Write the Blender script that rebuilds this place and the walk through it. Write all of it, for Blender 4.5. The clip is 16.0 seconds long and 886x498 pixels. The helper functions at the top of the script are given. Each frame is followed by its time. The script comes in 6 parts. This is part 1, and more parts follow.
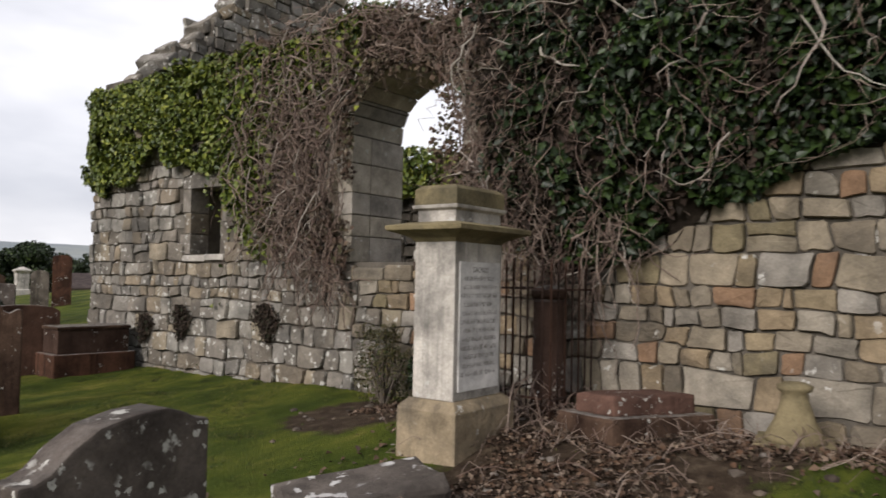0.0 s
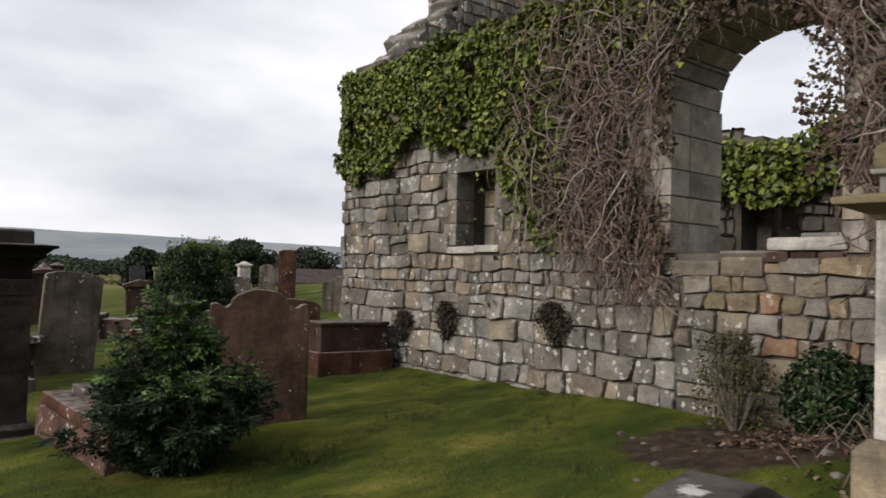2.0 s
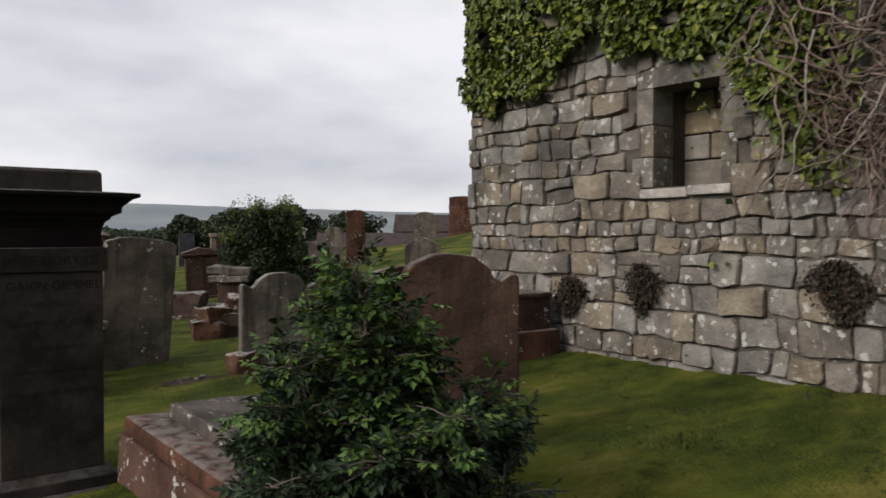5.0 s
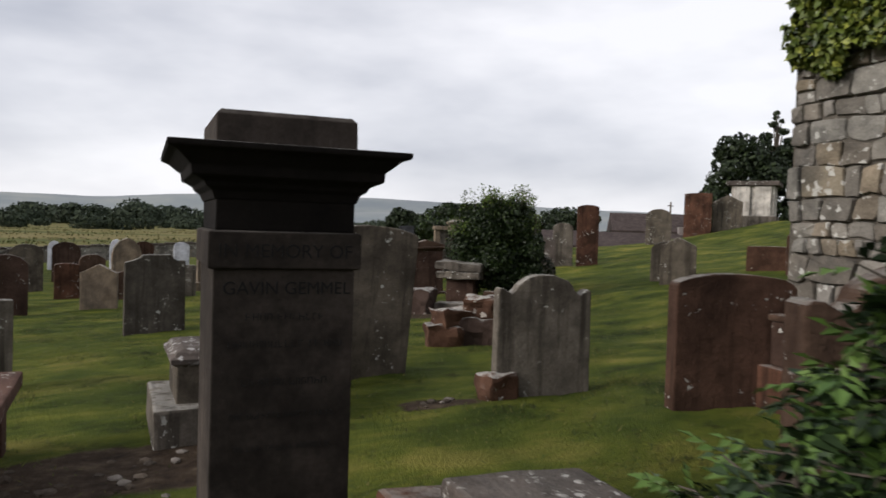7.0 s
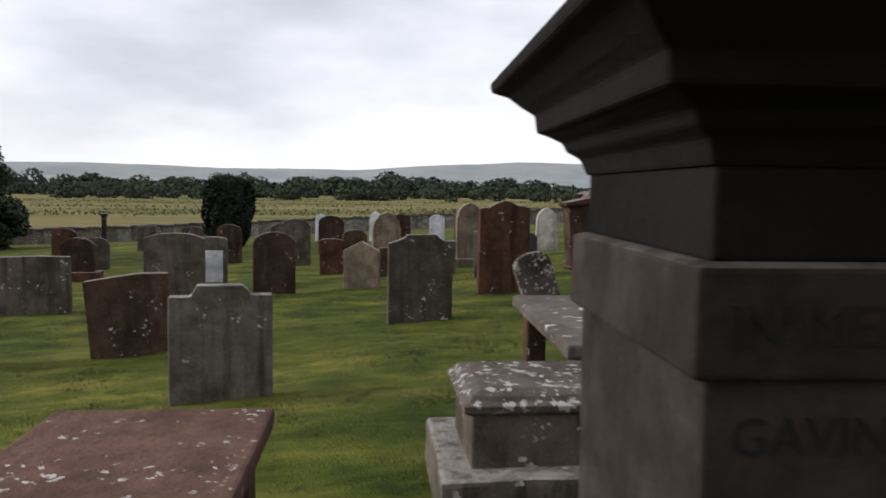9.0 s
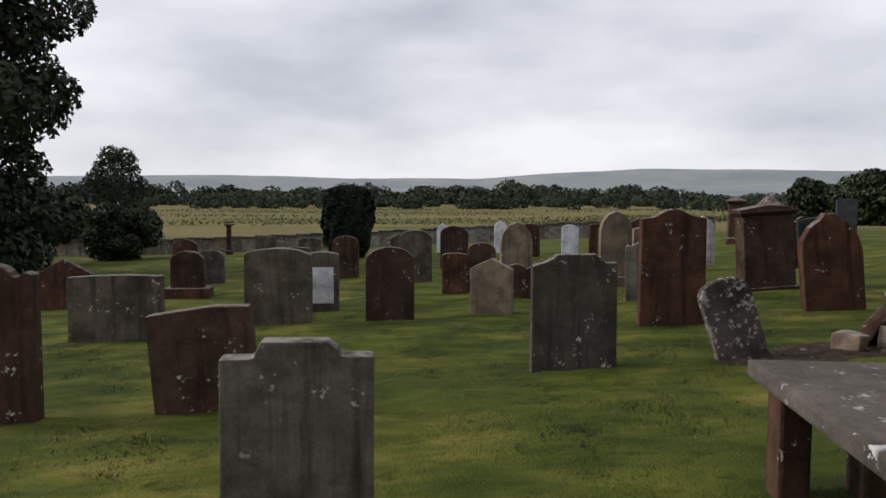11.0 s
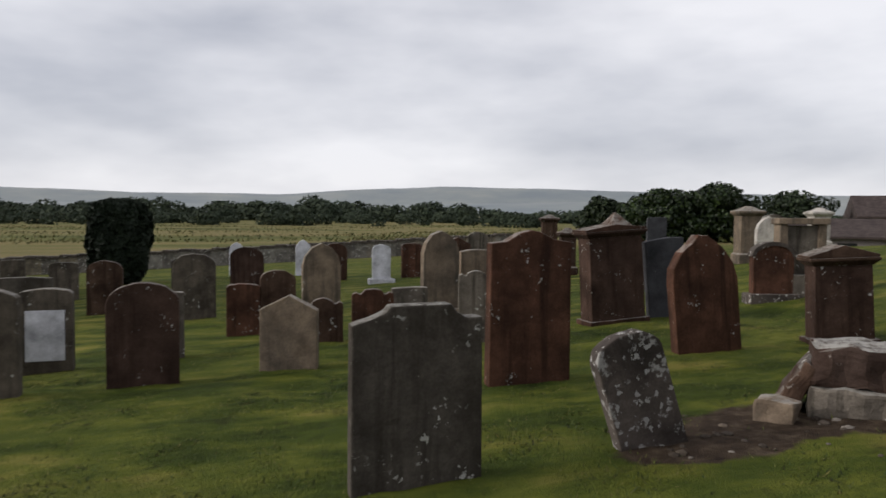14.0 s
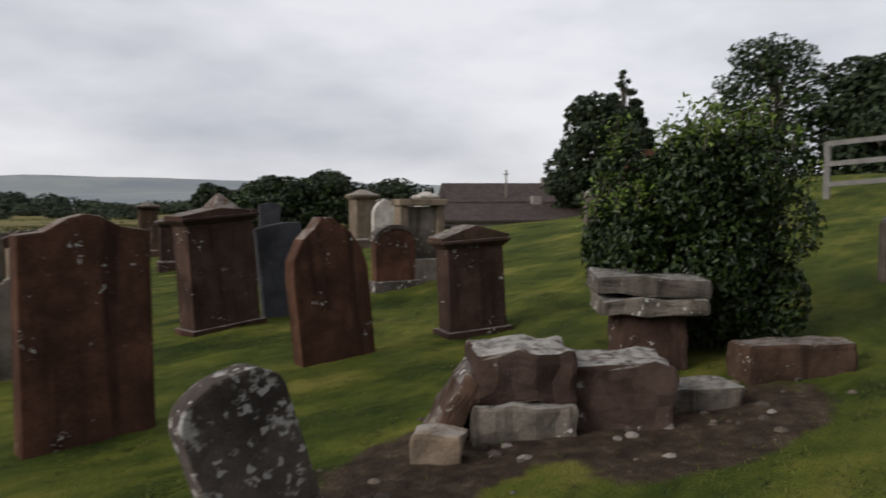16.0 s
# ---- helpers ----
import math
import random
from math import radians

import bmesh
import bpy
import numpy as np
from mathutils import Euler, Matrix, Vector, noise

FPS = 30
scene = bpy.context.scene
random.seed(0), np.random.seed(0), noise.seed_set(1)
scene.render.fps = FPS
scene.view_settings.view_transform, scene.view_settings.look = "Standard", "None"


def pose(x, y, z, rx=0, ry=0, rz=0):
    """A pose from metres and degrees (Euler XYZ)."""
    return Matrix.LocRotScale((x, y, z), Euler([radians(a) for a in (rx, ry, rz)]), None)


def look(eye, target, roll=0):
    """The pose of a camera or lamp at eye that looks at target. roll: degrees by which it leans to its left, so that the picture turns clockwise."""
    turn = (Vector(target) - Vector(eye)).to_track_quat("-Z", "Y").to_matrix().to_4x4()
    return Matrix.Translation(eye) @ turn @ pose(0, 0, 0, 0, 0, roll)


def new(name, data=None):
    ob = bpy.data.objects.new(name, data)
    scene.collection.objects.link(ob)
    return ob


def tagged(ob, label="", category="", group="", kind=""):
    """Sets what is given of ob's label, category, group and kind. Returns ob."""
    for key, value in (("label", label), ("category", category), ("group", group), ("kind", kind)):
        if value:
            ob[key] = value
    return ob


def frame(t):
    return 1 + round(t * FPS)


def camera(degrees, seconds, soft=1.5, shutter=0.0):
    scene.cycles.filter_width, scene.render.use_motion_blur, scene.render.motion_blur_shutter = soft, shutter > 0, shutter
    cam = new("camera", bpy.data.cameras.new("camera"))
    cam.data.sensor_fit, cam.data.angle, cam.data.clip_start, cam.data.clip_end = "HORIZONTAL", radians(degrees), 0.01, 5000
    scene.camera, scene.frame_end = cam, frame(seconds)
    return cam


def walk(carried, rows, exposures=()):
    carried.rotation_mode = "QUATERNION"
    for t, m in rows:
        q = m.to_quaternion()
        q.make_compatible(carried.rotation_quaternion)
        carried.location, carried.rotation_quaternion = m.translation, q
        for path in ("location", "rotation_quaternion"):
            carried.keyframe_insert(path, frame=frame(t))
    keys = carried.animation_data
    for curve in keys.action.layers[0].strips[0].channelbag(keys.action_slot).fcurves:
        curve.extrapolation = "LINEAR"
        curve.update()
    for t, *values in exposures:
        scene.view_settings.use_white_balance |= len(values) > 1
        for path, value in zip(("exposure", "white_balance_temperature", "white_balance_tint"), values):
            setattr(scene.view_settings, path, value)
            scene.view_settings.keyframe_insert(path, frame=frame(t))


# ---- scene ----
# camera and walk
cam = camera(61.0, 16.0, soft=1.6, shutter=0.3)
EXPOSURES = [(0, 0.52, 6500, 14), (1, 0.5, 6500, 14), (3, 0.28, 6500, 13), (5.5, 0.2, 6500, 13), (7, 0.34, 6450, 13), (8.5, 0.55, 6400, 14), (9.5, 0.5, 6400, 13), (10, 0.36, 6400, 13), (12.5, 0.22, 6450, 13), (14, 0.18, 6450, 13), (16, 0.08, 6450, 13)]
PATH = [
    (0, (-0.716, -5.07, 2.301), (0.878, -3.865, 2.378), 1.1),
    (0.5, (-0.612, -4.631, 2.315), (0.895, -3.317, 2.354), 1.7),
    (0.7, (-0.587, -4.399, 2.335), (0.889, -3.049, 2.348), 1.5),
    (1, (-0.518, -4.057, 2.282), (0.904, -2.651, 2.296), 1.9),
    (1.5, (-0.498, -3.575, 2.207), (0.833, -2.083, 2.264), 1.7),
    (2, (-0.66, -3.165, 2.234), (0.617, -1.627, 2.294), 1.6),
    (2.2, (-0.741, -3.035, 2.28), (0.53, -1.491, 2.318), 1.6),
    (2.5, (-0.732, -2.743, 2.253), (0.533, -1.194, 2.271), 1.4),
    (3, (-0.837, -2.382, 2.152), (0.44, -0.843, 2.164), 0.6),
    (3.2, (-0.866, -2.172, 2.151), (0.452, -0.667, 2.156), 0.3),
    (5.3, (-0.185, -0.13, 2.143), (0.968, 1.504, 2.089), -0.2),
    (5.5, (-0.153, 0.035, 2.108), (0.944, 1.707, 2.057), -0.5),
    (6, (0.013, 0.443, 2.063), (0.952, 2.208, 2.009), -0.5),
    (6.3, (0.077, 0.841, 2.117), (0.971, 2.628, 2.033), 1.0),
    (6.5, (0.005, 1.016, 2.156), (0.873, 2.816, 2.064), 1.0),
    (7, (0.04, 1.401, 2.099), (0.783, 3.256, 2.041), 1.8),
    (7.5, (0.056, 1.981, 2.089), (0.673, 3.882, 2.01), 2.8),
    (8, (0.021, 2.46, 2.119), (0.492, 4.399, 1.98), 2.1),
    (8.5, (0.045, 2.93, 2.124), (0.327, 4.904, 1.965), 1.3),
    (9, (-0.086, 3.33, 2.143), (0.04, 5.32, 1.986), 0.8),
    (9.5, (-0.181, 3.84, 2.127), (-0.23, 5.834, 1.982), -0.0),
    (10, (-0.271, 4.475, 2.092), (-0.482, 6.459, 1.963), 0.3),
    (12.5, (-0.342, 6.727, 2.164), (-0.498, 8.714, 2.01), 0.2),
    (13, (-0.313, 7.2, 2.149), (-0.44, 9.19, 1.999), 0.1),
    (13.5, (-0.358, 7.634, 2.162), (-0.252, 9.627, 2.031), 0.4),
    (14, (-0.352, 8.18, 2.122), (-0.028, 10.152, 2.031), 0.6),
    (14.5, (-0.275, 8.75, 2.063), (0.208, 10.69, 2.001), -0.7),
    (15, (-0.153, 9.162, 2.093), (0.546, 11.031, 1.965), -2.3),
    (15.2, (-0.084, 9.233, 2.078), (0.711, 11.063, 1.94), -2.1),
    (15.5, (0.162, 9.443, 2.07), (1.101, 11.202, 1.92), -2.3),
    (16, (0.475, 9.951, 2.03), (1.708, 11.522, 1.914), -0.2),
]
walk(cam, [(t, look(eye, target, roll)) for t, eye, target, roll in PATH], EXPOSURES)

# world and light: an overcast sky
world = bpy.data.worlds.new("overcast_sky")
scene.world = world
world.use_nodes = True
wn, wl = world.node_tree.nodes, world.node_tree.links
wn.clear()
w_out = wn.new("ShaderNodeOutputWorld")
w_bg = wn.new("ShaderNodeBackground")
w_sky = wn.new("ShaderNodeTexSky")
w_sky.sky_type = "NISHITA"
w_sky.sun_disc = False
w_sky.sun_elevation = radians(26)
w_sky.sun_rotation = radians(-88)
w_dim = wn.new("ShaderNodeVectorMath")
w_dim.operation = "SCALE"
w_dim.inputs["Scale"].default_value = 0.10
w_co = wn.new("ShaderNodeTexCoord")
w_map = wn.new("ShaderNodeMapping")
w_map.inputs["Scale"].default_value = (1.0, 1.0, 2.9)
w_n = wn.new("ShaderNodeTexNoise")
w_n.inputs["Scale"].default_value = 2.1
w_n.inputs["Detail"].default_value = 5.0
w_n.inputs["Roughness"].default_value = 0.5
w_ramp = wn.new("ShaderNodeValToRGB")
w_ramp.color_ramp.elements[0].position = 0.36
w_ramp.color_ramp.elements[0].color = (0.95, 0.96, 0.98, 1)
w_ramp.color_ramp.elements[1].position = 0.66
w_ramp.color_ramp.elements[1].color = (0.53, 0.555, 0.61, 1)
w_mix = wn.new("ShaderNodeMix")
w_mix.data_type = "RGBA"
w_mix.inputs["Factor"].default_value = 0.9
wl.new(w_co.outputs["Generated"], w_map.inputs["Vector"])
wl.new(w_map.outputs["Vector"], w_n.inputs["Vector"])
wl.new(w_n.outputs["Fac"], w_ramp.inputs["Fac"])
wl.new(w_sky.outputs["Color"], w_dim.inputs[0])
wl.new(w_dim.outputs["Vector"], w_mix.inputs["A"])
wl.new(w_ramp.outputs["Color"], w_mix.inputs["B"])
wl.new(w_mix.outputs["Result"], w_bg.inputs["Color"])
w_bg.inputs["Strength"].default_value = 0.86
wl.new(w_bg.outputs["Background"], w_out.inputs["Surface"])
sun = new("sun", bpy.data.lights.new("sun", "SUN"))
sun.data.energy = 2.6
sun.data.angle = radians(25)
sun.data.color = (1.0, 0.96, 0.9)
sun.matrix_world = look((-30, 1, 15), (0, 0, 0))

# ---------------------------------------------------------------- materials


def node_mat(name):
    m = bpy.data.materials.new(name)
    m.use_nodes = True
    nt = m.node_tree
    return m, nt, nt.nodes["Principled BSDF"]


def noise_node(nt, vec, scale, detail=4.0, rough=0.55):
    n = nt.nodes.new("ShaderNodeTexNoise")
    n.inputs["Scale"].default_value = scale
    n.inputs["Detail"].default_value = detail
    n.inputs["Roughness"].default_value = rough
    nt.links.new(vec, n.inputs["Vector"])
    return n.outputs["Fac"]


def ramp_node(nt, fac, stops, steps=False):
    r = nt.nodes.new("ShaderNodeValToRGB")
    if steps:
        r.color_ramp.interpolation = "CONSTANT"
    els = r.color_ramp.elements
    while len(els) < len(stops):
        els.new(0.5)
    for e, (p, c) in zip(els, stops):
        e.position = p
        e.color = (*c, 1) if len(c) == 3 else c
    nt.links.new(fac, r.inputs["Fac"])
    return r.outputs["Color"]


def mix_node(nt, fac, a, b, blend="MIX"):
    m = nt.nodes.new("ShaderNodeMix")
    m.data_type = "RGBA"
    m.blend_type = blend
    for sock, val in (("Factor", fac), ("A", a), ("B", b)):
        s = m.inputs[sock] if sock == "Factor" else [i for i in m.inputs if i.name == sock and i.type == "RGBA"][0]
        if isinstance(val, (int, float)):
            s.default_value = val
        elif isinstance(val, tuple):
            s.default_value = (*val, 1)
        else:
            nt.links.new(val, s)
    return [o for o in m.outputs if o.type == "RGBA"][0]


def grey(v):
    return (v, v, v)


def jittered(nt, space="Object"):
    """Texture coordinates that differ from object to object."""
    co = nt.nodes.new("ShaderNodeTexCoord")
    oi = nt.nodes.new("ShaderNodeObjectInfo")
    sc = nt.nodes.new("ShaderNodeMath")
    sc.operation = "MULTIPLY"
    sc.inputs[1].default_value = 57.0
    nt.links.new(oi.outputs["Random"], sc.inputs[0])
    add = nt.nodes.new("ShaderNodeVectorMath")
    nt.links.new(co.outputs[space], add.inputs[0])
    nt.links.new(sc.outputs[0], add.inputs[1])
    return add.outputs[0], oi.outputs["Random"]


def bump_to(nt, bsdf, height, strength=0.5, dist=0.02):
    b = nt.nodes.new("ShaderNodeBump")
    b.inputs["Strength"].default_value = strength
    b.inputs["Distance"].default_value = dist
    nt.links.new(height, b.inputs["Height"])
    nt.links.new(b.outputs["Normal"], bsdf.inputs["Normal"])


def stone_mat(name, palette, lichen=0.5, stain=0.6, island=False, bump=0.6, lichen_col=(0.46, 0.45, 0.41), rough=0.92, lichen_scale=9.0, streak=0.0, top=0.0):
    """Weathered stone: palette picked piece by piece, grain, dark stains, pale lichen spots."""
    m, nt, bsdf = node_mat(name)
    vec, rnd = jittered(nt)
    if island:
        rnd = nt.nodes.new("ShaderNodeNewGeometry").outputs["Random Per Island"]
    n = len(palette)
    base = ramp_node(nt, rnd, [(i / n, c) for i, c in enumerate(palette)], True) if n > 1 else None
    tone = noise_node(nt, vec, 3.2, 6, 0.62)
    shade = ramp_node(nt, tone, [(0.3, grey(0.55)), (0.5, grey(0.95)), (0.72, grey(1.35))])
    col = mix_node(nt, 1.0, base if base else palette[0], shade, "MULTIPLY")
    deep = tuple(min(0.035, 0.3 * v) for v in palette[0])
    st = noise_node(nt, vec, 1.4, 5, 0.7)
    stm = ramp_node(nt, st, [(0.46, grey(0)), (0.64, grey(stain))])
    col = mix_node(nt, stm, col, deep)
    if streak:
        mp = nt.nodes.new("ShaderNodeMapping")
        mp.inputs["Scale"].default_value = (9, 9, 0.7)
        nt.links.new(vec, mp.inputs["Vector"])
        sk = noise_node(nt, mp.outputs[0], 1.0, 4, 0.6)
        col = mix_node(nt, ramp_node(nt, sk, [(0.5, grey(0)), (0.68, grey(streak))]), col, deep)
    grain = noise_node(nt, vec, 60, 4, 0.7)
    col = mix_node(nt, 0.35, col, ramp_node(nt, grain, [(0.3, grey(0.25)), (0.7, grey(0.75))]), "OVERLAY")
    if lichen:
        vo = nt.nodes.new("ShaderNodeTexVoronoi")
        vo.inputs["Scale"].default_value = lichen_scale
        wob = nt.nodes.new("ShaderNodeVectorMath")
        wob.operation = "MULTIPLY_ADD"
        nz = nt.nodes.new("ShaderNodeTexNoise")
        nz.inputs["Scale"].default_value = 30
        nt.links.new(vec, nz.inputs["Vector"])
        nt.links.new(nz.outputs["Color"], wob.inputs[0])
        wob.inputs[1].default_value = (0.07, 0.07, 0.07)
        nt.links.new(vec, wob.inputs[2])
        nt.links.new(wob.outputs[0], vo.inputs["Vector"])
        ragged = nt.nodes.new("ShaderNodeMath")
        ragged.operation = "MULTIPLY_ADD"
        nt.links.new(noise_node(nt, vec, lichen_scale * 0.9, 5, 0.7), ragged.inputs[0])
        ragged.inputs[1].default_value = 1.5
        nt.links.new(vo.outputs["Distance"], ragged.inputs[2])
        spot = ramp_node(nt, ragged.outputs[0], [(0.97, grey(0.9)), (1.09, grey(0))])
        gate = ramp_node(nt, noise_node(nt, vec, lichen_scale * 0.22, 3, 0.6), [(0.66 - 0.16 * lichen, grey(0)), (0.72 - 0.16 * lichen, grey(0.85))])
        crust = ramp_node(nt, noise_node(nt, vec, lichen_scale * 0.6, 6, 0.7), [(0.74 - 0.1 * lichen, grey(0)), (0.8 - 0.1 * lichen, grey(0.7))])
        spot = mix_node(nt, 1.0, spot, gate, "MULTIPLY")
        col = mix_node(nt, mix_node(nt, 1.0, spot, crust, "LIGHTEN"), col, lichen_col)
    if top:
        nrm = nt.nodes.new("ShaderNodeSeparateXYZ")
        nt.links.new(nt.nodes.new("ShaderNodeNewGeometry").outputs["Normal"], nrm.inputs[0])
        up = ramp_node(nt, nrm.outputs["Z"], [(0.45, grey(0)), (0.8, grey(1))])
        patch = ramp_node(nt, noise_node(nt, vec, 11, 5, 0.65), [(0.36, grey(0)), (0.56, grey(top))])
        col = mix_node(nt, mix_node(nt, 1.0, up, patch, "MULTIPLY"), col, (0.34, 0.33, 0.30))
    nt.links.new(col, bsdf.inputs["Base Color"])
    bsdf.inputs["Roughness"].default_value = rough
    bsdf.inputs["Specular IOR Level"].default_value = 0.12
    h1 = noise_node(nt, vec, 14, 6, 0.65)
    bump_to(nt, bsdf, h1, bump, 0.03)
    return m


def leaf_mat(name, palette, rough=0.45, back=0.25):
    m, nt, bsdf = node_mat(name)
    rnd = nt.nodes.new("ShaderNodeNewGeometry").outputs["Random Per Island"]
    n = len(palette)
    col = ramp_node(nt, rnd, [((i + 0.5) / n, c) for i, c in enumerate(palette)])
    nt.links.new(col, bsdf.inputs["Base Color"])
    bsdf.inputs["Roughness"].default_value = rough
    bsdf.inputs["Specular IOR Level"].default_value = 0.25
    bsdf.inputs["Subsurface Weight"].default_value = 0.0
    return m


def bark_mat(name, palette):
    m, nt, bsdf = node_mat(name)
    vec, _ = jittered(nt)
    rnd = nt.nodes.new("ShaderNodeNewGeometry").outputs["Random Per Island"]
    n = len(palette)
    col = ramp_node(nt, rnd, [((i + 0.5) / n, c) for i, c in enumerate(palette)])
    g = noise_node(nt, vec, 25, 5, 0.6)
    col = mix_node(nt, 0.6, col, ramp_node(nt, g, [(0.3, grey(0.3)), (0.7, grey(0.8))]), "OVERLAY")
    nt.links.new(col, bsdf.inputs["Base Color"])
    bsdf.inputs["Roughness"].default_value = 0.85
    bump_to(nt, bsdf, g, 0.5, 0.01)
    return m


WALL_GREY = [(0.179, 0.149, 0.113), (0.168, 0.147, 0.121), (0.14, 0.126, 0.107), (0.214, 0.196, 0.167), (0.176, 0.161, 0.139), (0.218, 0.184, 0.135), (0.196, 0.18, 0.158), (0.13, 0.113, 0.092), (0.234, 0.219, 0.191), (0.186, 0.166, 0.141), (0.2, 0.163, 0.117)]
WALL_BUFF = [(0.182, 0.155, 0.117), (0.207, 0.159, 0.102), (0.168, 0.151, 0.127), (0.232, 0.205, 0.163), (0.187, 0.117, 0.072), (0.187, 0.158, 0.113), (0.159, 0.132, 0.08), (0.207, 0.188, 0.16), (0.148, 0.123, 0.09), (0.195, 0.155, 0.099), (0.179, 0.159, 0.129), (0.215, 0.18, 0.13)]
M_WALL_G = stone_mat("church_stone_grey", WALL_GREY, 1.25, 0.55, lichen_scale=11, bump=0.9)
M_WALL_B = stone_mat("church_stone_buff", WALL_BUFF, 0.7, 0.45, bump=0.9)
M_WALL_GI = stone_mat("church_rubble_grey", WALL_GREY, 1.2, 0.55, island=True, bump=0.9)
M_MORTAR = stone_mat("lime_mortar", [(0.1, 0.088, 0.072)], 0.4, 0.6)
M_DRESSED = stone_mat("dressed_sandstone", [(0.36, 0.32, 0.26), (0.31, 0.28, 0.24), (0.39, 0.33, 0.25)], 0.7, 0.4)
M_SILL = stone_mat("pale_sill_stone", [(0.34, 0.315, 0.28)], 0.8, 0.55, bump=0.9)
M_RED = stone_mat("red_sandstone", [(0.068, 0.037, 0.025), (0.09, 0.043, 0.027), (0.058, 0.035, 0.026), (0.076, 0.047, 0.032)], 0.5, 0.8, streak=0.75, lichen_scale=22, top=0.4)
M_GREYST = stone_mat("grey_sandstone", [(0.1035, 0.0864, 0.0666), (0.1305, 0.1125, 0.0918), (0.0855, 0.0738, 0.0612)], 0.6, 0.8, streak=0.8, lichen_scale=18, top=0.45)
M_PALE = stone_mat("buff_sandstone", [(0.2, 0.152, 0.108), (0.172, 0.132, 0.0944)], 0.25, 0.55, streak=0.6, top=0.5)
M_LICHEN = stone_mat("lichened_stone", [(0.085, 0.07, 0.06)], 1.25, 0.75, lichen_scale=13, top=0.08)
M_DARK = stone_mat("soot_dark_sandstone", [(0.046, 0.037, 0.031)], 0.0, 0.9, streak=0.5, bump=0.35, top=0.12)
# blacker copy of M_DARK: sooty stone with the cap's shade put into its colour
M_SOOTSHADE = stone_mat("shaded_soot_sandstone", [(0.0105, 0.0085, 0.0075)], 0.0, 0.6, bump=0.3, top=0.3)
M_LIGHT = stone_mat("pale_monument_stone", [(0.46, 0.425, 0.375)], 1.0, 0.5, streak=0.4)
M_TABLET = stone_mat("whitish_inscribed_stone", [(0.6, 0.58, 0.55)], 0.3, 0.25, bump=0.4)
M_PLINTH = stone_mat("brown_stained_plinth_stone", [(0.24, 0.19, 0.125)], 0.7, 0.6, streak=0.4)
M_OLIVE = stone_mat("algae_stained_sandstone", [(0.19, 0.155, 0.088)], 0.1, 0.6)
M_WHITE = stone_mat("white_marble", [(0.55, 0.55, 0.58)], 0.0, 0.3, bump=0.2)
M_SLATE = stone_mat("dark_slate", [(0.055, 0.055, 0.06)], 0.1, 0.3, bump=0.3)
M_CRUST = stone_mat("lichen_crusted_stone", [(0.09, 0.074, 0.064)], 1.7, 0.85, lichen_scale=15, lichen_col=(0.38, 0.37, 0.35))
M_REDLED = stone_mat("rust_red_slab", [(0.10, 0.056, 0.042)], 0.85, 0.5, lichen_scale=17)
M_ORANGE = stone_mat("orange_lichened_stone", [(0.08, 0.042, 0.027), (0.06, 0.04, 0.032)], 0.6, 0.8, lichen_scale=11, lichen_col=(0.4, 0.37, 0.33), top=0.8)
M_PLATES = stone_mat("slab_with_white_lichen_plates", [(0.1, 0.085, 0.073)], 1.2, 0.6, lichen_scale=7, lichen_col=(0.55, 0.54, 0.52))
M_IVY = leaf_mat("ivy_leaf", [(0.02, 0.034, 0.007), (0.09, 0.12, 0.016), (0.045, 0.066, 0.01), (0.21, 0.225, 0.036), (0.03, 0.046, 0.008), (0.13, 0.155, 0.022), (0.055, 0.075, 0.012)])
# darkened copy of the ivy leaf, with shade put into its colour
M_IVYSHADED = leaf_mat("shaded_ivy_leaf", [(0.007, 0.014, 0.005), (0.012, 0.024, 0.006), (0.028, 0.05, 0.01), (0.009, 0.018, 0.006)])
M_STEM = bark_mat("dead_ivy_stem", [(0.105, 0.066, 0.05), (0.17, 0.122, 0.096), (0.07, 0.045, 0.034), (0.23, 0.18, 0.145), (0.12, 0.084, 0.064)])
M_DEAD = leaf_mat("dead_ivy_leaf", [(0.05, 0.03, 0.02), (0.085, 0.055, 0.038), (0.03, 0.019, 0.013), (0.11, 0.075, 0.05), (0.04, 0.036, 0.015)], 0.8)
# darkened M_DEAD: shade inside the ivy put into colour; also the dark moss
M_DEADDARK = leaf_mat("shaded_dead_leaf_and_moss", [(0.022, 0.014, 0.01), (0.04, 0.026, 0.018), (0.012, 0.009, 0.006), (0.06, 0.04, 0.028), (0.016, 0.02, 0.008)], 0.8)
M_STEMPALE = bark_mat("pale_ivy_stem", [(0.2856, 0.2584, 0.2176), (0.2244, 0.1904, 0.1632)])
M_BUSH = leaf_mat("elder_leaf", [(0.007, 0.015, 0.0055), (0.013, 0.026, 0.0085), (0.02, 0.04, 0.0115), (0.009, 0.019, 0.007)], 0.6)
M_BUSHNEW = leaf_mat("young_elder_leaf", [(0.06, 0.11, 0.02), (0.09, 0.145, 0.03), (0.04, 0.08, 0.018)], 0.6)
M_BUSH2 = leaf_mat("shrub_leaf", [(0.006, 0.012, 0.003), (0.014, 0.027, 0.0045), (0.009, 0.018, 0.004), (0.026, 0.044, 0.007)])
M_YEW = leaf_mat("yew_needles", [(0.007, 0.013, 0.006), (0.011, 0.019, 0.008), (0.009, 0.016, 0.007)], 0.7)
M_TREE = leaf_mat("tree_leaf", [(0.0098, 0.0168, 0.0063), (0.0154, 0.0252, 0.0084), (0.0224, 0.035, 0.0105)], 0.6)
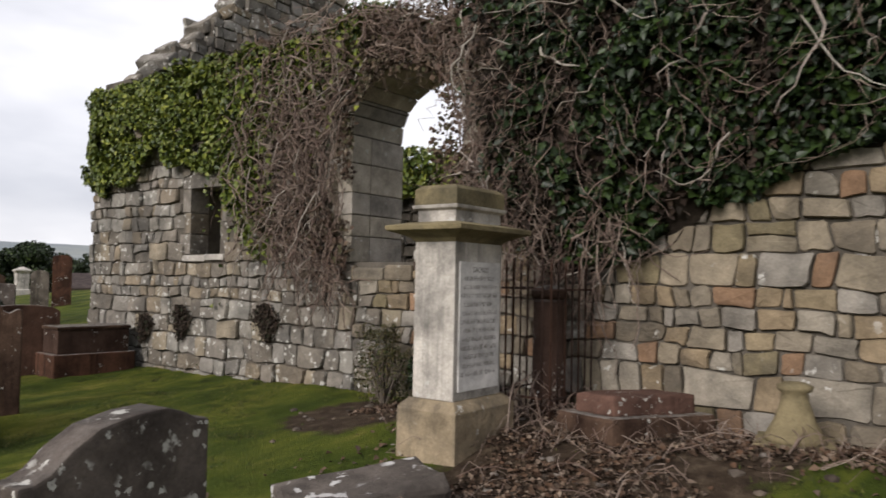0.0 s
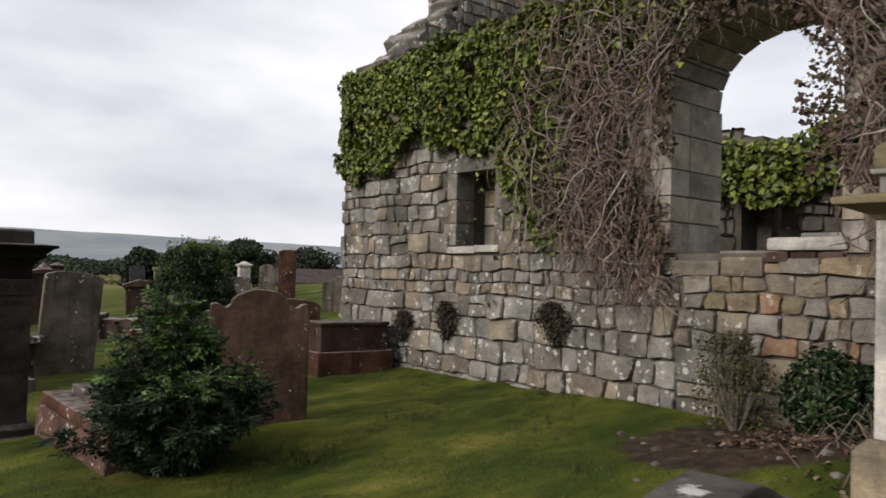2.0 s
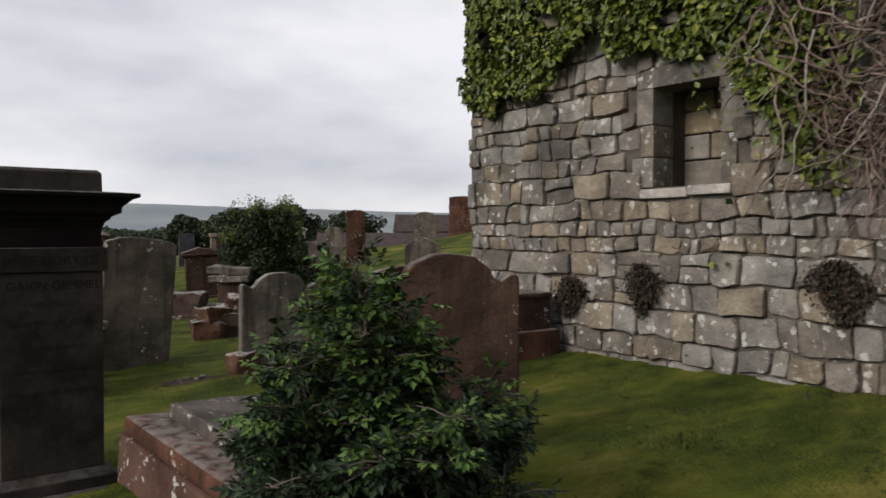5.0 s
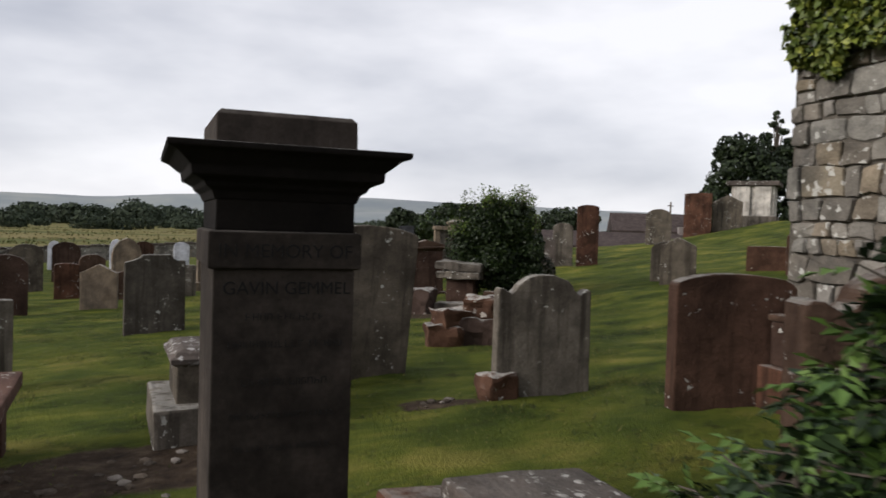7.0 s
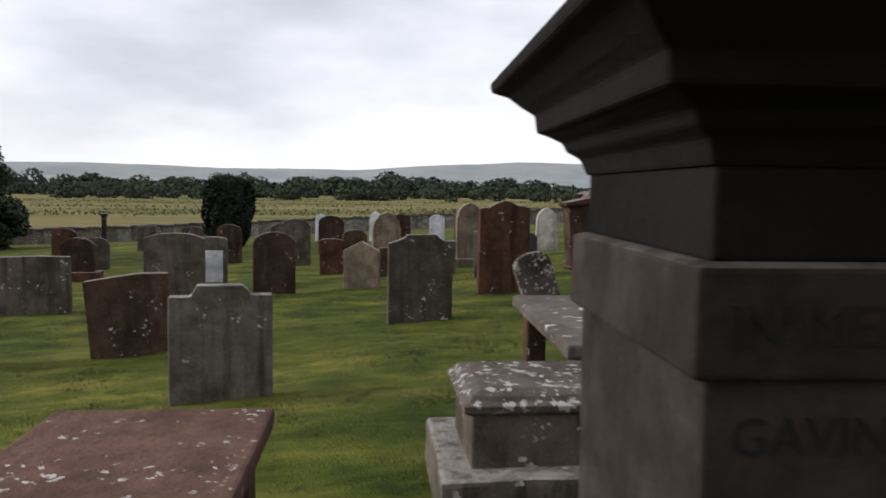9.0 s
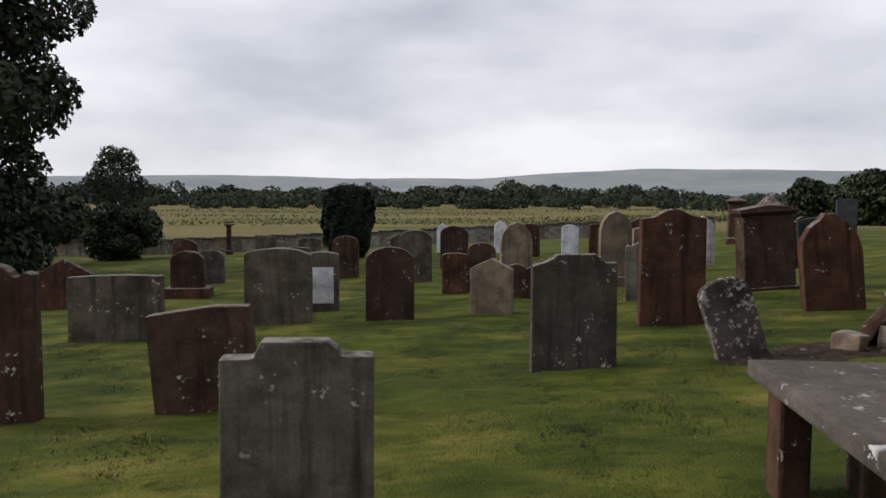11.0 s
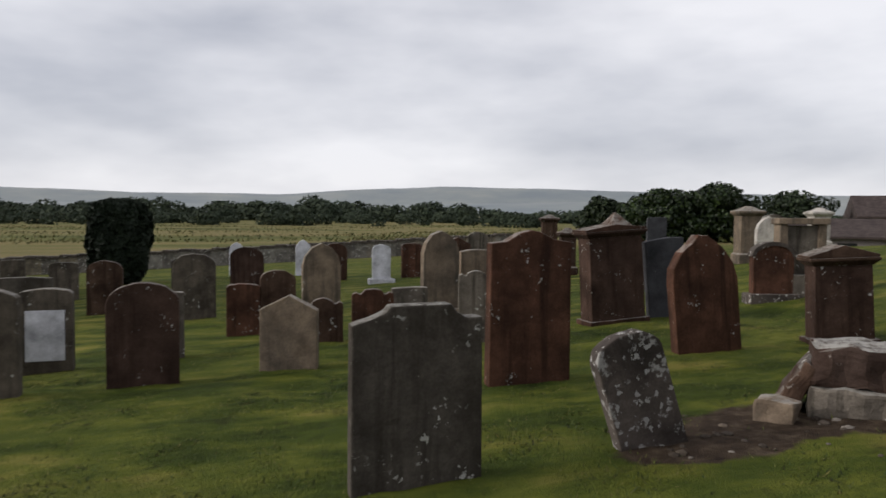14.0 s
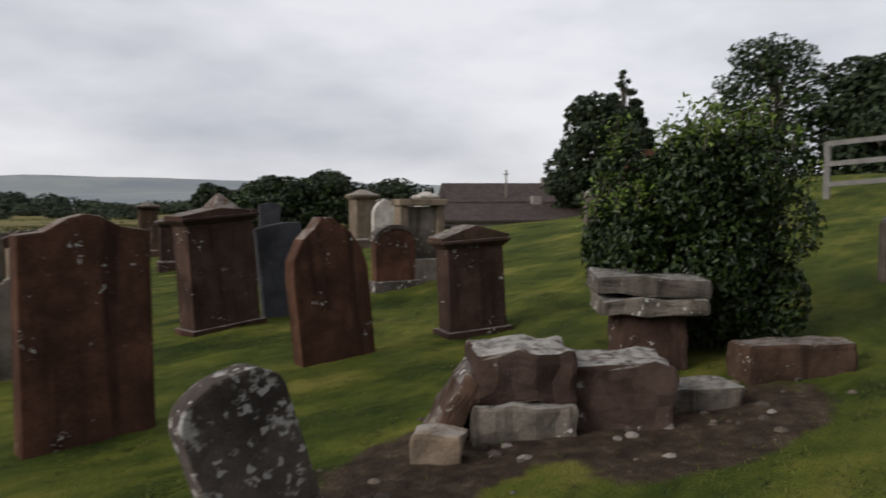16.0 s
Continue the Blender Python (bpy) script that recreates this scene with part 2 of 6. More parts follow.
# greyer, bluer copy of M_TREE: haze of distance put into the leaf colour
M_TREEFAR = leaf_mat("hazed_far_tree_leaf", [(0.0195, 0.03, 0.0165), (0.0285, 0.0405, 0.0203), (0.024, 0.0353, 0.0225), (0.0375, 0.0495, 0.024)], 0.8)
M_BARK = bark_mat("bark", [(0.07, 0.055, 0.042), (0.10, 0.08, 0.06)])
M_IRON = stone_mat("rusty_iron", [(0.045, 0.028, 0.022), (0.06, 0.032, 0.022)], 0.0, 0.3, bump=0.3, rough=0.75)
# near-black tone that paints the shade inside the east ivy
M_IVYBACK = stone_mat("ivy_shade_backing", [(0.022, 0.017, 0.012)], 0.0, 0.5, bump=1.0)


def plain_mat(name, col, rough=0.8):
    m, nt, bsdf = node_mat(name)
    vec, _ = jittered(nt)
    n = noise_node(nt, vec, 4, 5, 0.6)
    nt.links.new(mix_node(nt, 1.0, col, ramp_node(nt, n, [(0.3, grey(0.7)), (0.7, grey(1.2))]), "MULTIPLY"), bsdf.inputs["Base Color"])
    bsdf.inputs["Roughness"].default_value = rough
    return m


# ---------------------------------------------------------------- ground


def smoothmax(a, b, k):
    return 0.5 * (a + b + np.sqrt((a - b) ** 2 + k * k))


def ground_z(x, y):
    """Height of the ground: a lawn that falls gently away from the church to a flat field, and rises to the east."""
    x, y = np.asarray(x, float), np.asarray(y, float)
    plane = 0.716 + 0.055 * np.clip(x, -40, 14) - 0.0202 * y
    rise = 0.072 * np.clip(x - 6, 0, 16) * np.clip((y - 2) / 8, 0, 1) * np.clip((36 - y) / 14, 0, 1)
    rise = rise + 0.11 * np.clip(x - 16, 0, 6) * np.clip((y + 2) / 8, 0, 1) * np.clip((27 - y) / 5, 0, 1)
    z = smoothmax(plane + rise, -1.35, 0.5)
    near = np.exp(-((x - 4.3) ** 2) / 0.8) * np.clip((0.2 - y) / 1.2, 0, 1) * 0.16
    lumps = 0.025 * np.sin(1.9 * x + 0.7 * y) * np.sin(1.3 * y - 0.6 * x) + 0.012 * np.sin(4.1 * x + 1.3) * np.sin(3.7 * y)
    return z + near + lumps * np.clip(1 - (np.abs(x) + np.abs(y - 8)) / 60, 0, 1)


def gz(x, y):
    return float(ground_z(x, y))


DIRT = [(0.2, 6.2, 1.1, 0.55), (-0.6, 6.0, 0.8, 0.5), (4.6, -2.9, 2.3, 1.3), (3.3, -2.9, 1.6, 0.7), (4.5, -0.4, 0.9, 0.9), (3.3, 13.1, 1.3, 0.55), (4.4, 12.4, 1.2, 0.5), (2.2, 12.7, 0.7, 0.3), (5.9, -4.6, 1.5, 1.4), (2.2, 6.75, 0.4, 0.18)]


def dirt_at(x, y):
    x, y = np.asarray(x, float), np.asarray(y, float)
    d = np.zeros_like(x)
    for cx, cy, rx, ry in DIRT:
        d = np.maximum(d, np.clip(1.6 - 1.2 * (((x - cx) / rx) ** 2 + ((y - cy) / ry) ** 2), 0, 1))
    return d


def ground_mat():
    m, nt, bsdf = node_mat("lawn_and_soil")
    co = nt.nodes.new("ShaderNodeTexCoord").outputs["Object"]
    n1 = noise_node(nt, co, 0.55, 5, 0.6)
    mp = nt.nodes.new("ShaderNodeMapping")
    mp.inputs["Rotation"].default_value = (0, 0, radians(-25))
    mp.inputs["Scale"].default_value = (0.75, 1.5, 1)
    nt.links.new(co, mp.inputs["Vector"])
    n2 = noise_node(nt, mp.outputs[0], 1.1, 5, 0.65)
    n3 = noise_node(nt, co, 40, 4, 0.7)
    grass = ramp_node(nt, n2, [(0.3, (0.014, 0.023, 0.003)), (0.43, (0.04, 0.055, 0.007)), (0.56, (0.09, 0.1, 0.014)), (0.68, (0.17, 0.148, 0.034))])
    grass = mix_node(nt, ramp_node(nt, n1, [(0.42, grey(0)), (0.68, grey(0.6))]), grass, (0.036, 0.052, 0.007))
    tuft = ramp_node(nt, noise_node(nt, co, 3.0, 5, 0.7), [(0.57, grey(0)), (0.7, grey(0.7))])
    grass = mix_node(nt, tuft, grass, (0.014, 0.017, 0.004))
    soil = ramp_node(nt, noise_node(nt, co, 7, 6, 0.7), [(0.3, (0.017, 0.011, 0.008)), (0.5, (0.042, 0.029, 0.019)), (0.74, (0.1, 0.075, 0.05))])
    at = nt.nodes.new("ShaderNodeAttribute")
    at.attribute_name = "dirt"
    ad = nt.nodes.new("ShaderNodeMath")
    ad.operation = "ADD"
    nt.links.new(at.outputs["Fac"], ad.inputs[0])
    nt.links.new(noise_node(nt, co, 2.6, 6, 0.7), ad.inputs[1])
    lawn = mix_node(nt, ramp_node(nt, ad.outputs[0], [(0.8, grey(0)), (1.2, grey(1))]), grass, soil)
    mp2 = nt.nodes.new("ShaderNodeMapping")
    mp2.inputs["Scale"].default_value = (0.25, 1.0, 1)
    nt.links.new(co, mp2.inputs["Vector"])
    fn = noise_node(nt, mp2.outputs[0], 0.05, 7, 0.66)
    field = ramp_node(nt, fn, [(0.3, (0.0432, 0.0518, 0.0144)), (0.44, (0.0864, 0.09, 0.023)), (0.53, (0.1512, 0.1224, 0.0504)), (0.62, (0.108, 0.0972, 0.0324)), (0.72, (0.1944, 0.1512, 0.072))])
    sep = nt.nodes.new("ShaderNodeSeparateXYZ")
    nt.links.new(co, sep.inputs[0])
    mr = nt.nodes.new("ShaderNodeMapRange")
    mr.inputs["From Min"].default_value = 40
    mr.inputs["From Max"].default_value = 50
    nt.links.new(sep.outputs["Y"], mr.inputs["Value"])
    nt.links.new(mix_node(nt, mr.outputs[0], lawn, field), bsdf.inputs["Base Color"])
    bsdf.inputs["Roughness"].default_value = 0.95
    bsdf.inputs["Specular IOR Level"].default_value = 0.1
    bump_to(nt, bsdf, n3, 0.8, 0.03)
    return m


def mesh_from(name, verts, faces, mats, smooth=False):
    me = bpy.data.meshes.new(name)
    me.from_pydata([tuple(map(float, v)) for v in verts], [], faces)
    for mt in mats if isinstance(mats, (list, tuple)) else [mats]:
        me.materials.append(mt)
    if smooth:
        me.polygons.foreach_set("use_smooth", [True] * len(me.polygons))
    me.update()
    return me


def build_ground():
    xs = np.concatenate([-np.geomspace(4000, 16, 42), np.arange(-14, 14.01, 0.14), np.geomspace(16, 4000, 42)])
    ys = np.concatenate([-np.geomspace(3000, 12, 34), np.arange(-10, 24.01, 0.14), np.geomspace(25, 4000, 70)])
    X, Y = np.meshgrid(xs, ys)
    Z = ground_z(X, Y) + np.where((np.abs(X) < 15) & (np.abs(Y - 7) < 18), np.random.RandomState(3).normal(0, 0.006, X.shape), 0)
    nx, ny = len(xs), len(ys)
    v = np.stack([X, Y, Z], -1).reshape(-1, 3)
    i = np.arange(nx * ny).reshape(ny, nx)
    f = np.stack([i[:-1, :-1], i[:-1, 1:], i[1:, 1:], i[1:, :-1]], -1).reshape(-1, 4)
    me = bpy.data.meshes.new("ground")
    me.from_pydata(v.tolist(), [], f.tolist())
    me.materials.append(ground_mat())
    me.polygons.foreach_set("use_smooth", [True] * len(me.polygons))
    a = me.attributes.new("dirt", "FLOAT", "POINT")
    a.data.foreach_set("value", (dirt_at(X, Y) * 0.75).ravel().astype(np.float32))
    return tagged(new("ground", me), "mown green graveyard lawn with bare soil, running out to rough fields", "ground", kind="structure")


ground = build_ground()

# ---------------------------------------------------------------- mesh helpers


def finish(name, bm, material, parent=None, label="", smooth=False):
    me = bpy.data.meshes.new(name)
    bm.normal_update()
    bm.to_mesh(me)
    bm.free()
    for mt in material if isinstance(material, (list, tuple)) else [material]:
        me.materials.append(mt)
    if smooth:
        me.polygons.foreach_set("use_smooth", [True] * len(me.polygons))
    ob = new(name, me)
    if parent is not None:
        ob.parent = parent
    if label:
        ob["label"] = label
    return ob


def part(name, bm, material, parent, label=""):
    return finish(name, bm, material, parent, label)


def box_into(bm, x0, x1, y0, y1, z0, z1, rot=None):
    m = Matrix.Translation(((x0 + x1) / 2, (y0 + y1) / 2, (z0 + z1) / 2)) @ Matrix.Diagonal((x1 - x0, y1 - y0, z1 - z0, 1))
    return bmesh.ops.create_cube(bm, size=1, matrix=(rot @ m) if rot else m)["verts"]


def bevel_all(bm, offset, segments=2, angle=25):
    edges = [e for e in bm.edges if len(e.link_faces) == 2 and e.calc_face_angle(0) > radians(angle)]
    bmesh.ops.bevel(bm, geom=edges, offset=offset, segments=segments, profile=0.6, affect="EDGES", clamp_overlap=True)


def roughen(bm, amount, scale=6.0, seed=0.0):
    for v in bm.verts:
        v.co += noise.noise_vector(v.co * scale + Vector((seed, seed * 0.7, 3.1))) * amount


def worn_box(dx, dy, dz, bevel=0.012, rough=0.0, cuts=0, seed=0.0):
    """A block standing on z = 0, with worn edges."""
    bm = bmesh.new()
    box_into(bm, -dx / 2, dx / 2, -dy / 2, dy / 2, 0, dz)
    if cuts:
        bmesh.ops.subdivide_edges(bm, edges=bm.edges[:], cuts=cuts, use_grid_fill=True)
    bevel_all(bm, bevel)
    if rough:
        roughen(bm, rough, 7.0, seed)
    return bm


def root(name, x, y, yaw=0.0, z=None, label="", category="", group="", lean=0.0, tilt=0.0):
    e = new(name)
    e.empty_display_size = 0.2
    e.matrix_world = pose(x, y, gz(x, y) if z is None else z, tilt, lean, yaw)
    return tagged(e, label, category, group)


# ---------------------------------------------------------------- headstones


def top_line(shape, w, h):
    """Outline of the top of a stone, from its right shoulder to its left one, as (u, v)."""
    a, pts = w / 2, []
    if shape == "flat":
        pts = [(a, h * 0.985), (a * 0.3, h), (-a * 0.4, h * 0.99), (-a, h * 0.97)]
    elif shape == "round":
        r = 0.62 * a
        pts = [(a * math.cos(t), h - r + r * math.sin(t)) for t in np.linspace(0, math.pi, 15)]
    elif shape == "segment":
        pts = [(a * math.cos(t), h - 0.22 * a + 0.22 * a * math.sin(t)) for t in np.linspace(0, math.pi, 11)]
    elif shape == "shoulder":
        s = h - 0.2 * w
        pts = [(a, s + 0.03 * w), (a * 0.94, s + 0.06 * w), (a * 0.86, s + 0.045 * w), (a * 0.72, s)]
        pts += [(0.62 * a * math.cos(t), s + 0.02 * w + 0.18 * w * math.sin(t)) for t in np.linspace(0.12, math.pi - 0.12, 11)]
        pts += [(-u, v) for u, v in pts[3::-1]]
    elif shape == "scoop":
        s = h - 0.1 * w
        pts = [(a, s), (a * 0.72, s + 0.01 * w), (a * 0.58, s + 0.04 * w), (a * 0.5, h), (-a * 0.42, h), (-a * 0.5, s + 0.05 * w), (-a * 0.72, s + 0.01 * w), (-a, s - 0.03 * w)]
    elif shape == "step":
        s = h - 0.1 * w
        pts = [(a, s), (a * 0.56, s), (a * 0.52, s + 0.05 * w), (a * 0.42, h), (-a * 0.45, h), (-a * 0.52, s + 0.04 * w), (-a * 0.58, s), (-a, s - 0.01 * w)]
    elif shape == "swept":
        pts = [(a, h - 0.09 * w), (a * 0.84, h - 0.07 * w), (a * 0.66, h - 0.03 * w), (a * 0.45, h), (a * 0.1, h - 0.01 * w), (-a * 0.25, h - 0.05 * w), (-a * 0.52, h - 0.12 * w), (-a * 0.7, h - 0.2 * w), (-a * 0.86, h - 0.24 * w), (-a, h - 0.23 * w)]
    elif shape == "gable":
        pts = [(a, h - 0.26 * w), (0, h), (-a, h - 0.26 * w)]
    elif shape == "peak":
        pts = [(a, h - 0.13 * w), (a * 0.55, h - 0.1 * w), (a * 0.2, h - 0.015), (0, h), (-a * 0.3, h - 0.035 * w), (-a * 0.62, h - 0.13 * w), (-a, h - 0.16 * w)]
    elif shape == "ogee":
        pts = [(a, h - 0.62 * w), (a * 0.9, h - 0.42 * w), (a * 0.62, h - 0.2 * w), (a * 0.36, h - 0.1 * w), (a * 0.17, h - 0.015), (-a * 0.12, h), (-a * 0.32, h - 0.09 * w), (-a * 0.66, h - 0.2 * w), (-a * 0.92, h - 0.42 * w), (-a, h - 0.62 * w)]
    elif shape == "gothic":
        pts = [(a, h - 0.6 * w), (a * 0.86, h - 0.34 * w), (a * 0.5, h - 0.12 * w), (0, h), (-a * 0.5, h - 0.12 * w), (-a * 0.86, h - 0.34 * w), (-a, h - 0.6 * w)]
    elif shape == "lobed":
        s = h - 0.22 * w
        pts = [(a, s), (a * 0.98, s + 0.1 * w), (a * 0.8, s + 0.13 * w), (a * 0.66, s + 0.08 * w)]
        pts += [(0.56 * a * math.cos(t), s + 0.06 * w + 0.16 * w * math.sin(t)) for t in np.linspace(0.1, math.pi - 0.1, 9)]
        pts += [(-u, v) for u, v in pts[3::-1]]
    return pts


SEED = [0]


def slab_bm(shape, w, h, th, sunk=0.12, taper=0.0, wear=0.006):
    bm = bmesh.new()
    line = [(w / 2 * (1 - taper), -sunk)] + top_line(shape, w, h)
    line += [(-w / 2 * (1 - taper), -sunk)]
    rnd = random.Random(SEED[0] * 7 + 1)
    vs = [bm.verts.new((u + rnd.uniform(-wear, wear), -th / 2, v + rnd.uniform(-wear, wear))) for u, v in line]
    f = bm.faces.new(vs)
    ext = bmesh.ops.extrude_face_region(bm, geom=[f])
    for v in ext["geom"]:
        if isinstance(v, bmesh.types.BMVert):
            v.co.y += th
    bmesh.ops.recalc_face_normals(bm, faces=bm.faces[:])
    bevel_all(bm, min(0.014, th * 0.12), 2, 28)
    return bm


def headstone(x, y, w, h, th, yaw, shape, material, label, lean=0.0, tilt=0.0, group="", base=None, name="headstone", panel=None, taper=0.0):
    """A headstone that faces -y before its turn; base: (width, depth, height) of a plinth."""
    SEED[0] += 1
    if base or panel:
        e = root(name, x, y, yaw, None, label, "gravestone", group, lean, tilt)
        zb = 0.0
        if base:
            b = part("plinth", worn_box(base[0], base[1], base[2] + 0.12, 0.015), material, e)
            b.location.z = -0.12
            zb = base[2]
        bm = slab_bm(shape, w, h - zb, th, 0.0 if base else 0.12, taper)
        bmesh.ops.translate(bm, verts=bm.verts[:], vec=(0, 0, zb))
        part("slab", bm, material, e)
        if panel:
            pw, z0, z1, pm, plabel = panel
            bm = bmesh.new()
            box_into(bm, -pw / 2, pw / 2, -th / 2 - 0.012, -th / 2 + 0.02, z0, z1)
            bevel_all(bm, 0.004)
            part("panel", bm, pm, e, plabel)
        return e
    ob = finish(name, slab_bm(shape, w, h, th, 0.15, taper), material)
    ob.matrix_world = pose(x, y, gz(x, y), tilt, lean, yaw)
    return tagged(ob, label, "gravestone", group)


HEADSTONES = "headstones in the graveyard"

# ---------------------------------------------------------------- the ruined church
WX = 5.39          # outer face of the south wall
THICK = 0.85
Y_END = 6.5        # west corner
Y_EAST = -9.0
ARCH = (-0.70, 0.86, 2.46, 3.90, 4.58)   # y0, y1, sill, spring, apex
SLOT = (3.19, 3.90, 2.56, 3.47)


def arch_top(y):
    y0, y1, _, spring, apex = ARCH
    u = (y - (y0 + y1) / 2) / ((y1 - y0) / 2)
    return spring + (apex - spring) * math.sqrt(max(0.0, 1 - abs(u) ** 2.2))


def wall_top(y):
    base = np.interp(y, [-9, -4.6, -3.9, -2, -0.5, 1.5, 4.5, 6.5], [3.6, 3.7, 4.3, 5.1, 5.0, 5.0, 4.9, 4.85])
    return float(base) + 0.07 * math.sin(3.1 * y) + 0.05 * math.sin(7.7 * y + 1)


def open_at(y, z, pad=0.0):
    if SLOT[0] - pad < y < SLOT[1] + pad and SLOT[2] - pad < z < SLOT[3] + pad:
        return True
    return ARCH[0] - pad < y < ARCH[1] + pad and ARCH[2] - pad < z < arch_top(min(max(y, ARCH[0]), ARCH[1])) + pad


def south_wall_core():
    """The mortared core of the wall, in upright strips round its two openings."""
    bm = bmesh.new()
    ys = sorted({Y_EAST, *np.arange(Y_EAST + 0.5, ARCH[0] - 0.05, 0.5).round(3), *np.linspace(ARCH[0], ARCH[1], 17).round(4), *np.arange(ARCH[1] + 0.4, SLOT[0], 0.4).round(3), SLOT[0], SLOT[1], *np.arange(SLOT[1] + 0.4, Y_END, 0.4).round(3), Y_END})
    x0, x1 = WX + 0.03, WX + THICK
    for a, b in zip(ys[:-1], ys[1:]):
        mid, zb = (a + b) / 2, 0.3
        spans = [(zb, wall_top(mid))]
        if ARCH[0] < mid < ARCH[1]:
            spans = [(zb, ARCH[2]), (arch_top(mid) + 0.1, wall_top(mid))]
        elif SLOT[0] < mid < SLOT[1]:
            spans = [(zb, SLOT[2]), (SLOT[3], wall_top(mid))]
        for lo, hi in spans:
            box_into(bm, x0, x1, a, b, lo, hi)
    ob = finish("wall_south", bm, M_MORTAR)
    return tagged(ob, "ruined rubble church wall of grey and buff sandstone", "wall", kind="structure")


def stone_mesh(w, h, d, rnd, sharp=0.13):
    """One rubble stone in the plane of the wall: an uneven outline of twelve points with a worn arris and a humped face."""
    j = min(0.016, min(w, h) * 0.08)
    c = min(0.03, min(w, h) * sharp)
    out = []
    for sx, sz in ((-1, -1), (1, -1), (1, 1), (-1, 1)):
        cx, cz = sx * w / 2 + rnd.uniform(-j, j * 0.3) * sx, sz * h / 2 + rnd.uniform(-j, j * 0.3) * sz
        k1, k2 = c * rnd.uniform(0.35, 1.1), c * rnd.uniform(0.35, 1.1)
        pair = [(cx - sx * k1, cz), (cx, cz - sz * k2)]
        out += pair if (sx * sz) < 0 else pair[::-1]
        if sz * sx > 0:
            out.append((rnd.uniform(-0.2, 0.2) * w, sz * h / 2 + rnd.uniform(-j, j * 0.3) * sz))
        else:
            out.append((sx * w / 2 + rnd.uniform(-j, j * 0.3) * sx, rnd.uniform(-0.2, 0.2) * h))
    v, f = [], []
    n = len(out)
    tilt = rnd.uniform(-0.012, 0.012), rnd.uniform(-0.012, 0.012)
    for ins, dep in ((0.0, 0.06), (0.0, -d * 0.55), (0.008, -d)):
        for u, z in out:
            s, t = 1 - ins * 2 / max(w, 0.08), 1 - ins * 2 / max(h, 0.08)
            lean = (tilt[0] * u / w + tilt[1] * z / h) * 2 if dep < 0 else 0.0
            v.append((dep + lean + rnd.uniform(-0.005, 0.005), u * s, z * t))
    for r in range(2):
        for i in range(n):
            k = (i + 1) % n
            f.append((r * n + i, (r + 1) * n + i, (r + 1) * n + k, r * n + k))
    v.append((-d - rnd.uniform(0, 0.016), rnd.uniform(-0.2, 0.2) * w, rnd.uniform(-0.2, 0.2) * h))
    f += [(2 * n + i, len(v) - 1, 2 * n + (i + 1) % n) for i in range(n)]
    return v, f


def warp(y, z):
    """Shift of a joint in the plane of the wall, so that courses wander and no two stones are square."""
    a = noise.noise_vector((y * 1.9, z * 2.1, 7.3))
    b = noise.noise_vector((y * 5.3, z * 5.7, 2.9))
    return 0.05 * a.x + 0.03 * b.x, 0.035 * a.y + 0.03 * b.y


def lay_courses(y0, y1, z0, top, skip, seed, hmin=0.15, hmax=0.31, slope=0.0):
    """Uneven courses: yields (y, z, w, h) of stones."""
    rnd = random.Random(seed)
    z = z0
    while z < top:
        h = rnd.uniform(hmin, hmax)
        y = y0 + rnd.uniform(-0.2, 0)
        while y < y1:
            w = h * rnd.uniform(0.85, 1.9) if rnd.random() > 0.2 else h * rnd.uniform(0.45, 0.8)
            split = rnd.random() < 0.2 and h > 0.22 and w > h
            yy = min(y + w, y1)
            if yy - y > 0.07:
                cy = (max(y, y0) + yy) / 2
                dz = slope * (cy - y0)
                for zz, hh in ([(z, h * 0.55), (z + h * 0.55, h * 0.45)] if split else [(z, h)]):
                    if not skip(cy, zz + hh / 2 + dz, yy - max(y, y0)):
                        yield cy, zz + hh / 2 + dz, yy - max(y, y0), hh
            y = yy
        z += h


def south_wall_stones(wall):
    rnd = random.Random(11)

    def skip(y, z, w):
        return z > wall_top(y) - 0.05 or open_at(y, z, 0.1) or any(open_at(y + s * w * 0.5, z, 0.06) for s in (-1, 1)) or z < gz(WX, y) - 0.2

    stones = list(lay_courses(Y_EAST, 0.75, 0.55, 5.0, skip, 5, 0.15, 0.34)) + list(lay_courses(0.75, Y_END, 0.5, 5.0, skip, 6, 0.13, 0.27))
    near = sorted(stones, key=lambda s: abs(s[0] - 1.5) * 0.55 + abs(s[1] - 1.7) * 1.6)
    chosen = set(near[:290])
    rest = {"g": ([], []), "b": ([], [])}
    for s in stones:
        y, z, w, h = s
        v, f = stone_mesh(w - 0.007, h - 0.006, rnd.uniform(0.02, 0.065), rnd)
        v = [(p, q + dy, r + dz) for p, q, r in v for dy, dz in (warp(y + q, z + r),)]
        buff = y + 0.9 * noise.noise((y * 0.8, z * 0.8, 4)) < 0.4
        if s in chosen:
            ob = new("stone", mesh_from("stone", v, f, M_WALL_B if buff else M_WALL_G))
            ob.parent = wall
            ob.location = (WX + 0.03, y, z)
        else:
            vs, fs = rest["b" if buff else "g"]
            o = len(vs)
            vs += [(WX + 0.03 + a, y + b, z + c) for a, b, c in v]
            fs += [tuple(i + o for i in q) for q in f]
    for key, mt in (("g", M_WALL_GI), ("b", M_WALL_BI)):
        vs, fs = rest[key]
        ob = new("rubble", mesh_from("rubble", vs, fs, mt))
        ob.parent = wall
        tagged(ob, kind="stuff")


M_WALL_BI = stone_mat("church_rubble_buff", WALL_BUFF, 0.5, 0.35, island=True)
wall_south = south_wall_core()


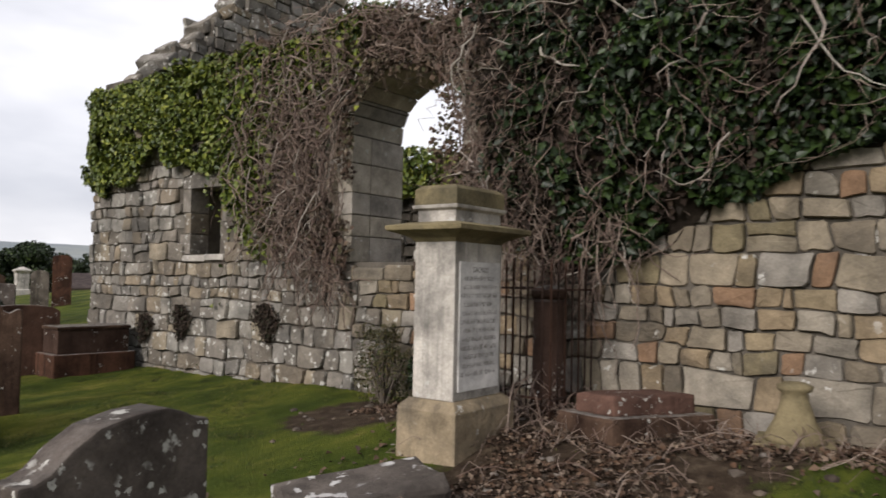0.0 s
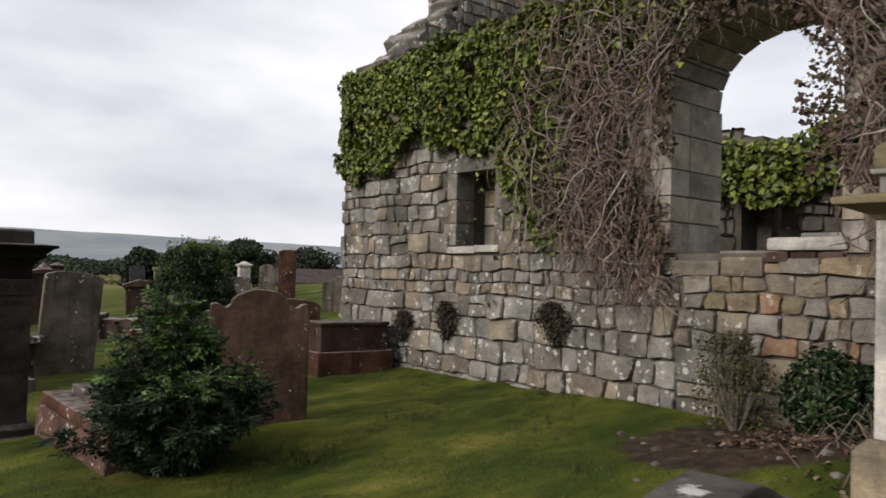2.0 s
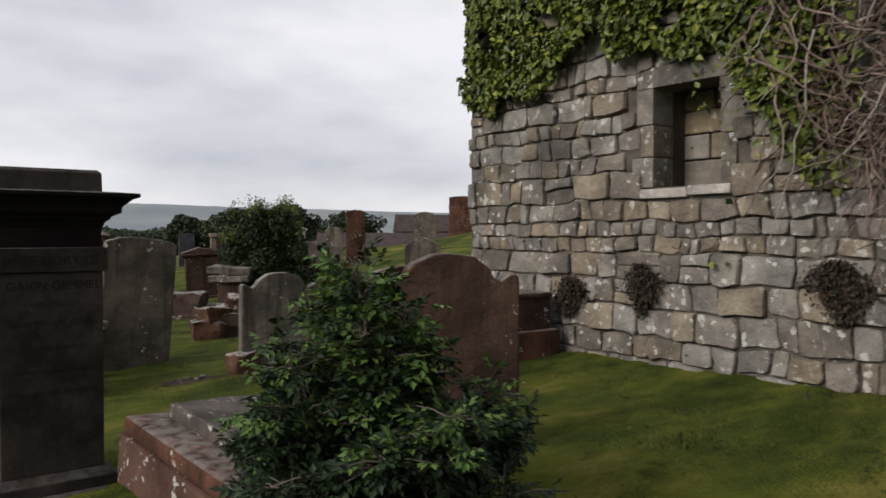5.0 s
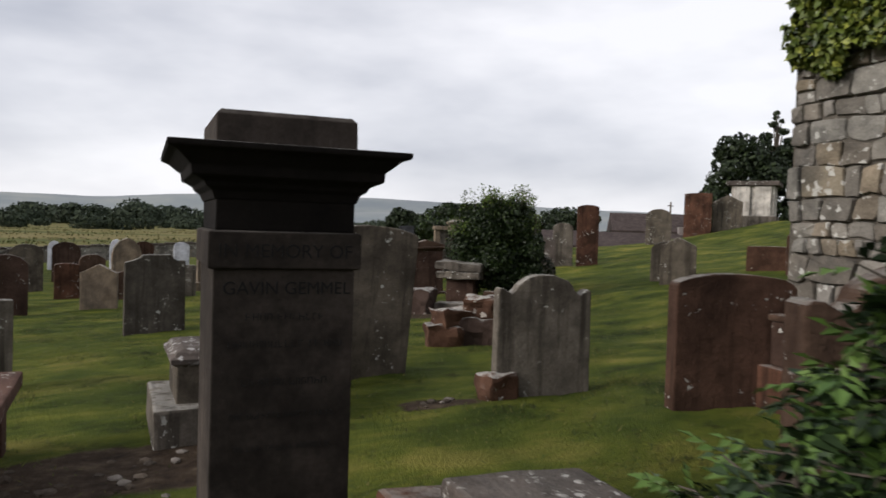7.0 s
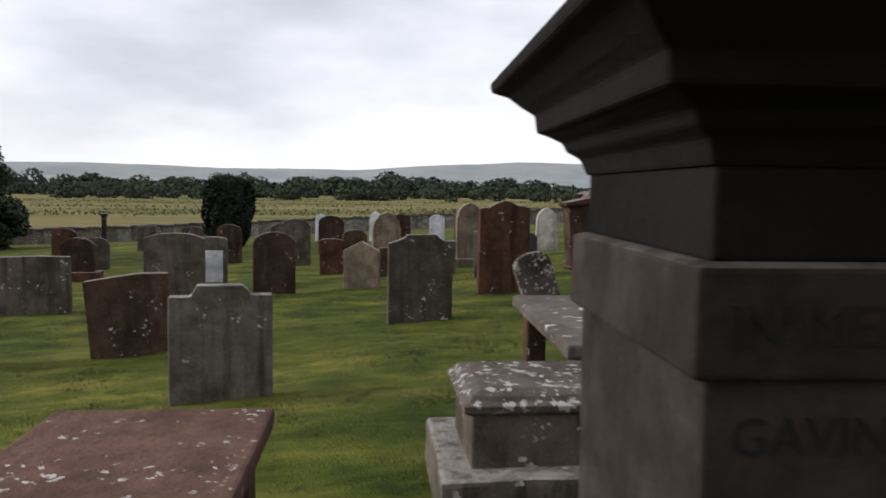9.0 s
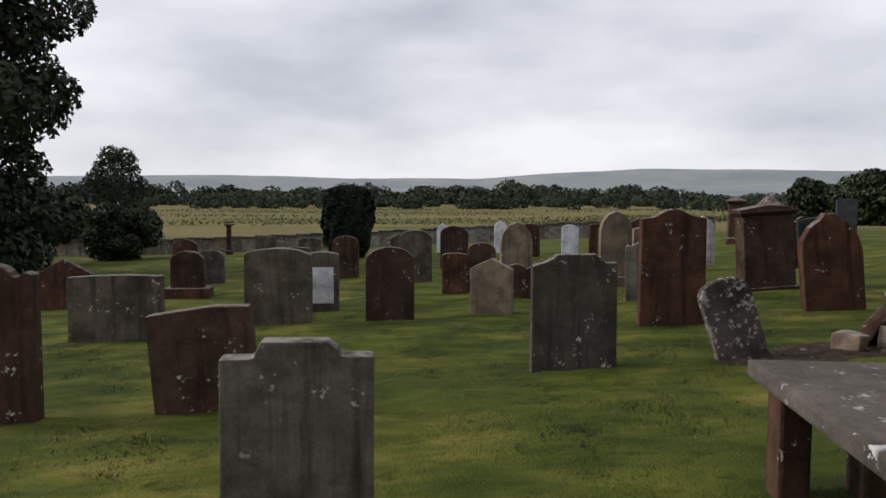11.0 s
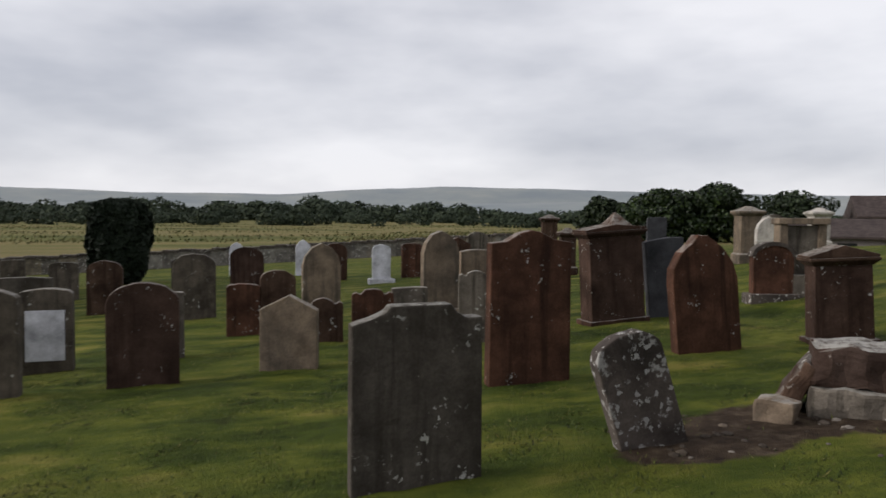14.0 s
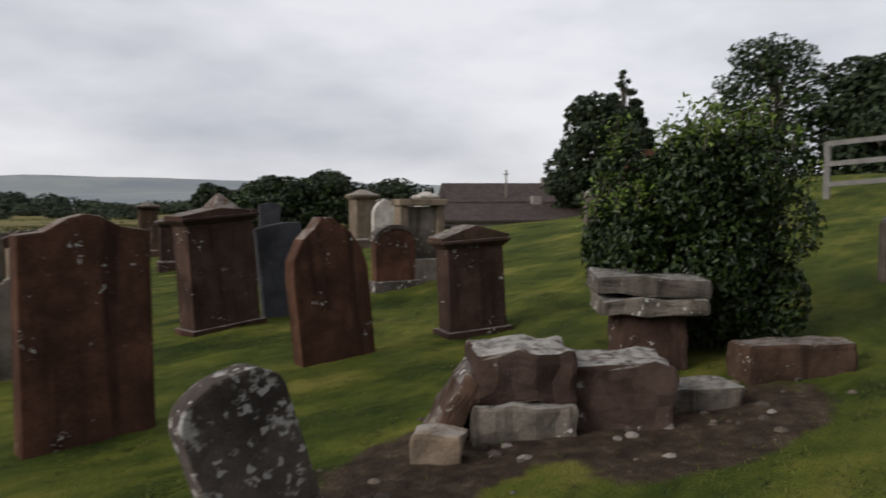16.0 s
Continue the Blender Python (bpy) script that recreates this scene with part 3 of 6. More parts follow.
def dressed_block(parent, x0, x1, y0, y1, z0, z1, mt=None, name="dressed_stone", b=0.012):
    bm = bmesh.new()
    box_into(bm, x0, x1, y0, y1, z0, z1)
    bevel_all(bm, b)
    roughen(bm, 0.004, 9, y0 + z0)
    return part(name, bm, mt or M_DRESSED, parent)


def slot_window():
    e = root("window_1", WX, (SLOT[0] + SLOT[1]) / 2, 0, SLOT[2], "small square unglazed church window with dressed stone surround", "window")
    tagged(e, kind="structure")
    cy = (SLOT[0] + SLOT[1]) / 2
    y0, y1, h = SLOT[0] - cy, SLOT[1] - cy, SLOT[3] - SLOT[2]
    dressed_block(e, 0.0, 0.3, y1 - 0.014, y1 + 0.22, 0, h * 0.3, M_WALL_G, "jamb_stone")
    dressed_block(e, 0.003, 0.3, y1 - 0.016, y1 + 0.13, h * 0.31, h * 0.62, M_WALL_G, "jamb_stone")
    dressed_block(e, -0.003, 0.3, y1 - 0.013, y1 + 0.17, h * 0.63, h, M_WALL_G, "jamb_stone")
    dressed_block(e, 0.0, 0.3, y0 - 0.13, y0 + 0.014, 0, h * 0.46, M_WALL_G, "jamb_stone")
    dressed_block(e, 0.004, 0.3, y0 - 0.2, y0 + 0.016, h * 0.47, h, M_WALL_G, "jamb_stone")
    dressed_block(e, -0.015, 0.34, y0 - 0.2, y1 + 0.16, h - 0.015, h + 0.17, M_WALL_G, "lintel")
    dressed_block(e, -0.045, 0.32, y0 - 0.1, -0.04, -0.085, 0.0, M_SILL, "window_sill", 0.02)
    dressed_block(e, -0.03, 0.32, -0.03, y1 + 0.12, -0.1, -0.012, M_SILL, "window_sill", 0.02)
    z = 0.0
    for hh, cut in ((0.27, 0.3), (0.24, 0.62), (0.22, 0.4), (0.18, 0.55)):
        m = y0 + (y1 - y0) * cut
        dressed_block(e, 0.5, 0.72, y0, m - 0.008, z + 0.006, z + hh - 0.006, M_WALL_B, "infill_stone", 0.02)
        dressed_block(e, 0.49, 0.72, m + 0.008, y1, z + 0.006, z + hh - 0.006, M_WALL_B, "infill_stone", 0.02)
        z += hh
    return e


slot_window()


def arch_window():
    y0, y1, sill, spring, apex = ARCH
    e = root("window_2", WX, 0, 0, 0, "large round-arched empty church window with dressed stone jambs", "window")
    tagged(e, kind="structure")
    rnd = random.Random(4)
    for side in (y0, y1):
        z = sill
        while z < spring - 0.05:
            h = min(rnd.uniform(0.22, 0.36), spring - z)
            w = rnd.uniform(0.16, 0.3)
            a, b = (side - w, side + 0.022) if side == y0 else (side - 0.022, side + w)
            dressed_block(e, -0.005, 0.3, a, b, z + 0.004, z + h - 0.004, name="jamb_stone")
            dressed_block(e, 0.306, THICK + 0.02, a, b, z + 0.004, z + h - 0.004, name="jamb_stone")
            z += h
    n = 11
    cy = (y0 + y1) / 2
    for i in range(n):
        t0, t1 = math.pi * i / n + 0.01, math.pi * (i + 1) / n - 0.01
        bm = bmesh.new()
        ring = []
        for x in (-0.005, THICK + 0.02):
            for r, t in ((1.0, t0), (1.0, t1), (1.36, t1), (1.36, t0)):
                c, s = math.cos(t), math.sin(t)
                ring.append(bm.verts.new((x, cy + math.copysign(abs(c) ** 0.9, c) * (y1 - y0) / 2 * r, spring + s ** 0.9 * (apex - spring) * (r if r == 1 else 1.3))))
        for q in ((0, 1, 2, 3), (7, 6, 5, 4), (0, 4, 5, 1), (1, 5, 6, 2), (2, 6, 7, 3), (3, 7, 4, 0)):
            bm.faces.new([ring[k] for k in q])
        bmesh.ops.recalc_face_normals(bm, faces=bm.faces[:])
        bevel_all(bm, 0.01)
        part("arch_stone", bm, M_DRESSED, e)
    for a, b in ((-0.06, 0.32), (0.335, y1 - 0.02)):
        dressed_block(e, -0.03, 0.8, a, b, sill - 0.2, sill - 0.06 + 0.03 * (a < 0), M_WALL_B, "sill_stone", 0.03)
    dressed_block(e, -0.05, 0.8, y0 - 0.04, -0.1, sill + 0.02, sill + 0.13, M_SILL, "sill_stone", 0.03)
    for k, (a, b) in enumerate(((y0, y0 + 0.2), (y0 + 0.215, y0 + 0.42), (y0 + 0.435, -0.08))):
        dressed_block(e, -0.02 + 0.012 * (k % 2), 0.8, a, b, sill - 0.075, sill + 0.01, M_ORANGE, "sill_brick", 0.015)
        dressed_block(e, -0.01 + 0.012 * (k % 2), 0.8, a + 0.02, b + 0.015, sill - 0.165, sill - 0.085, M_WALL_B, "sill_brick", 0.015)
    return e


arch_window()


def rubble_wall(name, label, length, height_at, thick, seed, mt, m, skip=lambda u, z: False, both=True):
    """A rubble wall along +y of its own pose, faced on -x (and +x)."""
    core = bmesh.new()
    n = max(2, int(length / 0.35))
    for i in range(n):
        a, b = length * i / n, length * (i + 1) / n
        mid = (a + b) / 2
        zs = np.arange(0, max(height_at(mid), 0.2), 0.25)
        start = None
        top = height_at(mid)
        for z in list(zs) + [top]:
            blocked = skip(mid, z + 0.12) or z >= top
            if not blocked and start is None:
                start = z
            if blocked and start is not None:
                box_into(core, 0.03, thick - 0.03, a, b, start, min(z, top))
                start = None
    ob = finish(name, core, M_MORTAR)
    ob.matrix_world = m
    rnd = random.Random(seed)
    vs, fs = [], []
    for side in ((-1, 1) if both else (-1,)):
        for y, z, w, h in lay_courses(0, length, 0, 9, lambda u, z, w: z > height_at(u) or skip(u, z), seed + side, 0.16, 0.3):
            v, f = stone_mesh(w - 0.01, h - 0.01, rnd.uniform(0.01, 0.06), rnd)
            v = [(p, q + dy, r + dz) for p, q, r in v for dy, dz in (warp(y + q, z + r),)]
            o = len(vs)
            x0 = 0.03 if side == -1 else thick - 0.03
            vs += [(x0 - side * -a, y + b, z + c) for a, b, c in v] if side == -1 else [(x0 - a, y + b, z + c) for a, b, c in v]
            fs += [tuple(i + o for i in (q if side == -1 else q[::-1])) for q in f]
    st = new("rubble", mesh_from("rubble", vs, fs, mt))
    st.parent = ob
    tagged(st, kind="stuff")
    return tagged(ob, label, "wall", kind="structure")


def gable_h(u):
    """Broken rake of the west gable over the distance from its south end."""
    left = 4.28 + 1.0 * (0.17 * math.floor(u / 0.17) * 0.5 + 0.5 * u) + 0.07 * math.sin(9 * u)
    right = 4.35 + 3 * (5.4 - u)
    return max(0.5, min(left, right, 7.6))


GB = 0.75
rubble_wall("wall_west", "ruined church gable of rough rubble with a broken stepped edge", 6.6, gable_h, 0.8, 21, M_WALL_GI, pose(WX + 0.12, Y_END - 0.02, GB, 0, 0, -90))
rcop = random.Random(9)
for k in range(17):
    u = 0.12 + k * 0.2
    ob = finish("coping_stone", worn_box(rcop.uniform(0.2, 0.36), rcop.uniform(0.45, 0.8), rcop.uniform(0.12, 0.24), 0.04, 0.03, 2, k * 1.7), M_WALL_G)
    ob.matrix_world = pose(WX + 0.12 + u, Y_END - 0.42, GB + gable_h(u) - 0.06, rcop.uniform(-8, 8), -38 + rcop.uniform(-14, 14), rcop.uniform(-15, 15))
    tagged(ob, "rough weathered coping stone on the broken gable", "stone", "gable coping stones")
wall_north = rubble_wall("wall_north", "far church wall of dark rubble with two openings under ivy", 13.0, lambda u: 3.55 + 0.15 * math.sin(2 * u), 0.8, 31, M_WALL_GI, pose(11.2, -6.5, 1.0, 0, 0, 0),
                         lambda u, z: (8.9 < u < 10.0 and 1.55 < z < 2.65) or (7.7 < u < 8.3 and 2.2 < z < 2.6))
rubble_wall("wall_east", "ruined church end wall of rubble", 6.2, lambda u: 3.0, 0.8, 41, M_WALL_GI, pose(WX + 0.4, -8.2, 0.9, 0, 0, -90))
for y0, y1 in ((2.2, 2.92), (3.08, 3.7), (1.0, 2.0)):
    bm = bmesh.new()
    box_into(bm, 11.75, 12.1, y0, y1, 2.2, 3.9)
    tagged(finish("wall_back", bm, M_MORTAR), "dark inner wall at the back of a recess", "wall", kind="structure")
bm = bmesh.new()
box_into(bm, 10.9, 11.3, 1.0, 2.2, 2.72, 2.98)
bevel_all(bm, 0.03)
tagged(finish("sill_block", bm, M_SILL), "pale dressed stone block on the church wall ledge", "stone block")
bm = bmesh.new()
box_into(bm, 10.6, 11.2, 0.6, 4.2, 2.2, 2.7)
bevel_all(bm, 0.03)
tagged(finish("wall_ledge", bm, M_DRESSED), "worn stone ledge inside the church", "ledge", kind="structure")


# ---------------------------------------------------------------- ivy


def leaves_mesh(name, pts, normals, sizes, mt, rnd, droop=0.5, cup=0.25, wide=0.42):
    """Many small folded leaves. pts, normals: arrays; each leaf is two bent quads."""
    n = len(pts)
    rs = np.random.RandomState(rnd)
    nrm = normals + rs.normal(0, 0.7, (n, 3))
    nrm /= np.linalg.norm(nrm, axis=1, keepdims=True)
    up = np.array([0, 0, -droop]) + rs.normal(0, 0.6, (n, 3))
    side = np.cross(nrm, up)
    side /= np.linalg.norm(side, axis=1, keepdims=True) + 1e-9
    tip = np.cross(side, nrm)
    s = sizes[:, None]
    base = pts - tip * s * 0.5
    end = pts + tip * s * 0.62
    l = pts - side * s * wide + nrm * s * cup - tip * s * 0.12
    r = pts + side * s * wide + nrm * s * cup - tip * s * 0.12
    v = np.stack([base, r, end, l], 1).reshape(-1, 3)
    i = np.arange(n) * 4
    f = np.concatenate([np.stack([i, i + 1, i + 2], -1), np.stack([i, i + 2, i + 3], -1)])
    me = bpy.data.meshes.new(name)
    me.vertices.add(len(v))
    me.vertices.foreach_set("co", v.astype(np.float32).ravel())
    me.loops.add(len(f) * 3)
    me.loops.foreach_set("vertex_index", f.astype(np.int32).ravel())
    me.polygons.add(len(f))
    me.polygons.foreach_set("loop_start", (np.arange(len(f)) * 3).astype(np.int32))
    me.update(calc_edges=True)
    me.materials.append(mt)
    return me


def putlog_moss(y, z, w, h, seed):
    """A ragged clump of dark dead moss and fern that hangs from a hole in the wall."""
    rs = np.random.RandomState(seed)
    n = 1500
    t = rs.beta(2.2, 1.6, n)
    spread = w * np.interp(t, [0, 0.25, 0.6, 0.85, 1], [0.05, 0.1, 0.2, 0.13, 0.05])
    p = np.stack([-np.abs(rs.normal(0, 0.035, n)) - 0.01, rs.normal(0, 1, n) * spread + 0.05 * w * np.sin(5 * t + seed), -h / 2 + h * t], -1)
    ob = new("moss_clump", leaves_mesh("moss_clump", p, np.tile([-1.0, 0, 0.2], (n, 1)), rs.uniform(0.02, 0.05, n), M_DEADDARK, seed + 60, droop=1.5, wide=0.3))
    ob.matrix_world = pose(WX - 0.02, y, z)
    return tagged(ob, "dark brown moss clump growing from a hole in the church wall", "moss", "moss clumps on the wall")


def tubes_mesh(name, lines, mt, sides=4):
    """Tapering twigs: each line is (points, radius at start, radius at end)."""
    vs, fs = [], []
    for pts, r0, r1 in lines:
        pts = [Vector(p) for p in pts]
        o, n = len(vs), len(pts)
        for k, p in enumerate(pts):
            d = (pts[min(k + 1, n - 1)] - pts[max(k - 1, 0)])
            d = d.normalized() if d.length > 1e-6 else Vector((0, 0, 1))
            a = d.orthogonal().normalized()
            b = d.cross(a)
            r = r0 + (r1 - r0) * k / (n - 1)
            vs += [p + (a * math.cos(2 * math.pi * q / sides) + b * math.sin(2 * math.pi * q / sides)) * r for q in range(sides)]
        for k in range(n - 1):
            for q in range(sides):
                q2 = (q + 1) % sides
                fs.append((o + k * sides + q, o + k * sides + q2, o + (k + 1) * sides + q2, o + (k + 1) * sides + q))
    return mesh_from(name, vs, fs, mt, True)


putlog_moss(4.845, 1.50, 0.5, 0.42, 1)
putlog_moss(3.96, 1.62, 0.5, 0.5, 2)
putlog_moss(2.19, 1.70, 0.62, 0.5, 3)


def ivy_low(y):
    return np.interp(y, [-7, -5, -4.3, -3.8, -3.3, -2.6, -2.1, -1.6, -1.2], [3.9, 3.6, 3.38, 3.2, 3.05, 2.62, 2.42, 2.4, 2.9])


def green_low(y):
    return np.interp(y, [2.0, 2.3, 2.6, 2.95, 3.15, 4.2, 4.45, 4.9, 5.3, 6.0, 6.6], [2.6, 2.45, 2.75, 3.3, 3.72, 3.75, 3.98, 3.8, 3.55, 3.55, 3.7])


def wall_ivy():
    rs = np.random.RandomState(8)
    # bright ivy at the west end, hanging over the wall head
    n = 30000
    y = rs.uniform(2.0, 6.42, n)
    z = rs.uniform(2.4, 5.3, n)
    clump = np.array([noise.noise((a * 1.6, b * 1.6, 2)) for a, b in zip(y, z)])
    keep = (z > green_low(y) + 0.28 * clump) & (z < 5.12 + 0.15 * clump) & (np.array([noise.noise((a * 3.1, b * 3.1, 31)) for a, b in zip(y, z)]) > -0.42) & (rs.uniform(0, 1, n) < np.clip((y - 1.9) / 1.5, 0.12, 1))
    y, z, clump = y[keep], z[keep], clump[keep]
    x = WX - 0.02 - 0.2 * (clump + 0.45) - rs.uniform(0, 0.1, len(y)) + np.clip(z - 4.85, 0, 1) * 0.6
    me = leaves_mesh("leaves", np.stack([x, y, z], -1), np.tile([-1.0, 0, 0.45], (len(x), 1)), rs.uniform(0.045, 0.095, len(x)), M_IVY, 1)
    e = root("ivy", WX, 4.5, 0, gz(WX, 4.5), "bright green ivy hanging over the church wall", "ivy")
    ob = new("leaves", me)
    ob.parent = e
    ob.matrix_parent_inverse = e.matrix_world.inverted()
    tagged(ob, kind="stuff")
    # ivy wrapping the corner and the wall head
    n = 3500
    x = WX + rs.uniform(-0.08, 0.7, n)
    yy = Y_END + rs.uniform(-0.14, 0.0, n)
    z = rs.uniform(3.6, 5.1, n)
    me = leaves_mesh("leaves", np.stack([x, yy, z], -1), np.tile([0, 1.0, 0.3], (n, 1)), rs.uniform(0.045, 0.09, n), M_IVY, 2)
    ob = new("leaves", me)
    ob.parent = e
    ob.matrix_parent_inverse = e.matrix_world.inverted()
    tagged(ob, kind="stuff")
    n = 9000
    yy = rs.uniform(0.3, 6.45, n)
    x = WX + rs.uniform(-0.1, 0.85, n)
    z = np.array([wall_top(a) for a in yy]) + rs.uniform(0, 0.22, n) + 0.12 * np.sin(yy * 2.0)
    me = leaves_mesh("leaves", np.stack([x, yy, z], -1), np.tile([-0.3, 0, 1.0], (n, 1)), rs.uniform(0.045, 0.095, n), M_IVY, 3)
    ob = new("leaves", me)
    ob.parent = e
    ob.matrix_parent_inverse = e.matrix_world.inverted()
    tagged(ob, kind="stuff")
    n = 5200
    yy = rs.uniform(0.6, 3.4, n)
    drop = rs.exponential(0.2, n)
    z = np.array([wall_top(a) for a in yy]) + 0.1 - drop * np.interp(yy, [0.6, 3.4], [0.8, 2.2])
    x = WX - 0.06 - rs.uniform(0, 0.16, n)
    me = leaves_mesh("leaves", np.stack([x, yy, z], -1), np.tile([-0.9, 0, 0.6], (n, 1)), rs.uniform(0.04, 0.085, n), M_IVY, 13)
    ob = new("leaves", me)
    ob.parent = e
    ob.matrix_parent_inverse = e.matrix_world.inverted()
    tagged(ob, kind="stuff")
    # dark ivy over the east part, bulging from the wall, shade in its leaf colour
    n = 46000
    y = rs.uniform(-7.5, -1.1, n)
    z = rs.uniform(2.2, 6.6, n)
    clump = np.array([noise.noise((a * 1.3, b * 1.3, 7)) for a, b in zip(y, z)])
    dens = np.array([noise.noise((a * 2.6, b * 2.6, 17)) for a, b in zip(y, z)])
    keep = (z > ivy_low(y) + 0.25 * clump) & (z < 6.0 + 0.5 * clump) & (dens > np.interp(y, [-4.6, -3.2, -2.2], [-0.45, -0.3, -0.05])) & (rs.uniform(0, 1, n) < np.clip((-0.9 - y) / 1.6, 0.08, 1))
    y, z, clump = y[keep], z[keep], clump[keep]
    bulge = np.clip((z - ivy_low(y)) / 1.4, 0, 1)
    x = WX - 0.06 - 0.42 * bulge - 0.2 * clump - rs.uniform(0, 0.2, len(y))
    e2 = root("ivy", WX, -3.5, 0, gz(WX, -3.5), "thick dark ivy bulging from the church wall among dead stems", "ivy")
    me = leaves_mesh("leaves", np.stack([x, y, z], -1), np.tile([-1.0, 0, 0.3], (len(x), 1)), rs.uniform(0.05, 0.1, len(x)), M_IVYSHADED, 4)
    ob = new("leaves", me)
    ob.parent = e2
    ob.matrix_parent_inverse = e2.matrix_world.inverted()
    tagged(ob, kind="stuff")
    # withered leaves over the backing, darkened to paint the shade in there
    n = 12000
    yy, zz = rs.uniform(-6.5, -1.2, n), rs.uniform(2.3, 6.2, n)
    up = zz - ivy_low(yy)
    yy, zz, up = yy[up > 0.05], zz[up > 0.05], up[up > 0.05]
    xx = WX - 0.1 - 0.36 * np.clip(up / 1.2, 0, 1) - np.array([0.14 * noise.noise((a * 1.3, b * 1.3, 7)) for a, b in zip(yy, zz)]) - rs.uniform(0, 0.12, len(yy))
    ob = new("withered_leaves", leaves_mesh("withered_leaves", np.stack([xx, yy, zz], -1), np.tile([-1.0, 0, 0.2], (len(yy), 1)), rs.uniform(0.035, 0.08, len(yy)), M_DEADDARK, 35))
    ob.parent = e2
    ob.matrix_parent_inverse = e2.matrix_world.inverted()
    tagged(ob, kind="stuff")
    # dark sheet added behind the leaves, its colour standing in for their shade
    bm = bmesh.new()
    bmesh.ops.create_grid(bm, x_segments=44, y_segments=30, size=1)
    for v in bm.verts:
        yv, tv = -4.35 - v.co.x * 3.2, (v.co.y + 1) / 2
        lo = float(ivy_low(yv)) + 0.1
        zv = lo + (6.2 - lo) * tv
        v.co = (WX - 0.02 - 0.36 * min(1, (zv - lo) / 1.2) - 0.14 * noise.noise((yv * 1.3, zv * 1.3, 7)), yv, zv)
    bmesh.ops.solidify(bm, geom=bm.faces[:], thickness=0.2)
    ob = part("stem_mat", bm, M_IVYBACK, e2, "dark sheet added for the shade inside the ivy")
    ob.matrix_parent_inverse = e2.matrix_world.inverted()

    # dead stems
    rnd = random.Random(77)
    thin, pale = [], []

    def creep(y, z, length, ang, r, out, wild):
        pts, x = [], WX - out
        for k in range(9):
            pts.append((x - 0.04 * rnd.random() * (1 + 6 * out), y, z))
            ang += rnd.gauss(0, wild)
            y += math.cos(ang) * length / 8
            z += math.sin(ang) * length / 8
            x += rnd.gauss(0, 0.025)
            x = min(x, WX - 0.01)
        return (pts, r, r * 0.35)

    def clear(pts):
        mids = [tuple((a + b) / 2 for a, b in zip(p, q)) for p, q in zip(pts, pts[1:])]
        return not any(open_at(p[1], p[2], -0.04) or (open_at(p[1], p[2], 0.1) and p[1] > 1.3) for p in pts + mids)

    # fan of stems beside and over the arch
    for _ in range(3600):
        y, z = rnd.uniform(-2.6, 2.9), rnd.uniform(2.2, 5.3)
        lo = np.interp(y, [-2.6, -1.7, -0.9, 0.4, 0.9, 1.6, 2.3, 2.9], [2.5, 2.2, 2.9, 2.5, 2.15, 2.55, 2.7, 3.5])
        if z < lo or (-0.75 < y < 0.75 and z < 3.2):
            continue
        wgt = 1.0 if y < 2.0 else 0.45
        if rnd.random() > wgt:
            continue
        c = creep(y, z, rnd.uniform(0.3, 1.0), rnd.gauss(-1.9, 0.7) if y > 0 else rnd.gauss(-1.3, 0.8), rnd.uniform(0.004, 0.014), rnd.uniform(0.02, 0.24), 0.28)
        if clear(c[0]):
            (pale if rnd.random() < 0.04 else thin).append(c)
    for _ in range(950):
        y, z = rnd.uniform(-7.2, -1.0), rnd.uniform(2.6, 5.8)
        if z < ivy_low(y) - 0.15:
            continue
        thick = rnd.random() < 0.09
        c = creep(y, z, rnd.uniform(0.3, 0.9), rnd.gauss(-1.5, 0.6), rnd.uniform(0.008, 0.017) if thick else rnd.uniform(0.003, 0.008), rnd.uniform(0.34, 0.74), 0.35)
        if min(p[2] - ivy_low(p[1]) for p in c[0]) < -0.12:
            continue
        (pale if thick else thin).append(c)
    for _ in range(52):
        c = creep(rnd.uniform(-0.9, 2.4), rnd.uniform(3.0, 4.9), rnd.uniform(0.9, 1.7), rnd.gauss(-1.0, 0.35), rnd.uniform(0.007, 0.014), rnd.uniform(0.1, 0.26), 0.24)
        if clear(c[0]):
            pale.append(c)
    # twigs hanging in the head of the arch and standing from the wall top
    for _ in range(60):
        y = rnd.uniform(ARCH[0], ARCH[1] - 0.2)
        c = creep(y, arch_top(y) + 0.05, rnd.uniform(0.12, 0.4), -1.57, 0.004, 0.02, 0.3)
        thin.append(c)
    for _ in range(260):
        y = rnd.uniform(-1.0, 3.2)
        thin.append(creep(y, wall_top(y) - 0.05, rnd.uniform(0.15, 0.5), rnd.uniform(0.2, 2.9), 0.005, rnd.uniform(-0.01, 0.15), 0.3))
    e3 = root("dead_ivy", WX, 0.8, 0, gz(WX, 0.8), "brown mat of dead ivy stems clinging round the arched window", "ivy")
    for nm, ls, mt in (("stem_tangle", thin, M_STEM), ("pale_stem_tangle", pale, M_STEMPALE)):
        ob = new(nm, tubes_mesh(nm, ls, mt, 3))
        ob.parent = e3
        ob.matrix_parent_inverse = e3.matrix_world.inverted()
        tagged(ob, kind="stuff")
    # withered leaves caught in the stems, thickest round the head and east side of the arch
    n = 16000
    yy, z = rs.uniform(-2.4, 2.7, n), rs.uniform(2.2, 5.2, n)
    lo = np.interp(yy, [-2.4, -1.7, -0.9, 0.4, 0.9, 1.6, 2.3, 2.7], [2.5, 2.35, 3.0, 3.2, 2.3, 2.65, 2.8, 3.4])
    keep = (z > lo) & (np.array([noise.noise((a * 2.2, b * 1.4, 41)) for a, b in zip(yy, z)]) > -0.2)
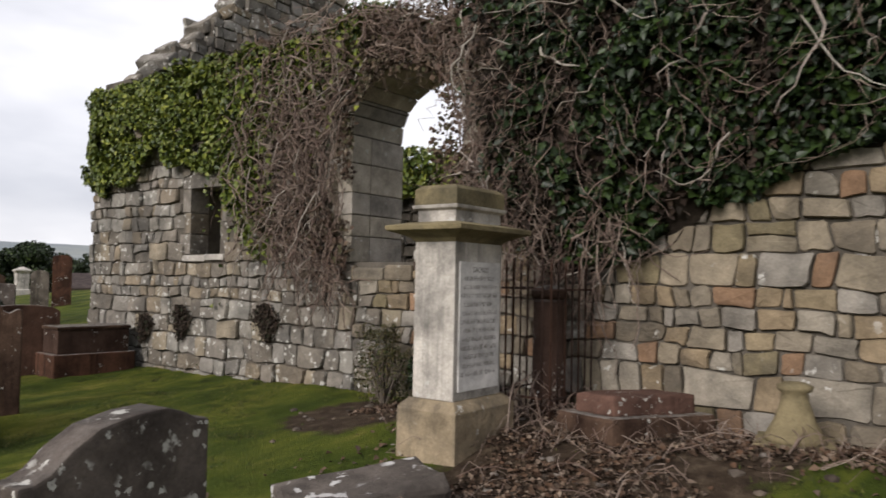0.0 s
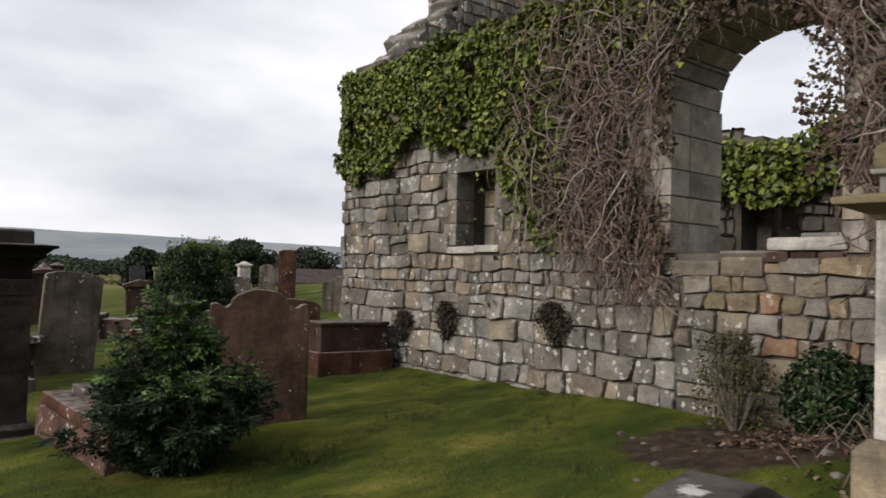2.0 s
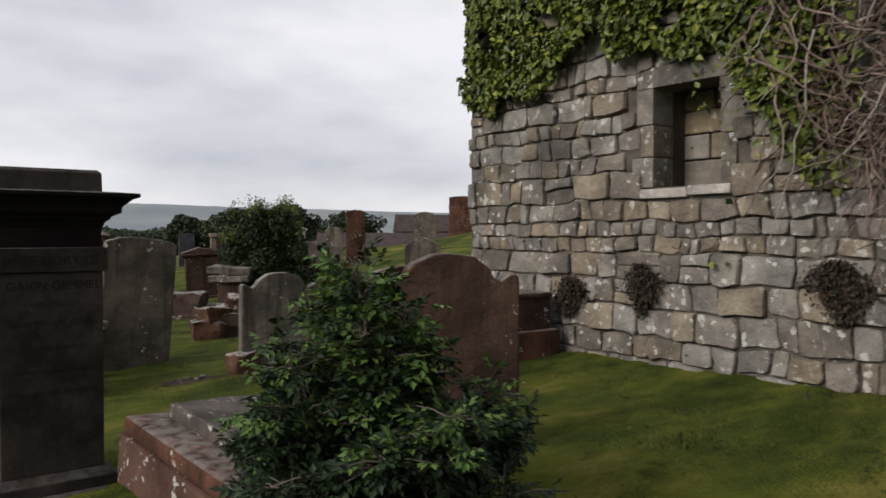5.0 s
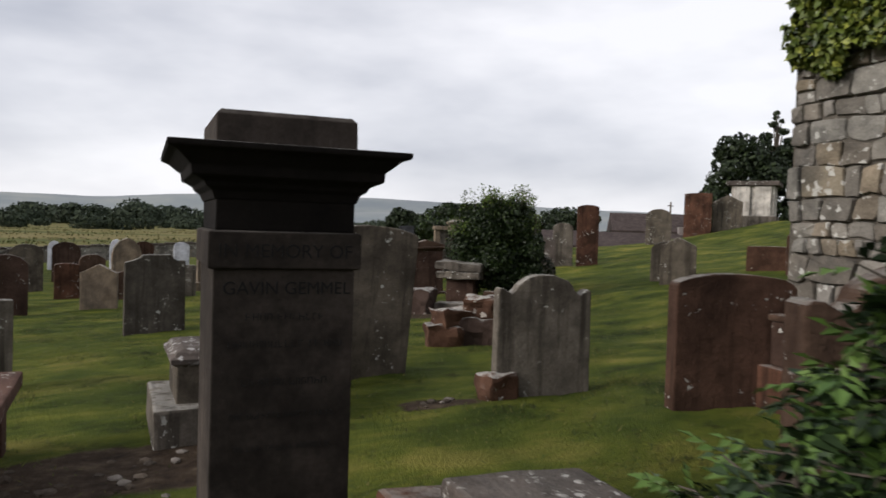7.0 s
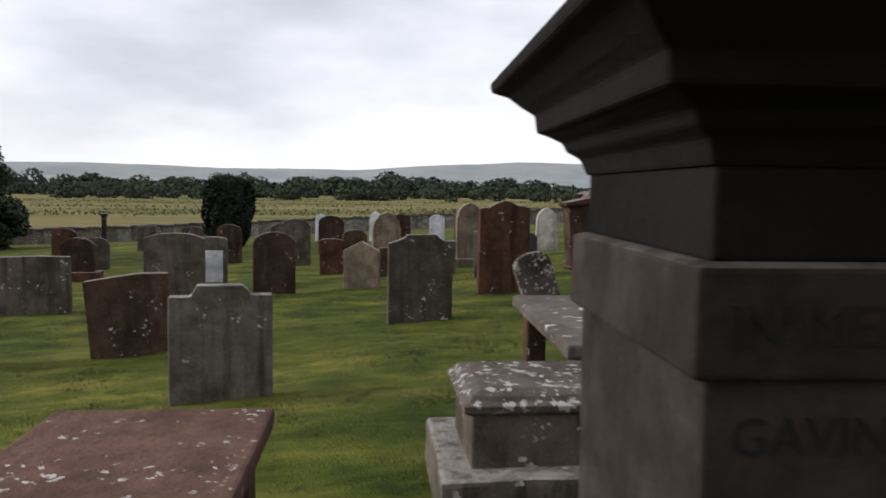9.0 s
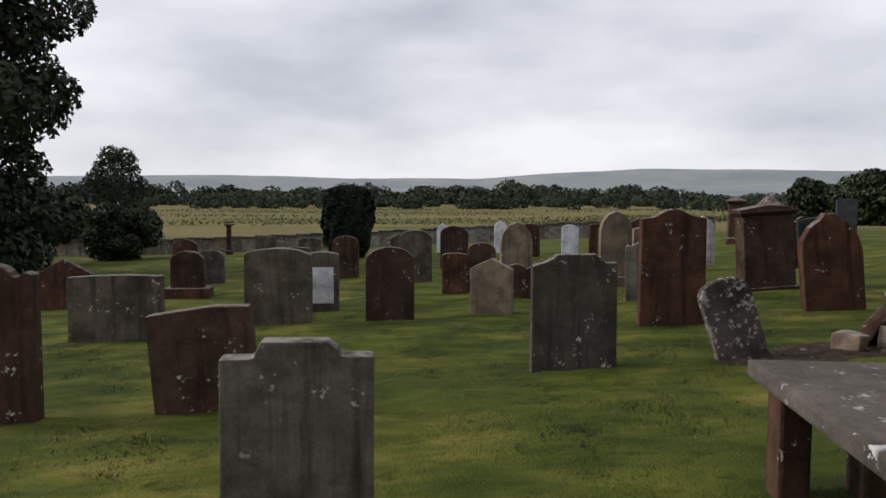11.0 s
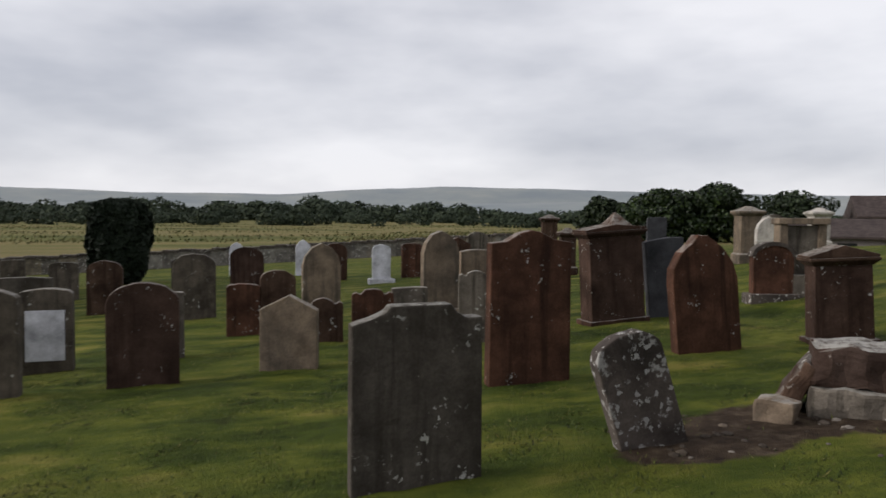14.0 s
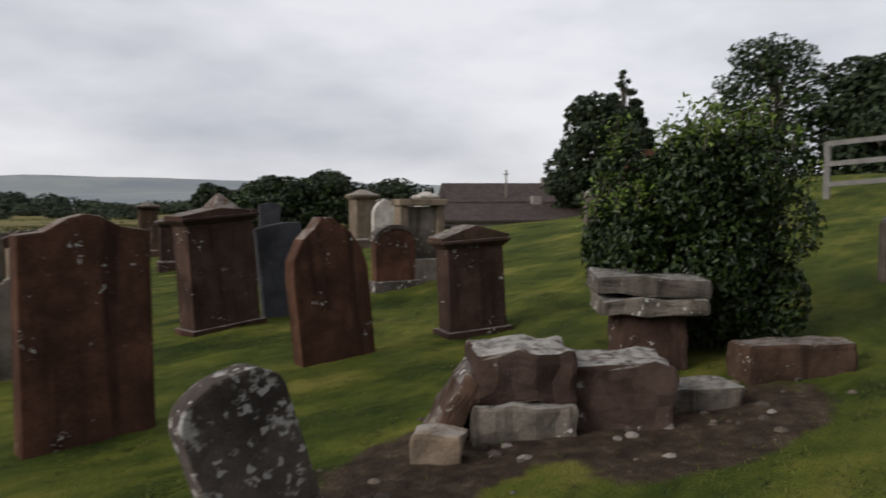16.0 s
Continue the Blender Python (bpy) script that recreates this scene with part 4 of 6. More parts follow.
    keep &= ~np.array([open_at(a, b, -0.1) and not (a < -0.42 + 0.1 * math.sin(9 * b) and b > 2.9) for a, b in zip(yy, z)])
    yy, z = yy[keep], z[keep]
    x = WX - 0.03 - rs.uniform(0, 0.16, len(yy))
    ob = new("withered_leaves", leaves_mesh("withered_leaves", np.stack([x, yy, z], -1), np.tile([-1.0, 0, 0.2], (len(yy), 1)), rs.uniform(0.03, 0.07, len(yy)), M_DEAD, 15))
    ob.parent = e3
    ob.matrix_parent_inverse = e3.matrix_world.inverted()
    tagged(ob, kind="stuff")
    # ivy on the far wall inside
    n = 7000
    yy = rs.uniform(-6, 6, n)
    z = 4.15 + 0.25 * np.sin(yy * 1.7) + rs.uniform(-0.5, 0.55, n)
    x = 11.2 - rs.uniform(0, 0.35, n)
    e4 = root("ivy", 11.1, 0, 0, gz(11.1, 0), "green ivy along the head of the far church wall", "ivy")
    ob = new("leaves", leaves_mesh("leaves", np.stack([x, yy, z], -1), np.tile([-1.0, 0, 0.6], (n, 1)), rs.uniform(0.08, 0.15, n), M_IVY, 5))
    ob.parent = e4
    ob.matrix_parent_inverse = e4.matrix_world.inverted()
    tagged(ob, kind="stuff")


wall_ivy()

# ---------------------------------------------------------------- pillar monuments


def stacked(parent, name, material, rings, label=""):
    """A moulded shaft: rings of (half width, half depth, z), bottom to top."""
    bm = bmesh.new()
    loops = [[bm.verts.new((sx * a, sy * b, z)) for sx, sy in ((-1, -1), (1, -1), (1, 1), (-1, 1))] for a, b, z in rings]
    bm.faces.new(loops[0][::-1])
    bm.faces.new(loops[-1])
    for p, q in zip(loops[:-1], loops[1:]):
        for i in range(4):
            k = (i + 1) % 4
            bm.faces.new((p[i], p[k], q[k], q[i]))
    bmesh.ops.recalc_face_normals(bm, faces=bm.faces[:])
    bevel_all(bm, 0.006, 2, 20)
    roughen(bm, 0.003, 9, parent.location.x)
    return part(name, bm, material, parent, label)


def text_part(body, size, material, parent, loc, rot, name="inscription"):
    cu = bpy.data.curves.new(name, "FONT")
    cu.body = body
    cu.size = size
    cu.extrude = 0.002
    cu.align_x = "CENTER"
    tmp = bpy.data.objects.new(name, cu)
    scene.collection.objects.link(tmp)
    me = bpy.data.meshes.new_from_object(tmp.evaluated_get(bpy.context.evaluated_depsgraph_get()))
    bpy.data.objects.remove(tmp)
    me.materials.clear()
    me.materials.append(material)
    ob = new(name, me)
    ob.parent = parent
    ob.matrix_local = pose(*loc, *rot)
    return ob


M_CUT = plain_mat("cut_letters", (0.004, 0.0032, 0.0028), 1.0)
M_CUTGREY = plain_mat("weathered_letters", (0.17, 0.155, 0.14))


def line_bars(parent, material, y, rows, name="inscription_line", seed=0):
    """Worn lines of lettering that cannot be read: broken bars. rows: (z, width, height)."""
    rnd = random.Random(seed)
    bm = bmesh.new()
    for z, w, h in rows:
        u = -w / 2
        while u < w / 2:
            l = h * rnd.uniform(0.5, 0.8)
            s = h * 0.13
            k = rnd.random()
            box_into(bm, u, u + s, y - 0.001, y + 0.004, z, z + h)
            if k < 0.7:
                box_into(bm, u + l - s, u + l, y - 0.001, y + 0.004, z, z + h * rnd.choice((1, 1, 0.6)))
            if k > 0.3:
                c = z + h * rnd.choice((0, 0.43, 0.86))
                box_into(bm, u + s, u + l - s, y - 0.001, y + 0.004, c, c + h * 0.13)
            u += l + h * (0.25 if rnd.random() < 0.8 else 0.8)
    return tagged(part(name, bm, material, parent), kind="stuff")


def dark_monument():
    x, y = 0.533, 4.46
    g = 0.66
    e = root("pillar_monument", x, y, 0, g, "tall soot-dark sandstone pillar gravestone with moulded cap", "monument")
    a, b = 0.258, 0.285
    stacked(e, "base", M_DARK, [(0.40, 0.42, -0.3), (0.40, 0.42, 0.03), (0.37, 0.39, 0.06)])
    stacked(e, "plinth", M_DARK, [(0.32, 0.345, 0.06), (0.32, 0.345, 0.12), (0.27, 0.295, 0.16)])
    stacked(e, "shaft", M_DARK, [(a, b, 0.16), (a, b, 0.70), (a, b, 1.265)])
    stacked(e, "band", M_DARK, [(a + 0.005, b + 0.005, 1.265), (a + 0.02, b + 0.02, 1.27), (a + 0.02, b + 0.02, 1.4), (a + 0.004, b + 0.004, 1.405)])
    # frieze and cap are coloured darker for the shade under the overhang
    stacked(e, "frieze", M_SOOTSHADE, [(a - 0.004, b - 0.004, 1.405), (a - 0.004, b - 0.004, 1.53)])
    stacked(e, "cap", M_SOOTSHADE, [(a + 0.002, b + 0.002, 1.515), (a + 0.012, b + 0.012, 1.545), (a + 0.035, b + 0.035, 1.56), (a + 0.04, b + 0.04, 1.575), (a + 0.07, b + 0.07, 1.59), (a + 0.085, b + 0.085, 1.595), (a + 0.088, b + 0.088, 1.63), (a + 0.11, b + 0.11, 1.648), (a + 0.135, b + 0.135, 1.672), (a + 0.165, b + 0.165, 1.684), (a + 0.167, b + 0.167, 1.705), (a + 0.02, b + 0.02, 1.718)])
    stacked(e, "top_block", M_DARK, [(a, b, 1.715), (a, b, 1.82), (a - 0.018, b - 0.018, 1.838)])
    text_part("IN MEMORY OF", 0.07, M_CUT, e, (0, -b - 0.0205, 1.31), (90, 0, 0))
    text_part("GAVIN GEMMEL", 0.066, M_CUT, e, (0.01, -b - 0.001, 1.175), (90, 0, 0))
    rows = [(1.08, 0.28, 0.025), (0.98, 0.4, 0.025), (0.84, 0.3, 0.025), (0.72, 0.38, 0.02), (0.6, 0.34, 0.02)]
    for k, row in enumerate(rows):
        line_bars(e, M_CUT, -b - 0.001, [row], "inscription_line", k)
    return e


dark_monument()


def pale_monument():
    x, y, g = 3.83, -1.79, 0.90
    e = root("pillar_monument", x, y, 0, g, "pale lichened stone pillar monument with inscribed face", "monument")
    a, b = 0.30, 0.18
    stacked(e, "base", M_OLIVE, [(a + 0.12, b + 0.12, -0.3), (a + 0.12, b + 0.12, 0.06), (a + 0.095, b + 0.095, 0.08)])
    stacked(e, "plinth", M_PLINTH, [(a + 0.08, b + 0.08, 0.08), (a + 0.08, b + 0.08, 0.47), (a + 0.06, b + 0.06, 0.5), (a + 0.02, b + 0.02, 0.54)])
    stacked(e, "shaft", M_LIGHT, [(a, b, 0.54), (a, b, 1.66)])
    stacked(e, "cap", M_OLIVE, [(a, b, 1.66), (a + 0.03, b + 0.03, 1.69), (a + 0.09, b + 0.09, 1.715), (a + 0.16, b + 0.16, 1.74), (a + 0.165, b + 0.165, 1.775), (a + 0.03, b + 0.03, 1.80)])
    stacked(e, "neck", M_LIGHT, [(a - 0.01, b - 0.01, 1.79), (a - 0.01, b - 0.01, 1.885), (a + 0.02, b + 0.02, 1.9), (a + 0.025, b + 0.025, 1.925)])
    stacked(e, "top_block", M_OLIVE, [(a + 0.01, b + 0.01, 1.925), (a + 0.01, b + 0.01, 2.04), (a - 0.03, b - 0.03, 2.07)])
    bm = bmesh.new()
    box_into(bm, -0.25, 0.265, -b - 0.008, -b + 0.01, 0.6, 1.52)
    bevel_all(bm, 0.003)
    part("inscribed_panel", bm, M_TABLET, e, "pale inscribed tablet")
    text_part("SACRED", 0.055, M_CUTGREY, e, (0.01, -b - 0.008, 1.445), (90, 0, 0))
    for i in range(12):
        line_bars(e, M_CUTGREY, -b - 0.0085, [(1.385 - 0.062 * i, 0.38 + 0.07 * ((i * 7) % 3) / 2, 0.032)], seed=i + 20)
    return e


pale_monument()

# ---------------------------------------------------------------- headstones of the graveyard
RED_LABEL = "red sandstone headstone with dark stains on the lawn"
GREY_LABEL = "grey lichened sandstone headstone standing in the grass"
# near the church
headstone(0.92, -2.18, 0.85, 0.89, 0.19, 6, "swept", M_LICHEN, "low grey headstone with curved top and pale lichen", group=HEADSTONES)
headstone(2.42, 3.09, 0.86, 1.2, 0.15, -20, "shoulder", M_RED, "red sandstone headstone with rounded top behind a bush", group=HEADSTONES)
headstone(3.07, 6.75, 0.80, 0.98, 0.13, -8, "shoulder", M_GREYST, "grey headstone with round arched top and small shoulders", group=HEADSTONES)
headstone(4.03, 5.68, 0.92, 0.97, 0.15, -14, "segment", M_RED, "brown sandstone headstone with curved top and lichen spots", group=HEADSTONES)
headstone(2.0, 8.15, 0.74, 1.40, 0.14, -2, "segment", M_GREYST, "tall grey stone slab with mottled lichen", lean=4, group=HEADSTONES)
# along the walk
headstone(-1.43, 9.2, 0.78, 0.90, 0.15, 12, "step", M_GREYST, "grey headstone with raised square middle to its top", group=HEADSTONES)
headstone(-2.84, 11.4, 0.84, 0.86, 0.16, 9, "flat", M_RED, "short dark red headstone leaning to one side", lean=-5, group=HEADSTONES)
headstone(-4.49, 11.04, 0.74, 1.28, 0.16, 13, "lobed", M_RED, "worn red headstone with scrolled shoulders", group=HEADSTONES)
headstone(-5.75, 15.2, 1.27, 0.90, 0.16, 7, "flat", M_GREYST, "wide low grey headstone streaked with lichen", group=HEADSTONES)
headstone(-7.3, 20.9, 0.70, 1.0, 0.2, 10, "round", M_RED, RED_LABEL, group=HEADSTONES, base=(0.95, 0.5, 0.22))
headstone(-3.8, 16.2, 0.98, 1.12, 0.16, 4, "segment", M_GREYST, "wide grey headstone with a pale lichened foot", group=HEADSTONES)
headstone(-3.55, 17.7, 0.6, 1.0, 0.2, 10, "segment", M_GREYST, "small stone with a white marble inset", group=HEADSTONES, panel=(0.42, 0.15, 0.75, M_WHITE, "white marble inset"))
headstone(-2.18, 16.45, 0.72, 1.08, 0.16, 10, "round", M_RED, "red sandstone headstone with a round arched top", group=HEADSTONES)
headstone(-0.68, 16.7, 0.64, 0.83, 0.16, -8, "gable", M_PALE, "small buff headstone with a gabled top", group=HEADSTONES)
headstone(0.22, 12.6, 0.80, 1.08, 0.13, 7, "scoop", M_GREYST, "dark grey headstone with scooped shoulders and a lichen crust", group=HEADSTONES)
headstone(1.62, 15.12, 0.80, 1.46, 0.16, 5, "peak", M_RED, "tall red sandstone headstone with a shaped peak", taper=-0.04, group=HEADSTONES)
headstone(1.86, 12.9, 0.48, 0.80, 0.13, 4, "round", M_CRUST, "small lichen-crusted headstone leaning over", lean=-18, group=HEADSTONES)
headstone(3.9, 15.9, 0.80, 1.30, 0.15, 4, "ogee", M_RED, "red sandstone headstone with a pointed curved top", lean=-6, group=HEADSTONES)
headstone(4.81, 18.75, 0.62, 1.18, 0.12, 4, "flat", M_SLATE, "leaning dark grey slate headstone", lean=-5, group=HEADSTONES)
headstone(1.63, 17.6, 0.45, 0.92, 0.14, -8, "lobed", M_GREYST, "small grey headstone with a lobed top", group=HEADSTONES)
headstone(1.56, 20.1, 0.60, 1.45, 0.18, 10, "gothic", M_PALE, "tall pale headstone with a pointed top on a plinth", base=(0.8, 0.4, 0.2), group=HEADSTONES)
headstone(2.15, 20.3, 0.45, 1.1, 0.18, 10, "flat", M_PALE, "narrow buff headstone on the lawn", group=HEADSTONES)
headstone(-0.32, 22.5, 0.72, 1.3, 0.18, 10, "gothic", M_PALE, "pale buff headstone with a pointed top", group=HEADSTONES)
headstone(1.3, 28.5, 0.5, 1.05, 0.14, 4, "round", M_WHITE, "white marble headstone with a round top", group=HEADSTONES, base=(0.7, 0.35, 0.12))

# ---------------------------------------------------------------- built monuments beside the walk


def pediment_stone(x, y, yaw, w, h, d, material, label, lean=0.0, cap_h=0.16, over=0.05, name="headstone"):
    """An upright block with a moulded cornice and a low gabled top."""
    e = root(name, x, y, yaw, None, label, "gravestone", HEADSTONES, lean)
    b = part("plinth", worn_box(w + 0.1, d + 0.1, 0.22, 0.012), material, e)
    b.location.z = -0.16
    stacked(e, "shaft", material, [(w / 2, d / 2, 0.05), (w / 2 * 0.97, d / 2, h - cap_h - 0.06)])
    stacked(e, "cornice", material, [(w / 2, d / 2, h - cap_h - 0.06), (w / 2 + over * 0.5, d / 2 + over * 0.5, h - cap_h - 0.03), (w / 2 + over, d / 2 + over, h - cap_h), (w / 2 + over, d / 2 + over, h - cap_h + 0.03)])
    bm = bmesh.new()
    a, q, z0 = w / 2 + over, d / 2 + over * 0.6, h - cap_h + 0.03
    pts = [(a, z0), (a, z0 + 0.03), (0, h), (-a, z0 + 0.03), (-a, z0)]
    f = bm.faces.new([bm.verts.new((u, -q, v)) for u, v in pts])
    for v in bmesh.ops.extrude_face_region(bm, geom=[f])["geom"]:
        if isinstance(v, bmesh.types.BMVert):
            v.co.y += 2 * q
    bmesh.ops.recalc_face_normals(bm, faces=bm.faces[:])
    bevel_all(bm, 0.01)
    part("pediment", bm, material, e)
    return e


# red monument with urn-like top, gabled monument, ringed stone, framed panel
red = pediment_stone(3.86, 18.5, 8, 0.86, 1.42, 0.34, M_RED, "broad red sandstone monument with a moulded cornice", cap_h=0.12, over=0.06, lean=-4)
bm = bmesh.new()
bmesh.ops.create_cone(bm, cap_ends=True, segments=4, radius1=0.26, radius2=0.02, depth=0.2, matrix=pose(0.1, 0, 1.48, 0, 0, 45))
bevel_all(bm, 0.012)
part("finial", bm, M_ORANGE, red)
pediment_stone(5.5, 15.85, -14, 0.64, 1.12, 0.3, M_RED, "brown-grey block headstone with a moulded gabled cap", cap_h=0.17, over=0.06, lean=-3)


def ring_stone():
    e = root("headstone", 6.8, 19.2, -8, None, "round-headed dark headstone with a pale carved rim", "gravestone", HEADSTONES)
    part("slab", slab_bm("round", 0.66, 0.92, 0.16), M_RED, e)
    bm = bmesh.new()
    a = 0.33
    r = 0.62 * a
    prev = None
    for t in np.linspace(0.0, math.pi, 15):
        ring = [bm.verts.new(((a + s) * math.cos(t), yv, 0.92 - r + (r + s) * math.sin(t))) for s, yv in ((-0.03, -0.1), (0.03, -0.1), (0.03, 0.1), (-0.03, 0.1))]
        if prev:
            for k in range(4):
                bm.faces.new((prev[k], prev[(k + 1) % 4], ring[(k + 1) % 4], ring[k]))
        prev = ring
    bmesh.ops.recalc_face_normals(bm, faces=bm.faces[:])
    part("rim", bm, M_LICHEN, e, "pale lichened rim")
    b = part("plinth", worn_box(0.8, 0.36, 0.26, 0.015), M_LICHEN, e)
    b.location.z = -0.14


ring_stone()


def framed_monument(x, y, yaw, w, h, label):
    e = root("panel_monument", x, y, yaw, None, label, "monument", HEADSTONES)
    b = part("plinth", worn_box(w + 0.35, 0.55, 0.45, 0.015), M_GREYST, e)
    b.location.z = -0.1
    for s in (-1, 1):
        bm = bmesh.new()
        box_into(bm, s * w / 2 - 0.06, s * w / 2 + 0.06, -0.16, 0.16, 0.35, h)
        bevel_all(bm, 0.01)
        part("pillar", bm, M_PALE, e)
    bm = bmesh.new()
    box_into(bm, -w / 2 + 0.06, w / 2 - 0.06, -0.1, 0.1, 0.35, h - 0.02)
    bevel_all(bm, 0.01)
    part("panel", bm, M_GREYST, e, "dark inscribed panel")
    bm = bmesh.new()
    box_into(bm, -w / 2 - 0.1, w / 2 + 0.1, -0.2, 0.2, h, h + 0.1)
    bevel_all(bm, 0.015)
    part("cornice", bm, M_PALE, e)


framed_monument(7.35, 19.3, -14, 0.6, 1.16, "framed stone monument with a dark panel between pale pillars")


def pillar_stone(x, y, yaw, w, h, mt, label):
    e = root("pillar_gravestone", x, y, yaw, None, label, "gravestone", HEADSTONES)
    stacked(e, "shaft", mt, [(w / 2 + 0.05, w / 2 + 0.05, -0.15), (w / 2 + 0.05, w / 2 + 0.05, 0.2), (w / 2, w / 2, 0.24), (w / 2, w / 2, h - 0.2)])
    stacked(e, "cap", mt, [(w / 2, w / 2, h - 0.2), (w / 2 + 0.08, w / 2 + 0.08, h - 0.12), (w / 2 + 0.08, w / 2 + 0.08, h - 0.07), (w / 2 - 0.05, w / 2 - 0.05, h - 0.02), (0.06, 0.06, h + 0.06)])


pillar_stone(10.2, 25.5, -10, 0.5, 1.35, M_PALE, "buff pillar gravestone with a moulded cap")
pillar_stone(13.6, 27.5, -10, 0.45, 1.1, M_LIGHT, "pale pillar gravestone with a capped top")
pillar_stone(6.2, 27.5, -10, 0.4, 1.2, M_RED, "red pillar gravestone with a capped top")
pillar_stone(-14.6, 41.8, 5, 0.2, 1.6, M_RED, "thin brown pillar gravestone near the yard wall")
pillar_stone(7.4, 33.0, -10, 0.5, 1.6, M_RED, "red pillar gravestone with a capped top")

# table tombs


def table_tomb(x, y, yaw, w, l, h, mt, label, th=0.1, lean=0.0, tilt=0.0, legmat=None):
    e = root("table_tomb", x, y, yaw, None, label, "tomb", "table tombs", lean, tilt)
    b = part("slab", worn_box(w, l, th, 0.02, 0.004, 3, x), mt, e)
    b.location.z = h - th
    for sx in (-1, 1):
        for sy in (-1, 1):
            leg = part("leg", worn_box(0.16, 0.2, h - th + 0.2, 0.02, 0.003, 1, x + sx), legmat or mt, e)
            leg.location = (sx * (w / 2 - 0.16), sy * (l / 2 - 0.2), -0.2)
    return e


table_tomb(-1.16, 5.95, 1.5, 1.03, 2.1, 0.48, M_REDLED, "rust-red stone table tomb spotted with pale lichen")
table_tomb(1.26, 8.55, 0, 0.72, 2.05, 0.64, M_PLATES, "grey table tomb with white lichen plates on its slab", th=0.09, tilt=0.0, legmat=M_RED)


def casket_tomb():
    e = root("casket_tomb", 0.72, 7.05, 2, None, "grey stone casket tomb with a moulded lid on a wide base", "tomb")
    b = part("base", worn_box(1.22, 0.98, 0.34, 0.025, 0.012, 2, 4.0), M_GREYST, e, "buff base stone")
    b.location.z = -0.12
    b = part("chest", worn_box(0.92, 0.66, 0.30, 0.015), M_GREYST, e)
    b.location.z = 0.2
    stacked(e, "lid", M_CRUST, [(0.46, 0.33, 0.47), (0.5, 0.37, 0.49), (0.505, 0.375, 0.525), (0.475, 0.345, 0.54), (0.46, 0.33, 0.565), (0.41, 0.28, 0.585)])


casket_tomb()


def ledger_tomb():
    e = root("ledger_tomb", 1.36, 3.3, 3, gz(1.36, 3.3) - 0.13, "brown sandstone ledger tomb with a raised lichened slab", "tomb", "", 3, 2)
    b = part("kerb", worn_box(0.95, 1.75, 0.42, 0.02, 0.004, 2, 1.0), M_REDLED, e)
    b.location.z = -0.1
    b = part("slab", worn_box(0.92, 1.72, 0.10, 0.03, 0.004, 2, 3.0), M_RED, e)
    b.location = (0, 0, 0.32)
    b = part("raised_slab", worn_box(0.62, 1.45, 0.09, 0.03, 0.012, 3, 2.0), M_LICHEN, e)
    b.location = (0.05, -0.02, 0.42)


ledger_tomb()


def box_tomb():
    e = root("box_tomb", 4.72, 5.25, -4, None, "red sandstone box tomb beside the church wall", "tomb")
    b = part("base", worn_box(1.12, 0.62, 0.4, 0.02), M_RED, e)
    b.location.z = -0.12
    b = part("chest", worn_box(0.98, 0.48, 0.32, 0.015), M_RED, e)
    b.location.z = 0.28
    b = part("lid", worn_box(1.02, 0.52, 0.05, 0.02), M_RED, e)
    b.location.z = 0.6


box_tomb()
# low slabs near the pale monument
ob = finish("stone_slab", worn_box(0.95, 0.55, 0.24, 0.04, 0.035, 4, 5.0), M_PLATES)
ob.matrix_world = pose(2.62, -1.98, gz(2.62, -1.98) - 0.08, 4, -6, -30)
tagged(ob, "broken grey slab crusted with white lichen on the grass", "stone slab")
led = root("ledger_stone", 4.62, -2.85, -24, None, "low red sandstone ledger stone lying among dead ivy", "grave slab", "", 2, -3)
b = part("base", worn_box(1.0, 0.62, 0.2, 0.03, 0.01, 2, 6.0), M_RED, led)
b.location.z = -0.06
b = part("slab", worn_box(0.8, 0.42, 0.16, 0.03, 0.012, 3, 7.0), M_REDLED, led)
b.location.z = 0.12


def lathe(name, profile, mt, parent, seg=16, label=""):
    bm = bmesh.new()
    loops = [[bm.verts.new((r * math.cos(2 * math.pi * i / seg), r * math.sin(2 * math.pi * i / seg), z)) for i in range(seg)] for r, z in profile]
    bm.faces.new(loops[0][::-1])
    bm.faces.new(loops[-1])
    for p, q in zip(loops[:-1], loops[1:]):
        for i in range(seg):
            bm.faces.new((p[i], p[(i + 1) % seg], q[(i + 1) % seg], q[i]))
    bmesh.ops.recalc_face_normals(bm, faces=bm.faces[:])
    return finish(name, bm, mt, parent, label, True)


bal = root("pedestal_stone", 4.8, -3.9, 10, None, "small flared sandstone pedestal with a square foot", "pedestal")
b = part("foot", worn_box(0.5, 0.5, 0.16, 0.015), M_OLIVE, bal)
b.location.z = -0.1
lathe("shaft", [(0.2, 0.06), (0.19, 0.09), (0.13, 0.2), (0.09, 0.32), (0.085, 0.38), (0.11, 0.40), (0.115, 0.43), (0.07, 0.45)], M_OLIVE, bal)
urn = root("pillar_stump", 4.95, -1.93, 0, None, "short round red sandstone pillar with a moulded head inside rusty railings", "pillar")
lathe("shaft", [(0.16, -0.1), (0.16, 0.2), (0.14, 0.24), (0.125, 0.9), (0.13, 0.98)], M_RED, urn)
lathe("head", [(0.13, 0.98), (0.155, 1.0), (0.155, 1.05), (0.11, 1.08), (0.06, 1.1)], M_RED, urn)


